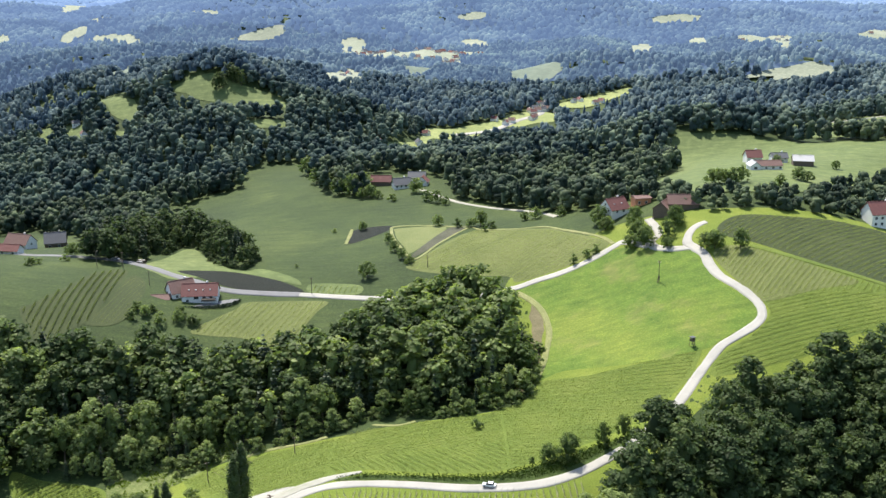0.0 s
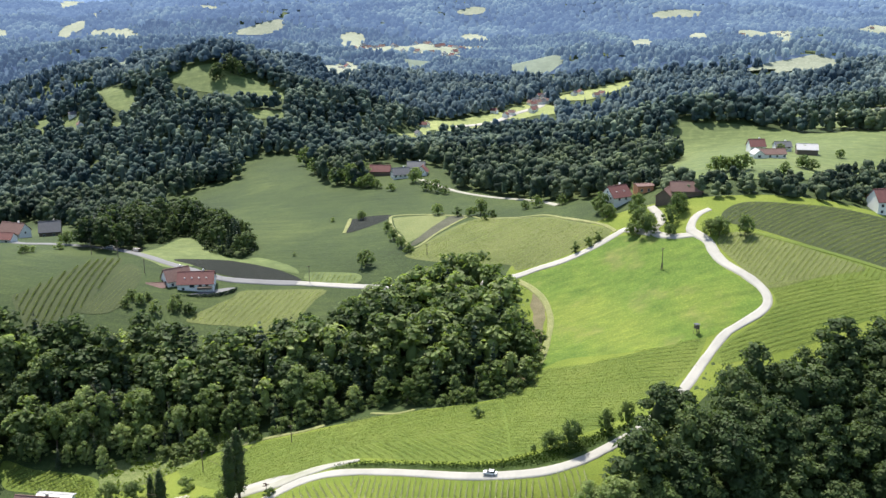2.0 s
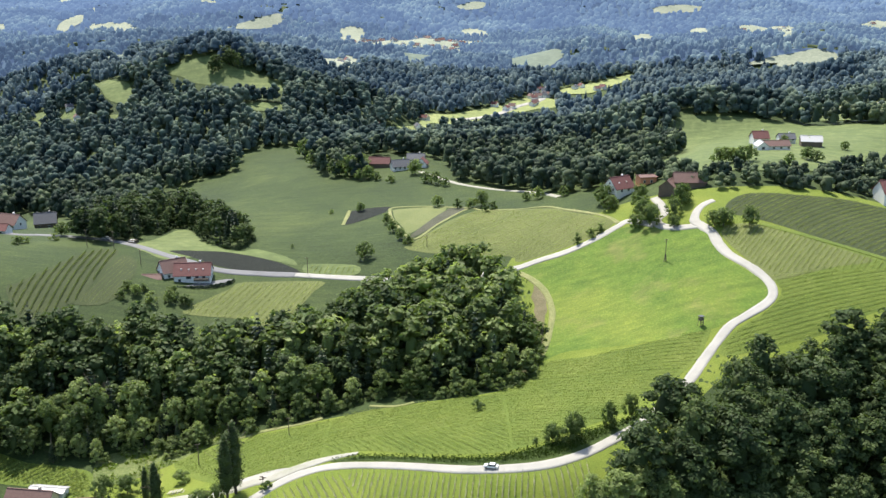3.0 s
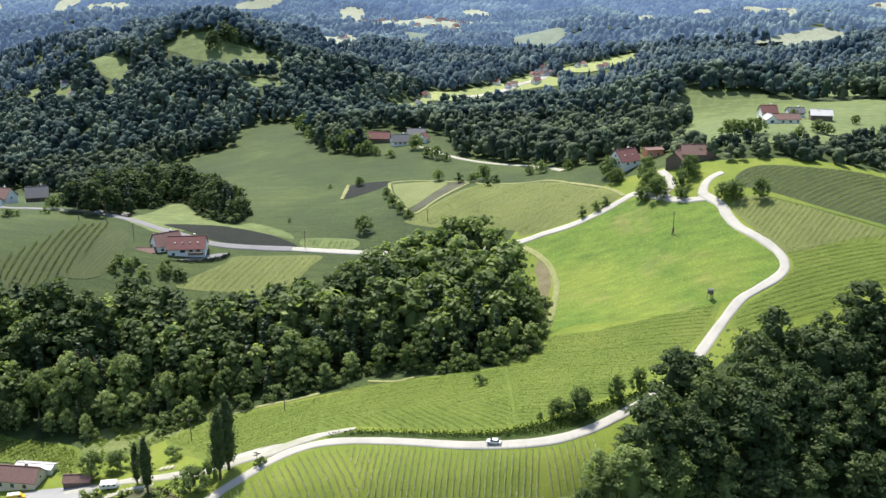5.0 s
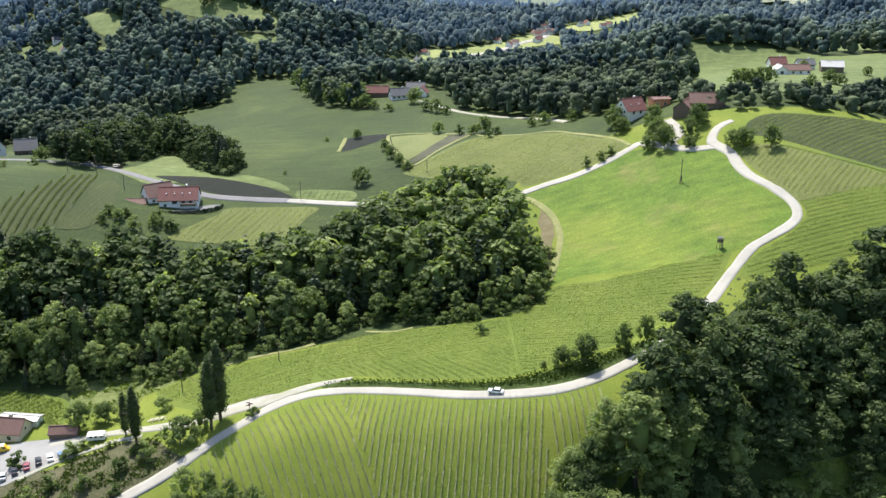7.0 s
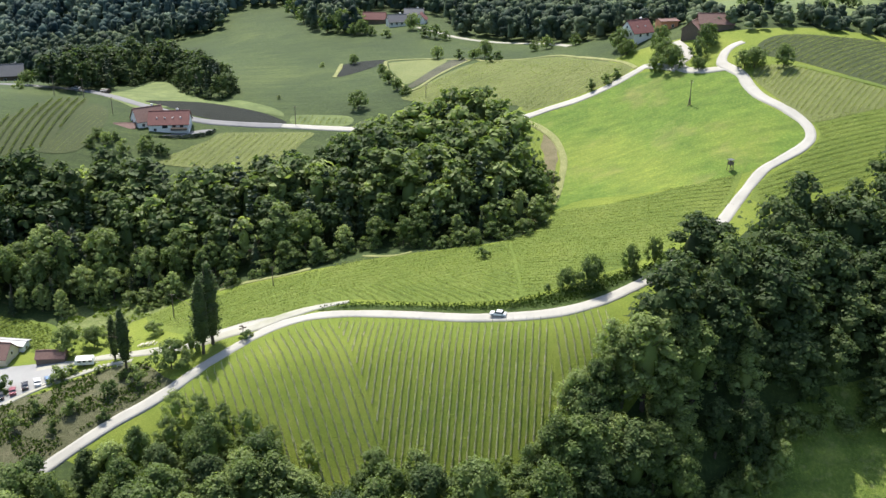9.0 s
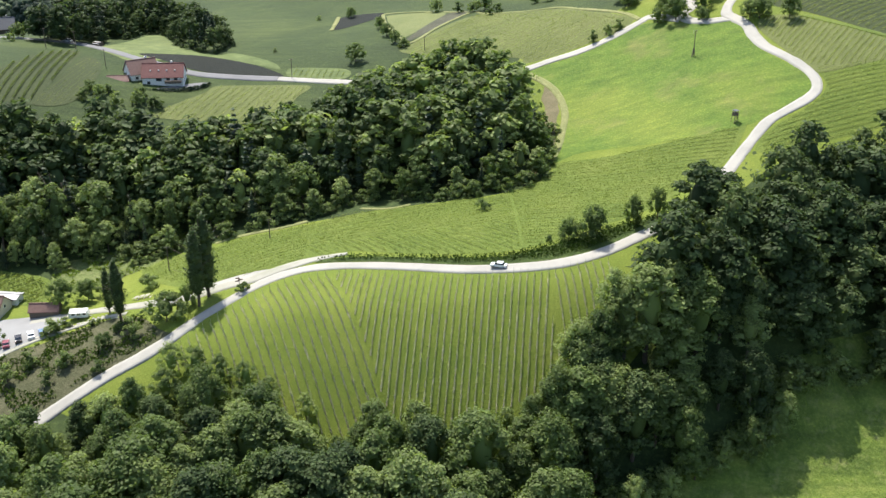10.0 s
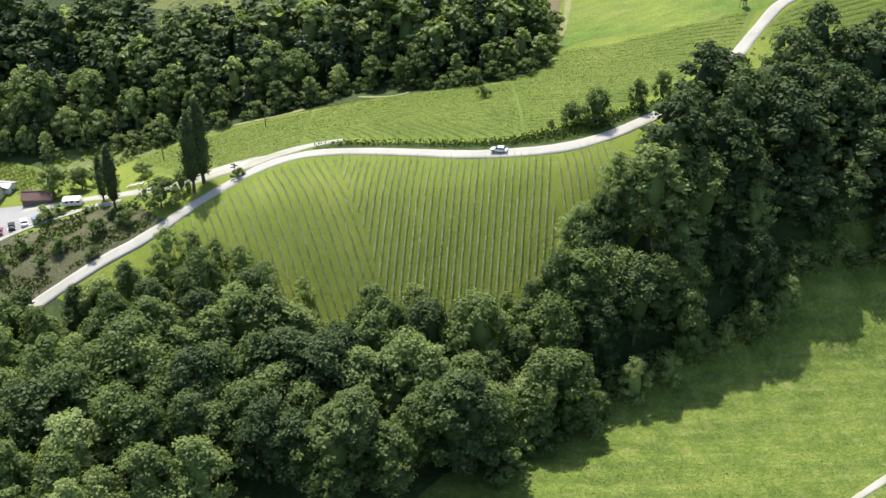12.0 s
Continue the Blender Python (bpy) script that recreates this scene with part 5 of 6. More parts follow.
# a clump on the hill field
for i, (x, y) in enumerate([(-197.5, 886.4), (-194.4, 886.1), (-199.0, 883.8), (-186.6, 893.4), (-182.4, 892.0), (-178.0, 889.6), (-189.2, 897.3)]):
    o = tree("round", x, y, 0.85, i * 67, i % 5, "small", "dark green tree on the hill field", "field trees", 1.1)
    releaf(o, M_LEAF_SHADED)

# single trees, poplars and bushes
for key, kind, size, wide, var, label in (
        ("poplar_a", "poplar", 1.16, 1.35, 0, "tall dark columnar poplar beside the road fork"),
        ("poplar_b", "poplar", 1.08, 1.3, 1, "tall dark columnar poplar beside the road fork"),
        ("poplar_c", "poplar", 0.88, 1.35, 2, "slender dark poplar on the bank by the car park"),
        ("poplar_d", "poplar", 0.66, 1.35, 3, "short dark poplar on the bank by the car park")):
    x, y = SPOTS[key]
    tree(kind, x, y, size, 40 * var, var, "mid", label, "poplars by the road", wide)
for key, size, wide, label in (
        ("small_tree", 0.42, 0.8, "small green tree at the road fork"), ("lot_tree", 0.62, 0.85, "green broadleaf tree beside the car park"),
        ("lot_bush", 0.42, 1.2, "round green tree beside the gravel track"), ("lot_bush2", 0.3, 1.3, "dark green bush beside the gravel track"),
        ("dark_bush", 0.55, 1.25, "broad dark green tree on the bank"),
        ("bush_l", 0.42, 0.9, "round dark tree on the road bank"), ("bush_m", 0.62, 0.85, "round dark tree on the road bank"),
        ("bush_r", 0.55, 0.65, "slim dark tree on the road bank"),
        ("tree_apex_a", 0.42, 1.1, "small round tree at the farm junction"), ("tree_apex_b", 0.62, 1.05, "round dark tree at the farm junction"),
        ("tree_apex_c", 0.62, 1.0, "round dark tree at the farm junction"), ("tree_apex_d", 0.72, 0.8, "tall green tree by the farmhouse"),
        ("tree_apex_e", 0.36, 1.0, "small green tree at the farm junction"), ("tree_apex_f", 0.52, 0.9, "green tree beside the farm lane"),
        ("tree_apex_g", 0.62, 1.0, "green tree in front of the barn"), ("vt_a", 0.55, 0.95, "round dark tree at the vineyard's edge"),
        ("vt_b", 0.55, 1.1, "green tree at the vineyard's edge"), ("vt_c", 0.45, 1.2, "green tree at the vineyard's edge"),
        ("slim_dark", 0.62, 0.6, "slim dark tree at the wood's corner"), ("tr_top", 0.6, 1.0, "green tree beside the farmhouse"), ("tr_top2", 0.42, 1.1, "round bush beside the farmhouse")):
    x, y = SPOTS[key]
    tree("globe", x, y, size * 1.2, len(label) * 37 + x * 9, int(abs(x)) % 6, "mid", label, "single trees", wide, "bush" if size < 0.4 else "tree", 0.9 * size)
for i, (x, y, h) in enumerate(INN_BUSHES + ROUGH_BUSHES + MORE_BUSHES + FARM_BUSHES + LOT_BUSHES):
    if h > 5:
        tree("globe", x, y, h / 14.0, i * 77, i % 6, "small", "green tree at the edge of the fields", "field trees", 1.0, "tree", 0.4)
    else:
        tree("bush", x, y, h / 4.2, i * 77, i % 4, "mid", "low green bush in the grass", "bushes", 1.1, "bush", 0.1)
for key, size in (("vine_bush", 0.85), ("bush_s", 0.4), ("road_bush", 0.7)):
    x, y = SPOTS[key]
    tree("bush", x, y, size, x * 9, 2, "fine", "dark green bush among the vines" if key == "vine_bush" else "small dark bush beside the road", "bushes", 1.15, "bush", 0.1)


# ---- vine rows ----
POST = bmesh.new()
bmesh.ops.create_cone(POST, cap_ends=True, segments=5, radius1=0.04, radius2=0.035, depth=2.2)
bmesh.ops.translate(POST, verts=POST.verts, vec=(0, 0, 0.9))
POST_ME = bpy.data.meshes.new("post")
POST.to_mesh(POST_ME)
POST.free()
POST_ME.materials.append(M_POST)


def row_lines(outline, angle, spacing, where=None, inset=1.2, phase=0.0):
    """Straight runs of the given heading that fill the outline."""
    a = radians(angle)
    d, n = np.array([math.cos(a), math.sin(a)]), np.array([-math.sin(a), math.cos(a)])
    p = np.array(outline)
    runs = []
    for o in np.arange((p @ n).min() + spacing * (0.5 + phase), (p @ n).max(), spacing):
        s = np.arange((p @ d).min(), (p @ d).max(), 0.5)
        q = d * s[:, None] + n * o
        ok = inside(outline, q[:, 0], q[:, 1]) & inside(outline, q[:, 0] + d[0] * inset, q[:, 1] + d[1] * inset) & inside(outline, q[:, 0] - d[0] * inset, q[:, 1] - d[1] * inset)
        if where is not None:
            ok &= where(q[:, 0], q[:, 1])
        k = 0
        while k < len(s):
            if ok[k]:
                e = k
                while e + 1 < len(s) and ok[e + 1]:
                    e += 1
                if s[e] - s[k] > 2.5:
                    runs.append((q[k], q[e]))
                k = e
            k += 1
    return runs


def vine_leaves(rng, a, b, step, per, size, height=1.6, wide=0.22, miss=0.1):
    """Leaves and shoots along one row."""
    L = np.linalg.norm(b - a)
    n = max(2, int(L / step))
    t = (np.arange(n) + rng.uniform(-0.4, 0.4, n)) / n
    t = np.repeat(t[rng.random(n) > miss], per)
    p = a + (b - a) * t[:, None]
    p = p + rng.normal(0, wide, p.shape)
    z = ground_z(p[:, 0], p[:, 1]) + height * rng.uniform(0.42, 1.05, len(p))
    d = rng.normal(0, 1, (len(p), 3))
    d[:, 2] = np.abs(d[:, 2])
    return leaf_cards(rng, np.column_stack([p, z]), d, size)


def soil_strip(row, a, b, mid, rng):
    """A ragged strip of bare soil under a row, paled to stand in for its light leaves."""
    n = max(3, int(np.linalg.norm(b - a) / 0.8))
    d = (b - a) / np.linalg.norm(b - a)
    side = np.array([-d[1], d[0]])
    v = []
    for i in range(n + 1):
        p = a + (b - a) * i / n
        for s in (-1, 1):
            q = p + side * s * rng.uniform(0.1, 0.28)
            v.append((*q, gz(*q) + 0.15))
    f = [(2 * i, 2 * i + 2, 2 * i + 3, 2 * i + 1) for i in range(n)]
    return part("soil_strip", mesh_from("soil_strip", np.array(v) - mid, f, [M_PALED_ROW_SOIL]), M_PALED_ROW_SOIL, row, "soil strip, paled to stand in for light vine leaves")


def vine_rows_near(outline, angle, spacing, where, seed, phase=0.0):
    rng = np.random.default_rng(seed)
    for a, b in row_lines(outline, angle, spacing, where, 0.9, phase):
        v, f = vine_leaves(rng, a, b, 0.28, 5, 0.15, 0.85, 0.1, 0.06)
        mid = np.append((a + b) / 2, gz(*((a + b) / 2)))
        row = new("vine_row")
        row.matrix_basis = Matrix.Translation(mid)
        tagged(row, "row of young green vines on pale posts in grass", "vine row", "vine rows of the steep vineyard")
        me = mesh_from("vine_leaves", v - mid, f, [M_VINE])
        part("leaves", me, M_VINE, row)
        soil_strip(row, a, b, mid, rng)
        k = int(np.linalg.norm(b - a) / 4.5) + 1
        for i in range(k + 1):
            p = a + (b - a) * i / k
            o = part("post", POST_ME, M_POST, row)
            o.matrix_basis = Matrix.Translation(Vector((*p, gz(*p))) - Vector(mid))


def vine_wall(rng, a, b, height):
    """The dense lower growth of one row: a ragged ridge of leaves."""
    n = max(3, int(np.linalg.norm(b - a) / 0.9))
    d = (b - a) / np.linalg.norm(b - a)
    side = np.array([-d[1], d[0]])
    v = []
    for i in range(n + 1):
        p = a + (b - a) * i / n
        z = gz(*p)
        w = rng.uniform(0.05, 0.13)
        q = p + side * rng.normal(0, 0.06)
        v += [(*(p - side * w), z + 0.1), (*q, z + height * rng.uniform(0.2, 0.5)), (*(p + side * w), z + 0.1)]
    i = np.arange(n)[:, None] * 3
    f = np.concatenate([i + np.array([t]) for t in ((0, 3, 4), (0, 4, 1), (1, 4, 5), (1, 5, 2))], 0)
    return np.array(v), f


def vine_rows_far(outline, angle, spacing, seed, where=None, step=0.4, per=3, size=0.19, height=0.95, mat=None):
    rng = np.random.default_rng(seed)
    vs, fs, off = [], [], 0
    for a, b in row_lines(outline, angle, spacing, where, 0.8):
        v, f = vine_leaves(rng, a, b, step, per, size, height, 0.07, 0.05)
        vs.append(v)
        fs.append(f + off)
        off += len(v)
        v, f = vine_wall(rng, a, b, height * 0.6)
        vs.append(v)
        fs.append(f + off)
        off += len(v)
    me = mesh_from("vine_rows", np.concatenate(vs), np.concatenate(fs), [mat or M_VINE_GREEN])
    return tagged(new("vine_rows", me), "many low rows of green vines on a slope", "vine rows", kind="stuff")


NEAR_VINES = [(-68.5, 256.5), (-72.0, 261.5)] + FIELDS["vineyard_near"][:9] + [(43.5, 264.0), (33.0, 254.0), (19.0, 248.0), (2.0, 244.0), (-15.0, 242.0), (-27.0, 241.5), (-39.0, 244.0), (-52.0, 249.5), (-62.0, 257.5)]
fork_a, fork_b = np.array((-33.0, 286.0)), np.array((-16.0, 250.0))
def left_of_fork(x, y):
    return (x - fork_a[0]) * (fork_b[1] - fork_a[1]) - (y - fork_a[1]) * (fork_b[0] - fork_a[0]) > 0


vine_rows_near(NEAR_VINES, -64, 2.1, left_of_fork, 21)
vine_rows_near(NEAR_VINES, -97.5, 1.8, lambda x, y: ~left_of_fork(x - 1.2, y) & (x < 27), 22)
vine_rows_near(NEAR_VINES, -84, 2.0, lambda x, y: x > 28, 23)
S = FIELDS["vineyard_slope"]
vine_rows_far(S, -13, 2.15, 31, lambda x, y: (x > 21.2))
vine_rows_far(S, 14, 2.15, 32, lambda x, y: (x < 20.8) & (y > 305.7 + 0.05 * x) & (x > -38.4))
vine_rows_far(S, -50, 2.15, 33, lambda x, y: (x < 20.8) & (y < 305.3 + 0.05 * x) & (x > -38.4))
vine_rows_far(S, 13, 2.15, 34, lambda x, y: x < -38.6, 0.45, 3, 0.2, 0.9)
vine_rows_far(FIELDS["vineyard_right"], 13, 2.15, 35, lambda x, y: y < 372.3)
vine_rows_far(FIELDS["vineyard_right"], 52, 2.1, 36, lambda x, y: y > 372.7)
vine_rows_far(FIELDS["vineyard_crest"], 39.6, 2.6, 37, None, 0.5, 3, 0.2, 1.0)
vine_rows_far(FIELDS["vineyard_mid"], 33, 2.2, 38, None, 0.6, 2, 0.2)
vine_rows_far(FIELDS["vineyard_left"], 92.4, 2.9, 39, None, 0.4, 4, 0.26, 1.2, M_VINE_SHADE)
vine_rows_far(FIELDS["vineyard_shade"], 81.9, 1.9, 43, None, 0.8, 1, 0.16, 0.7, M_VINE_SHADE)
vine_rows_far(FIELDS["vineyard_house"], 69.1, 2.8, 40, None, 0.6, 2, 0.22)
vine_rows_far(FIELDS["vineyard_strip"], 80, 2.6, 41, None, 0.6, 2, 0.2)
vine_rows_far(FIELDS["vineyard_low_left"], 44, 2.2, 42, None, 0.45, 5, 0.3)


# ---- tall grass ----
def tufts(outline, count, size, height, mat, seed, label, clump=0.0):
    rng = np.random.default_rng(seed)
    p = np.array(outline)
    xy = rng.uniform(p.min(0), p.max(0), (count * 3, 2))
    xy = xy[inside(outline, xy[:, 0], xy[:, 1])]
    xy = xy[np.array([np.hypot(NEAR_LINE[:, 0] - a, NEAR_LINE[:, 1] - b).min() > 3.0 for a, b in xy])][:count]
    if clump:
        xy = xy[np.array([noise.noise((a * clump, b * clump, 1.0)) > -0.05 for a, b in xy])]
    d = rng.normal(0, 1, (len(xy), 3)) * np.array([1, 1, 0.25])
    v, f = leaf_cards(rng, np.column_stack([xy, ground_z(xy[:, 0], xy[:, 1]) + rng.uniform(0.05, height, len(xy))]), d, size)
    return tagged(new("tall_grass", mesh_from("tall_grass", v, f, [mat])), label, "grass", kind="stuff")


M_TUFT = foliage("grass_tufts", (0.03, 0.055, 0.01), (0.052, 0.085, 0.015), (0.085, 0.125, 0.025), 0.2, 0.25, 0.1, 0.8)
M_TUFT_BRIGHT = foliage("bright_tufts", (0.11, 0.17, 0.02), (0.18, 0.245, 0.035), (0.28, 0.33, 0.07), 0.3, 0.12, 0.1, 0.8)
# dark tufts deepen the painted shade on the bank
tufts(FIELDS["road_bank"], 9000, 0.3, 1.5, M_TUFT, 51, "tall grass on the road bank, darkened for its shade")
tufts(FIELDS["scrub_slope"], 5200, 0.42, 0.7, M_TUFT, 52, "scrubby tufts on the rough slope", 0.16)
tufts(FIELDS["rough_edge"], 2600, 0.4, 0.7, M_TUFT_BRIGHT, 54, "rough pale tufts along the wood", 0.16)
tufts(FIELDS["bottom_meadow"], 26000, 0.2, 0.12, M_TUFT_BRIGHT, 53, "bright tufted meadow grass")


# ---- houses ----
def box(bm, x0, y0, z0, x1, y1, z1):
    v = [bm.verts.new((x, y, z)) for z in (z0, z1) for x, y in ((x0, y0), (x1, y0), (x1, y1), (x0, y1))]
    for f in ((0, 3, 2, 1), (4, 5, 6, 7), (0, 1, 5, 4), (1, 2, 6, 5), (2, 3, 7, 6), (3, 0, 4, 7)):
        bm.faces.new([v[i] for i in f])


def box_part(name, dims, mat, parent, label=""):
    bm = bmesh.new()
    box(bm, *dims)
    return part(name, bm, mat, parent, label)


def window(parent, x, y, z, w, h, out, along):
    """A window on a wall: frame round a recessed pane, with a sill. out: the wall's outward sign; along: 'x' or 'y' runs the wall."""
    def dims(a0, a1, d0, d1, z0, z1):
        d0, d1 = sorted((d0 * out, d1 * out))
        return (x + a0, y + d0, z0, x + a1, y + d1, z1) if along == "x" else (x + d0, y + a0, z0, x + d1, y + a1, z1)
    bm = bmesh.new()
    box(bm, *dims(-w / 2 - 0.1, -w / 2, 0.01, 0.08, z - 0.1, z + h + 0.1))
    box(bm, *dims(w / 2, w / 2 + 0.1, 0.01, 0.08, z - 0.1, z + h + 0.1))
    box(bm, *dims(-w / 2, w / 2, 0.01, 0.08, z + h, z + h + 0.1))
    box(bm, *dims(-w / 2, w / 2, 0.01, 0.12, z - 0.1, z))
    fr = part("window", bm, M_FRAME, parent)
    box_part("pane", dims(-w / 2, w / 2, 0.005, 0.04, z, z + h), M_PANE, fr)


def house(name, x, y, turn, L, W, eave, rise, wall, roof, label, front=(), gable=(), over=0.6, chimney=True, deep=3.0, category="house", base=None, dormers=0, hip=0.0):
    """A gabled building: ridge along its own x; front: windows (x, z, w, h) on the side towards -y; gable: (y, z, w, h) on both gable ends."""
    h = new(name)
    z = gz(x, y) if base is None else base
    h.matrix_basis = pose(x, y, z, 0, 0, turn)
    tagged(h, label, category)
    bm = bmesh.new()
    rings = []
    for sx in (-1, 1):
        rings.append([bm.verts.new((sx * L / 2, yy, zz)) for yy, zz in ((-W / 2, -deep), (W / 2, -deep), (W / 2, eave), (0, eave + rise), (-W / 2, eave))])
    bm.faces.new(rings[0][::-1])
    bm.faces.new(rings[1])
    for i in range(5):
        bm.faces.new((rings[0][i], rings[0][(i + 1) % 5], rings[1][(i + 1) % 5], rings[1][i]))
    part("wall", bm, wall, h)
    slope = rise / (W / 2)
    for sy in (-1, 1):
        bm = bmesh.new()
        xo = L / 2 + over * 0.7
        lo = W / 2 + over
        pts = [(-xo, lo * sy, eave - over * slope), (xo, lo * sy, eave - over * slope), (xo - hip, 0, eave + rise), (-xo + hip, 0, eave + rise)]
        t, b = [bm.verts.new((p[0], p[1], p[2] + 0.26)) for p in pts], [bm.verts.new((p[0], p[1], p[2] + 0.04)) for p in pts]
        bm.faces.new(t if sy < 0 else t[::-1])
        bm.faces.new(b[::-1] if sy < 0 else b)
        for i in range(4):
            bm.faces.new((t[i], b[i], b[(i + 1) % 4], t[(i + 1) % 4]))
        r = part("roof", bm, roof, h)
        for k in range(dormers if sy < 0 else 0):
            dx = (k + 0.5) / dormers * L * 0.8 - L * 0.4
            yy = -W * 0.27
            zz = eave + rise * (1 - 0.54)
            box_part("skylight", (dx - 0.3, yy - 0.35, zz - 0.05, dx + 0.3, yy + 0.2, zz + 0.38), M_FRAME, r)
    box_part("ridge_cap", (-L / 2 - over * 0.6, -0.18, eave + rise + 0.2, L / 2 + over * 0.6, 0.18, eave + rise + 0.36), roof, h)
    if chimney:
        box_part("chimney", (L * 0.2 - 0.4, 0.3, eave + rise * 0.5, L * 0.2 + 0.4, 1.0, eave + rise + 1.0), M_WHITE if wall is M_WHITE else M_STONE, h)
    for wx, wz, ww, wh in front:
        window(h, wx, -W / 2, wz, ww, wh, -1, "x")
    for wy, wz, ww, wh in gable:
        window(h, -L / 2, wy, wz, ww, wh, -1, "y")
        window(h, L / 2, wy, wz, ww, wh, 1, "y")
    return h


def at(key, dx=0.0, dy=0.0):
    return SPOTS[key][0] + dx, SPOTS[key][1] + dy


# the inn below the ridge road
rx, ry = at("redh_l", 6.5, 5.0)
RZ = gz(*SPOTS["redh_l"]) - 0.9
house("house", rx - 2.2, ry, 5, 16.0, 9.5, 4.0, 4.2, M_WHITE, M_RED_ROOF, "white plastered house with a broad red tiled roof", ((-5.5, 1.0, 1.2, 1.2), (-1.5, 2.2, 2.2, 1.6), (5.2, 2.6, 1.4, 1.3), (2.2, 2.6, 1.4, 1.3)), ((-2, 1.5, 1.1, 1.2), (2, 1.5, 1.1, 1.2)), base=RZ, dormers=4)
box_part("balcony", (1.0, -6.6, 1.6, 7.4, -4.8, 2.6), M_WOOD, bpy.context.scene.objects["house"], "dark wooden balcony")
house("house", rx - 12.0, ry + 2.5, 34, 11.5, 9.0, 4.8, 4.4, M_WHITE, M_OLD_ROOF, "white house with an old brownish red roof", ((-3.5, 2.4, 1.2, 1.2), (-0.5, 2.4, 1.2, 1.2), (2.8, 0.6, 2.2, 2.0)), ((-2, 3.2, 1.1, 1.2), (2, 3.2, 1.1, 1.2)), base=RZ)
house("house", rx - 20.0, ry - 3.0, 4, 8.5, 5.0, 2.4, 1.4, M_CREAM, M_OLD_ROOF, "low outbuilding with a terracotta tiled roof", ((-2, 0.6, 1.2, 1.2), (2, 0.6, 1.2, 1.2)), base=RZ, chimney=False)
canopy = new("canopy")
canopy.matrix_basis = pose(rx - 25.5, ry - 1.0, RZ, 0, 0, 4)
tagged(canopy, "white flat canopy beside the inn", "canopy")
box_part("cover", (-2.2, -1.6, 2.5, 2.2, 1.6, 2.7), M_FRAME, canopy)
for px, py in ((-2, -1.4), (2, -1.4), (-2, 1.4), (2, 1.4)):
    box_part("post", (px - 0.06, py - 0.06, -1.5, px + 0.06, py + 0.06, 2.5), M_WOOD, canopy)


def terrace():
    """A curved terrace with a dark hedge-grown retaining wall."""
    bm = bmesh.new()
    n = 24
    top, low = [], []
    for i in range(n + 1):
        a = math.pi + math.pi * i / n
        px, py = rx - 6.0 + math.cos(a) * 21.0, ry + 1.5 + math.sin(a) * 10.5
        top.append(bm.verts.new((px, py, RZ + 0.05)))
        low.append(bm.verts.new((px + math.cos(a) * 0.8, py + math.sin(a) * 0.8, min(gz(px, py), RZ) - 1.5)))
    bm.faces.new(top)
    for i in range(n):
        bm.faces.new((top[i], low[i], low[i + 1], top[i + 1]))
    bmesh.ops.recalc_face_normals(bm, faces=bm.faces)
    me = bpy.data.meshes.new("terrace")
    bm.to_mesh(me)
    bm.free()
    me.materials.append(M_ASPHALT)
    tagged(new("terrace", me), "grey paved terrace in front of the inn", "terrace", kind="structure")
    rng = np.random.default_rng(61)
    a = math.pi + math.pi * rng.uniform(0.02, 0.98, 2600)
    p = np.column_stack([rx - 6.0 + np.cos(a) * 21.9, ry + 1.5 + np.sin(a) * 11.4]) + rng.normal(0, 0.25, (2600, 2))
    zt = RZ - rng.uniform(-0.5, 3.4, 2600)
    v, f = leaf_cards(rng, np.column_stack([p, zt]), np.column_stack([np.cos(a), np.sin(a), np.full(2600, 0.3)]), 0.42)
    tagged(new("hedge", mesh_from("hedge", v, f, [M_NEEDLE])), "dark green hedge along the terrace wall", "hedge")


terrace()

# the farm at the junction
hx, hy = at("tophouse", 1.0, 4.0)
house("house", hx, hy, 30, 11.0, 9.5, 4.6, 4.4, M_WHITE, M_RED_ROOF, "white farmhouse with a steep red tiled roof", ((-2, 2.8, 1.2, 1.2), (2, 2.8, 1.2, 1.2)), ((-2.6, 0.8, 1.0, 1.1), (0, 0.8, 1.0, 1.1), (2.6, 0.8, 1.0, 1.1), (-2.6, 3.3, 1.0, 1.1), (0, 3.3, 1.0, 1.1), (2.6, 3.3, 1.0, 1.1), (0, 6.0, 0.9, 1.0)), dormers=2)
bx, by = at("barn", 0.5, 4.0)
house("barn", bx, by, 60, 8.5, 7.5, 3.2, 3.2, M_WOOD, M_OLD_ROOF, "dark timber barn with a weathered brown roof", chimney=False, category="barn")
house("barn", bx + 9.0, by + 1.5, -4, 14.0, 7.5, 3.0, 3.4, M_WOOD, M_OLD_ROOF, "long dark timber barn with a brown tiled roof", chimney=False, category="barn")
house("house", hx + 14.0, hy + 6.0, 12, 8.0, 6.0, 3.6, 0.5, M_TERRACOTTA, M_OLD_ROOF, "flat-roofed orange terracotta house", ((-2, 1.0, 1.0, 1.2), (1.5, 1.0, 1.0, 1.2)), chimney=False)

# the farm in the hollow
fx, fy = at("farm_a")
house("barn", fx, fy + 1, -4, 13.0, 7.0, 3.0, 3.2, M_WOOD, M_RED_ROOF, "brown barn with a dull red roof", category="barn", chimney=False)
fx, fy = at("farm_b")
house("house", fx, fy + 4, 18, 11.0, 7.5, 2.8, 3.4, M_WHITE, M_DARK_ROOF, "long white farm building with a dark grey roof", ((-4, 1.0, 1.1, 1.1), (-1, 1.0, 1.1, 1.1), (2, 1.0, 1.1, 1.1), (5, 1.0, 1.1, 1.1)), ((0, 3.4, 1.0, 1.1),))
fx, fy = at("farm_c")
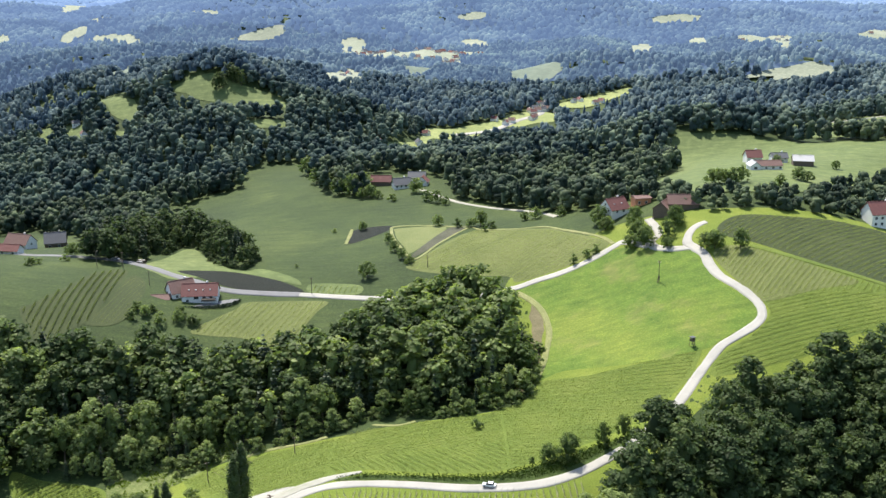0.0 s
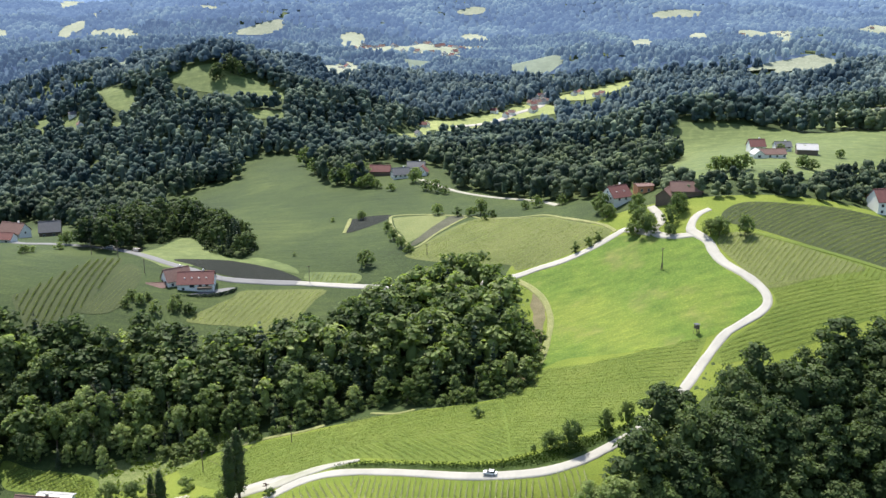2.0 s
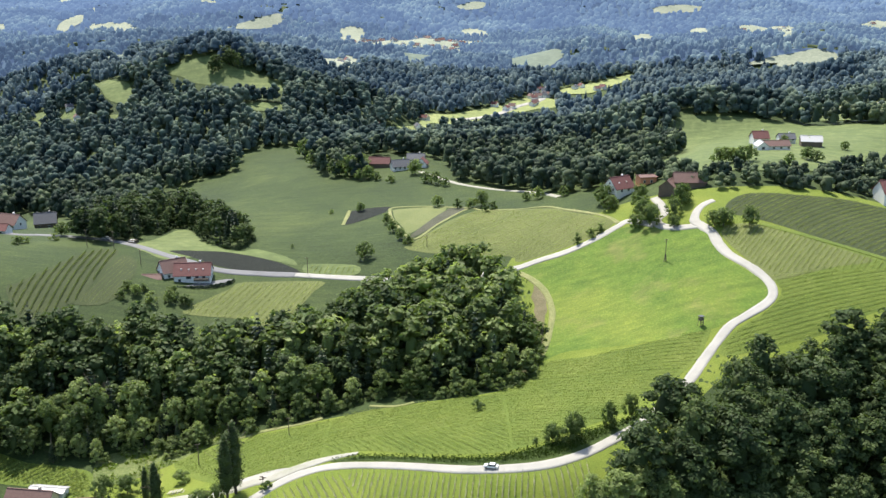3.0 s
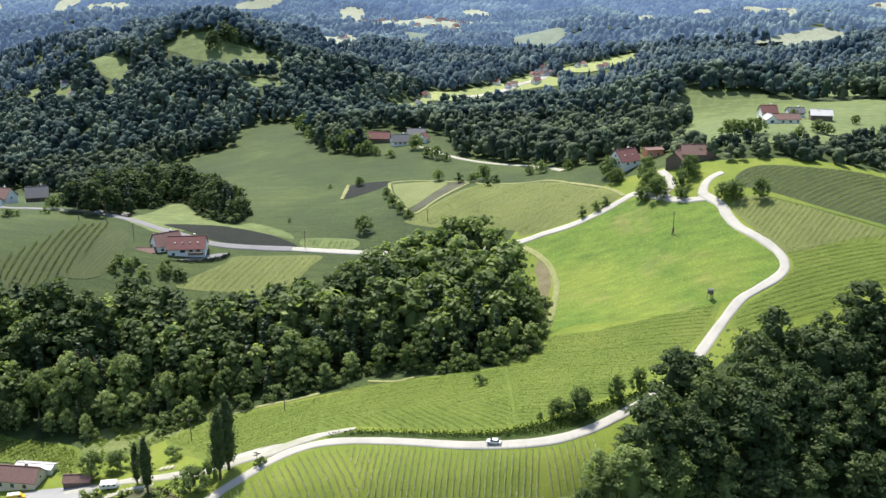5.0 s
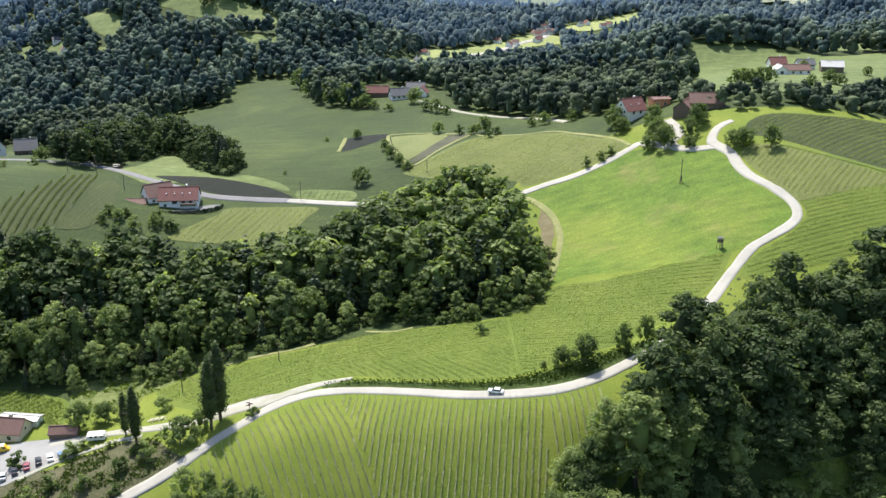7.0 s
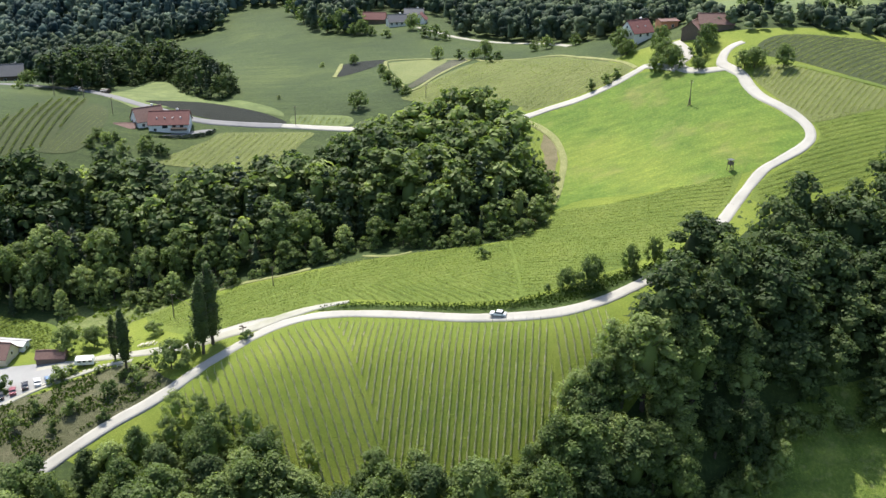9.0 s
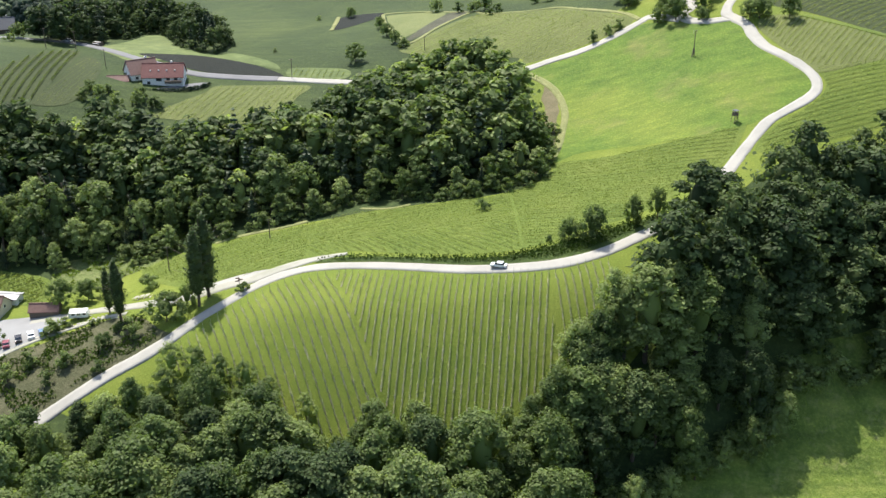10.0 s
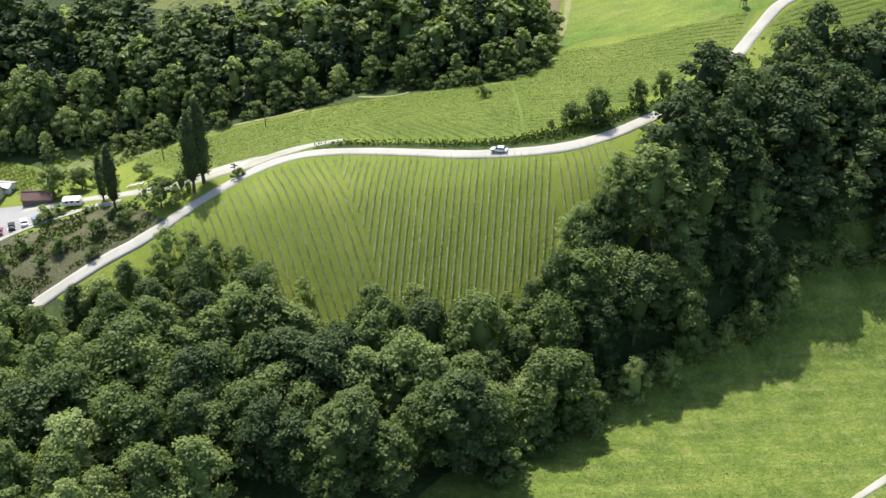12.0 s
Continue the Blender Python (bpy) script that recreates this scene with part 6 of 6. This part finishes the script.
house("house", fx + 1, fy + 6, -3, 11.0, 7.0, 4.4, 3.0, M_WHITE, M_DARK_ROOF, "white farmhouse with a dark grey roof", ((-4, 2.8, 1.1, 1.1), (-1, 2.8, 1.1, 1.1), (2, 2.8, 1.1, 1.1)), ())
house("house", fx + 5, fy + 0.5, 80, 7.0, 6.5, 2.6, 3.2, M_WHITE, M_RED_ROOF, "small white house with a red roof", (), ((0, 2.4, 0.9, 1.0),), chimney=False)

# the far farm
fx, fy = at("rf_a")
house("house", fx, fy + 4, 3, 9.0, 7.5, 3.8, 3.4, M_WHITE, M_RED_ROOF, "white farmhouse with a red roof", ((-3, 1.0, 1.1, 1.2), (0, 1.0, 1.1, 1.2), (3, 1.0, 1.1, 1.2)), ())
fx, fy = at("rf_b")
house("house", fx + 4, fy + 5, 5, 14.0, 6.5, 2.8, 2.2, M_WHITE, M_OLD_ROOF, "long white farm building with a pale pinkish roof", ((-6, 1.0, 1.2, 1.1), (-2, 1.0, 1.2, 1.1), (2, 1.0, 1.2, 1.1), (6, 1.0, 1.2, 1.1)), (), chimney=False)
house("house", fx - 4, fy + 4, 92, 7.5, 5.5, 2.8, 2.0, M_WHITE, M_METAL_ROOF, "white farm wing with a pale metal roof", (), ((0, 1.0, 1.6, 1.4),), chimney=False)
fx, fy = at("rf_c")
house("house", fx, fy + 5, 0, 9.0, 6.5, 3.6, 2.2, M_WHITE, M_DARK_ROOF, "white house with a slate-grey roof", ((-3, 2.6, 1.2, 1.1), (0, 2.6, 1.2, 1.1), (3, 2.6, 1.2, 1.1)), ())
fx, fy = at("rf_d")
house("barn", fx, fy + 5, -12, 11.0, 8.5, 3.6, 2.4, M_WOOD, M_METAL_ROOF, "dark timber barn with a pale metal roof", chimney=False, category="barn")

# the big house at the crest's end and the houses on the shaded road
fx, fy = at("redge")
house("house", fx + 2, fy + 5, 8, 13.0, 10.0, 6.4, 4.6, M_WHITE, M_RED_ROOF, "large white house with a red tiled roof on the crest", tuple((k, zz, 1.2, 1.3) for k in (-4.5, -1.5, 1.5, 4.5) for zz in (1.0, 3.8)), ())
fx, fy = at("lh_a")
house("house", fx, fy + 4, -18, 14.0, 9.0, 4.2, 4.2, M_WHITE, M_OLD_ROOF, "white house with a brownish red roof beside the road", ((-4, 1.2, 1.2, 1.2), (0, 1.2, 1.2, 1.2), (4, 1.2, 1.2, 1.2)), ((0, 3.0, 1.1, 1.1),))
fx, fy = at("lh_b")
house("house", fx, fy + 3, -10, 11.0, 6.0, 2.4, 2.4, M_WHITE, M_RED_ROOF, "low white house with a bright red roof", ((-3, 0.6, 1.1, 1.1), (3, 0.6, 1.1, 1.1)), (), chimney=False)
fx, fy = at("lh_c")
house("house", fx, fy + 4, 16, 11.0, 9.0, 3.6, 4.6, M_WOOD, M_DARK_ROOF, "dark timber house with a slate-blue roof", ((-3, 1.0, 1.1, 1.1), (2, 1.0, 1.1, 1.1)), ())

# the buildings by the car park
fx, fy = at("lot_house", -7.5, 2.0)
house("house", fx, fy, -8, 15.0, 7.0, 3.0, 3.0, M_CREAM, M_OLD_ROOF, "cream tavern with a dark brown roof beside the car park", ((-4, 0.6, 1.3, 1.4), (0, 0.6, 1.3, 1.4), (4, 0.6, 1.3, 1.4)), ((0, 2.6, 0.9, 0.9),))
house("house", fx + 3.5, fy + 5.6, -8, 12.0, 3.6, 2.3, 0.5, M_WHITE, M_METAL_ROOF, "low white wing with a pale flat roof", (), (), chimney=False)
fx, fy = at("shed", 0.0, 2.0)
house("shed", fx, fy, 4, 8.0, 3.6, 1.9, 1.5, M_WOOD, M_OLD_ROOF, "small timber shed with a reddish tiled roof", chimney=False, category="shed", over=0.4)

# the small far houses in the valley
rng = np.random.default_rng(77)
far_spots = []
for key, count in (("valley_floor", 7), ("hamlet", 14), ("village_land", 34), ("far_yard", 3), ("right_far_two", 5), ("right_far_three", 4), ("left_field_three", 2), ("valley_field", 4), ("far_pale", 3)):
    p = np.array(CLEARINGS[key])
    while count:
        q = rng.uniform(p.min(0), p.max(0))
        if inside(CLEARINGS[key], q[0:1], q[1:2])[0]:
            far_spots.append((q[0], q[1], 0.6 if q[1] < 1200 else 0.9))
            count -= 1
proto = {}
for i, (x, y, k) in enumerate(far_spots):
    kind = i % 3
    if kind not in proto:
        proto[kind] = house("village_house", x, y, 20 * i, 11, 8, 4.4, 3.6, M_WHITE, (M_RED_ROOF, M_OLD_ROOF, M_DARK_ROOF)[kind], "small white village house with a %s roof" % ("red", "brown", "grey")[kind], ((-3, 1.2, 1.2, 1.2), (3, 1.2, 1.2, 1.2)), ())
        proto[kind]["group"] = "houses of the valley village"
        proto[kind].matrix_basis = proto[kind].matrix_basis @ Matrix.Scale(k, 4)
    else:
        copy_thing(proto[kind], pose(x, y, gz(x, y) + 0.5, 0, 0, rng.uniform(0, 180)) @ Matrix.Scale(k / proto[kind].scale[0], 4))


# ---- poles, lookout, vehicles ----
def pole(x, y, height, label, arms=1, lean=0.0):
    e = new("utility_pole")
    e.matrix_basis = pose(x, y, gz(x, y), lean, 0, 20)
    tagged(e, label, "utility pole", "utility poles")
    bm = bmesh.new()
    bmesh.ops.create_cone(bm, cap_ends=True, segments=8, radius1=0.17, radius2=0.11, depth=height + 1)
    bmesh.ops.translate(bm, verts=bm.verts, vec=(0, 0, height / 2 - 0.5))
    part("shaft", bm, M_WOOD, e)
    for k in range(arms):
        zz = height - 0.4 - k * 0.7
        arm = box_part("crossarm", (-0.8, -0.06, zz, 0.8, 0.06, zz + 0.12), M_WOOD, e)
        for sx in (-0.7, 0.0, 0.7):
            box_part("insulator", (sx - 0.05, -0.05, zz + 0.12, sx + 0.05, 0.05, zz + 0.34), M_STONE, arm)
    return e


for key, h in (("pole_low", 8.0), ("pole_mid", 6.5), ("pole_house", 8.0), ("pole_house2", 8.0), ("pole_left2", 8.0), ("pole_field", 6.0), ("pole_263", 7.0)):
    pole(*SPOTS[key], h, "weathered wooden utility pole standing in grass")
stump = pole(*SPOTS["pole_meadow"], 9.5, "thick dark wooden pole with a transformer in the meadow", 2)
for sx in (-1, 1):
    strut = box_part("strut", (sx * 0.12 - 0.1, -0.1, -0.4, sx * 0.12 + 0.1, 0.1, 3.0), M_WOOD, stump)
    for vert in strut.data.vertices:
        vert.co.x += sx * 0.5 * (1 - vert.co.z / 3.0)


def lookout(x, y):
    """A hunter's raised hide: four splayed legs, a ladder, a boxed cabin with a roof."""
    e = new("raised_hide")
    e.matrix_basis = pose(x, y, gz(x, y), 0, 0, 25) @ Matrix.Scale(0.85, 4)
    tagged(e, "small dark wooden hunting hide on legs", "hunting hide")
    for sx in (-1, 1):
        for sy in (-1, 1):
            bm = bmesh.new()
            box(bm, -0.08, -0.08, -0.4, 0.08, 0.08, 2.6)
            for v in bm.verts:
                k = 1 - (v.co.z + 0.4) / 3.0
                v.co.x += sx * (0.65 + 0.35 * k)
                v.co.y += sy * (0.65 + 0.35 * k)
            part("leg", bm, M_WOOD, e)
    box_part("cabin", (-0.85, -0.85, 2.4, 0.85, 0.85, 3.6), M_WOOD, e)
    for sx in (-0.7, 0.7):
        box_part("corner_post", (sx - 0.06, -0.86, 3.6, sx + 0.06, -0.74, 4.3), M_WOOD, e)
        box_part("corner_post", (sx - 0.06, 0.74, 3.6, sx + 0.06, 0.86, 4.3), M_WOOD, e)
    box_part("roof", (-1.1, -1.1, 4.3, 1.1, 1.1, 4.45), M_DARK_ROOF, e)
    for sx in (-0.25, 0.25):
        box_part("ladder_rail", (sx - 0.04, -1.1, -0.3, sx + 0.04, -1.0, 2.5), M_WOOD, e)
    for k in range(6):
        box_part("rung", (-0.25, -1.12, 0.2 + k * 0.4, 0.25, -1.02, 0.26 + k * 0.4), M_WOOD, e)


lookout(*SPOTS["tower"])


def car(x, y, turn, paint, label, length=4.4, tall=1.45, estate=False):
    e = new("car")
    e.matrix_basis = pose(x, y, gz(x, y) + 0.22, 0, 0, turn)
    tagged(e, label, "car", "cars")
    L, W2 = length / 2, 0.88
    prof = [(-L, 0.35), (-L, 0.8), (-L * 0.93, 0.95), (-L * 0.5, 0.98), (L * 0.45, 0.95), (L * 0.93, 0.78), (L, 0.62), (L, 0.35)]
    bm = bmesh.new()
    a = [bm.verts.new((px, -W2, pz)) for px, pz in prof]
    b = [bm.verts.new((px, W2, pz)) for px, pz in prof]
    bm.faces.new(a)
    bm.faces.new(b[::-1])
    for i in range(len(prof)):
        j = (i + 1) % len(prof)
        bm.faces.new((a[i], b[i], b[j], a[j]))
    bmesh.ops.recalc_face_normals(bm, faces=bm.faces)
    bmesh.ops.bevel(bm, geom=bm.edges[:], offset=0.06, segments=2, affect="EDGES")
    body = part("body", bm, paint, e)
    rear = -L * (0.92 if estate else 0.72)
    for nm, mat, grow, zt in (("cabin_glass", M_PANE, 0.0, tall - 0.06), ("roof", paint, -0.02, tall)):
        bm = bmesh.new()
        lo, hi = (0.93, zt) if nm == "cabin_glass" else (tall - 0.09, tall)
        f0 = (rear, L * 0.48) if nm == "cabin_glass" else (rear + 0.42, L * 0.18)
        f1 = (rear + 0.4, L * 0.18)
        v = []
        for z, (xa, xb), w in ((lo, f0, W2 - (0.04 if nm == "cabin_glass" else 0.14)), (hi, f1, W2 - 0.16)):
            v += [bm.verts.new(c) for c in ((xa, -w, z), (xb, -w, z), (xb, w, z), (xa, w, z))]
        for f in ((0, 3, 2, 1), (4, 5, 6, 7), (0, 1, 5, 4), (1, 2, 6, 5), (2, 3, 7, 6), (3, 0, 4, 7)):
            bm.faces.new([v[i] for i in f])
        part(nm, bm, mat, body)
    for sx in (-0.62, 0.62):
        for sy in (-1, 1):
            bm = bmesh.new()
            bmesh.ops.create_cone(bm, cap_ends=True, segments=14, radius1=0.32, radius2=0.32, depth=0.22)
            bmesh.ops.rotate(bm, verts=bm.verts, matrix=Matrix.Rotation(radians(90), 3, "X"))
            bmesh.ops.translate(bm, verts=bm.verts, vec=(sx * L, sy * (W2 - 0.09), 0.32))
            wheel = part("wheel", bm, M_RUBBER, e)
            bm = bmesh.new()
            bmesh.ops.create_cone(bm, cap_ends=True, segments=10, radius1=0.19, radius2=0.19, depth=0.24)
            bmesh.ops.rotate(bm, verts=bm.verts, matrix=Matrix.Rotation(radians(90), 3, "X"))
            bmesh.ops.translate(bm, verts=bm.verts, vec=(sx * L, sy * (W2 - 0.085), 0.32))
            part("rim", bm, M_CAR_GREY, wheel)
    for sy in (-0.62, 0.62):
        box_part("headlight", (L - 0.1, sy - 0.16, 0.62, L + 0.01, sy + 0.16, 0.74), M_FRAME, body)
        box_part("tail_light", (-L - 0.01, sy - 0.14, 0.68, -L + 0.1, sy + 0.14, 0.84), M_CAR_RED, body)
    return e


cx, cy = SPOTS["car_white"]
car(cx, cy + 0.4, 165, M_CAR_WHITE, "white car driving along the narrow road")
for px, py, turn, paint, label in (
        (-109.2, 279.6, 118, M_CAR_BLUE, "small blue car parked at the car park's edge"),
        (-112.2, 279.2, 116, M_CAR_WHITE, "white car parked at the car park's edge"),
        (-115.3, 278.2, 114, M_CAR_DARK, "black car parked at the car park's edge"),
        (-118.0, 276.4, 112, M_CAR_RED, "dark red car parked at the car park's edge"),
        (-120.8, 275.0, 110, M_CAR_DARK, "black car parked at the car park's edge"),
        (-123.6, 273.4, 108, M_CAR_GREY, "silver car parked at the car park's edge")):
    car(px, py, turn, paint, label)
rl = curve_through(ROADS["ridge_road"], 2.0)
i = int(np.abs(rl[:, 0] + 165).argmin())
car(rl[i][0], rl[i][1], 160, M_CAR_GREY, "silver car on the shaded ridge road")


def caravan(x, y, turn):
    e = new("caravan")
    e.matrix_basis = pose(x, y, gz(x, y) + 0.1, 0, 0, turn)
    tagged(e, "white caravan parked on grass beside the track", "caravan")
    bm = bmesh.new()
    prof = [(-2.6, 0.5), (-2.75, 1.3), (-2.4, 2.5), (2.3, 2.55), (2.75, 1.4), (2.5, 0.5)]
    a, b = [bm.verts.new((px, -1.1, pz)) for px, pz in prof], [bm.verts.new((px, 1.1, pz)) for px, pz in prof]
    bm.faces.new(a)
    bm.faces.new(b[::-1])
    for i in range(6):
        bm.faces.new((a[i], b[i], b[(i + 1) % 6], a[(i + 1) % 6]))
    bmesh.ops.recalc_face_normals(bm, faces=bm.faces)
    bmesh.ops.bevel(bm, geom=bm.edges[:], offset=0.12, segments=2, affect="EDGES")
    body = part("body", bm, M_CAR_WHITE, e)
    for x0 in (-1.8, -0.4, 1.2):
        box_part("window", (x0, -1.13, 1.35, x0 + 0.85, -1.09, 1.95), M_PANE, body)
    box_part("door", (0.55, -1.125, 0.6, 1.1, -1.095, 2.2), M_FRAME, body)
    box_part("awning", (-2.3, -1.9, 2.32, 2.2, -1.0, 2.4), M_FRAME, e)
    for sy in (-1, 1):
        bm = bmesh.new()
        bmesh.ops.create_cone(bm, cap_ends=True, segments=14, radius1=0.33, radius2=0.33, depth=0.2)
        bmesh.ops.rotate(bm, verts=bm.verts, matrix=Matrix.Rotation(radians(90), 3, "X"))
        bmesh.ops.translate(bm, verts=bm.verts, vec=(-0.2, sy * 0.95, 0.33))
        part("wheel", bm, M_RUBBER, e)
    box_part("drawbar", (2.5, -0.06, 0.45, 3.6, 0.06, 0.55), M_CAR_GREY, e)


caravan(*SPOTS["caravan"], 8)


# ---- things by the car park and the fork ----
def garden_table(x, y, turn):
    e = new("garden_table")
    e.matrix_basis = pose(x, y, gz(x, y), 0, 0, turn)
    tagged(e, "white garden table with benches on gravel", "garden table", "garden tables")
    box_part("tabletop", (-0.9, -0.22, 0.7, 0.9, 0.22, 0.76), M_POST, e)
    for sy in (-0.85, 0.85):
        box_part("bench", (-1.0, sy - 0.1, 0.4, 1.0, sy + 0.1, 0.46), M_POST, e)
    for sx in (-0.8, 0.8):
        box_part("leg", (sx - 0.05, -0.9, -0.1, sx + 0.05, -0.8, 0.4), M_POST, e)
        box_part("leg", (sx - 0.05, 0.8, -0.1, sx + 0.05, 0.9, 0.4), M_POST, e)
        box_part("leg", (sx - 0.05, -0.06, -0.1, sx + 0.05, 0.06, 0.7), M_POST, e)


for k, key in enumerate(("table_a", "table_b", "table_c")):
    garden_table(*SPOTS[key], 70 + k * 4)


def signpost(x, y):
    e = new("signpost")
    e.matrix_basis = pose(x, y, gz(x, y), 0, 0, 10)
    tagged(e, "reddish brown wooden signpost in a bed at the fork", "signpost")
    box_part("post", (-0.08, -0.08, -0.3, 0.08, 0.08, 2.4), M_WOOD, e)
    for k, (x0, x1) in enumerate(((-1.0, 0.3), (-0.3, 1.0), (-0.9, 0.2))):
        box_part("board", (x0, -0.14, 1.2 + k * 0.42, x1, -0.09, 1.52 + k * 0.42), M_OLD_ROOF, e)


signpost(*SPOTS["signpost"])


def log_pile(x, y):
    e = new("log_pile")
    e.matrix_basis = pose(x, y, gz(x, y), 0, 0, 160)
    tagged(e, "stacked logs under a pale tarpaulin beside the road", "log pile")
    for row in range(3):
        for k in range(6 - row):
            bm = bmesh.new()
            bmesh.ops.create_cone(bm, cap_ends=True, segments=8, radius1=0.3, radius2=0.27, depth=4.0)
            bmesh.ops.rotate(bm, verts=bm.verts, matrix=Matrix.Rotation(radians(90), 3, "Y"))
            bmesh.ops.translate(bm, verts=bm.verts, vec=(0.1 * (k % 2), (k - (5 - row) / 2) * 0.6, 0.3 + row * 0.52))
            part("log", bm, M_BARK, e)
    bm = bmesh.new()
    bmesh.ops.create_grid(bm, x_segments=8, y_segments=6, size=1.0)
    for v in bm.verts:
        v.co = Vector((v.co.x * 1.7, v.co.y * 1.5, 1.75 - abs(v.co.y) * 0.7 + noise.noise(v.co * 3) * 0.12))
    bmesh.ops.solidify(bm, geom=bm.faces[:], thickness=0.04)
    part("tarpaulin", bm, M_METAL_ROOF, e, "pale grey tarpaulin")


log_pile(*SPOTS["log_pile"])


def van(x, y, turn):
    e = new("van")
    e.matrix_basis = pose(x, y, gz(x, y) + 0.2, 0, 0, turn)
    tagged(e, "yellow delivery van with a white roof at the car park", "van")
    bm = bmesh.new()
    prof = [(-2.5, 0.35), (-2.5, 2.1), (1.3, 2.15), (2.0, 1.25), (2.6, 1.05), (2.65, 0.35)]
    a, b = [bm.verts.new((px, -0.95, pz)) for px, pz in prof], [bm.verts.new((px, 0.95, pz)) for px, pz in prof]
    bm.faces.new(a)
    bm.faces.new(b[::-1])
    for i in range(6):
        bm.faces.new((a[i], b[i], b[(i + 1) % 6], a[(i + 1) % 6]))
    bmesh.ops.recalc_face_normals(bm, faces=bm.faces)
    bmesh.ops.bevel(bm, geom=bm.edges[:], offset=0.08, segments=2, affect="EDGES")
    body = part("body", bm, M_YELLOW, e)
    box_part("roof", (-2.4, -0.85, 2.12, 1.2, 0.85, 2.2), M_CAR_WHITE, body)
    for sy in (-0.96, 0.94):
        box_part("window", (0.7, sy, 1.3, 1.5, sy + 0.02, 1.85), M_PANE, body)
    for sx in (-1.6, 1.7):
        for sy in (-1, 1):
            bm = bmesh.new()
            bmesh.ops.create_cone(bm, cap_ends=True, segments=14, radius1=0.34, radius2=0.34, depth=0.22)
            bmesh.ops.rotate(bm, verts=bm.verts, matrix=Matrix.Rotation(radians(90), 3, "X"))
            bmesh.ops.translate(bm, verts=bm.verts, vec=(sx, sy * 0.86, 0.34))
            part("wheel", bm, M_RUBBER, e)


M_YELLOW = plain("yellow_paint", (0.62, 0.42, 0.03), 0.3, 0.03, 1.0, relief=0)
van(*SPOTS["yellow_van"], 15)
bench = new("bench")
bx2, by2 = SPOTS["bench"]
bench.matrix_basis = pose(bx2, by2, gz(bx2, by2), 0, 0, 12)
tagged(bench, "pale wooden bench on the bank under a poplar", "bench")
box_part("seat", (-0.9, -0.2, 0.42, 0.9, 0.2, 0.48), M_POST, bench)
box_part("backrest", (-0.9, 0.2, 0.55, 0.9, 0.25, 0.9), M_POST, bench)
for sx in (-0.75, 0.75):
    box_part("leg", (sx - 0.05, -0.18, -0.2, sx + 0.05, 0.22, 0.42), M_POST, bench)

# stones edging the caravan's lawn
rng = np.random.default_rng(91)
stone_line = curve_through(ROADS["bank_path"][1:4], 1.3)
stone_data = []
for k in range(3):
    bm = bmesh.new()
    bmesh.ops.create_icosphere(bm, subdivisions=2, radius=0.5)
    for vert in bm.verts:
        vert.co *= 1 + 0.3 * noise.noise(vert.co * 2.2 + Vector((k * 5, 0, 0)))
        vert.co.z *= 0.65
    me = bpy.data.meshes.new("stone")
    bm.to_mesh(me)
    bm.free()
    me.materials.append(M_STONE)
    stone_data.append(me)
for i, (x, y) in enumerate(stone_line):
    o = new("edging_stone", stone_data[i % 3])
    o.matrix_basis = pose(x + rng.normal(0, 0.2), y + 1.4 + rng.normal(0, 0.2), gz(x, y + 1.4) + 0.15, 0, 0, rng.uniform(0, 360)) @ Matrix.Scale(rng.uniform(0.7, 1.3), 4)
    tagged(o, "rough pale stone edging the lawn", "stone", "edging stones")

# long halls of the valley village
for i, (fx, fy, turn) in enumerate(((-60, 1500, 4), (-10, 1480, 8), (30, 1560, -3))):
    house("hall", fx, fy, turn, 46.0, 18.0, 6.0, 1.0, M_WHITE, M_METAL_ROOF, "long white industrial hall in the far valley", tuple((k * 9.0 - 18, 2.0, 4.0, 1.6) for k in range(5)), (), chimney=False)
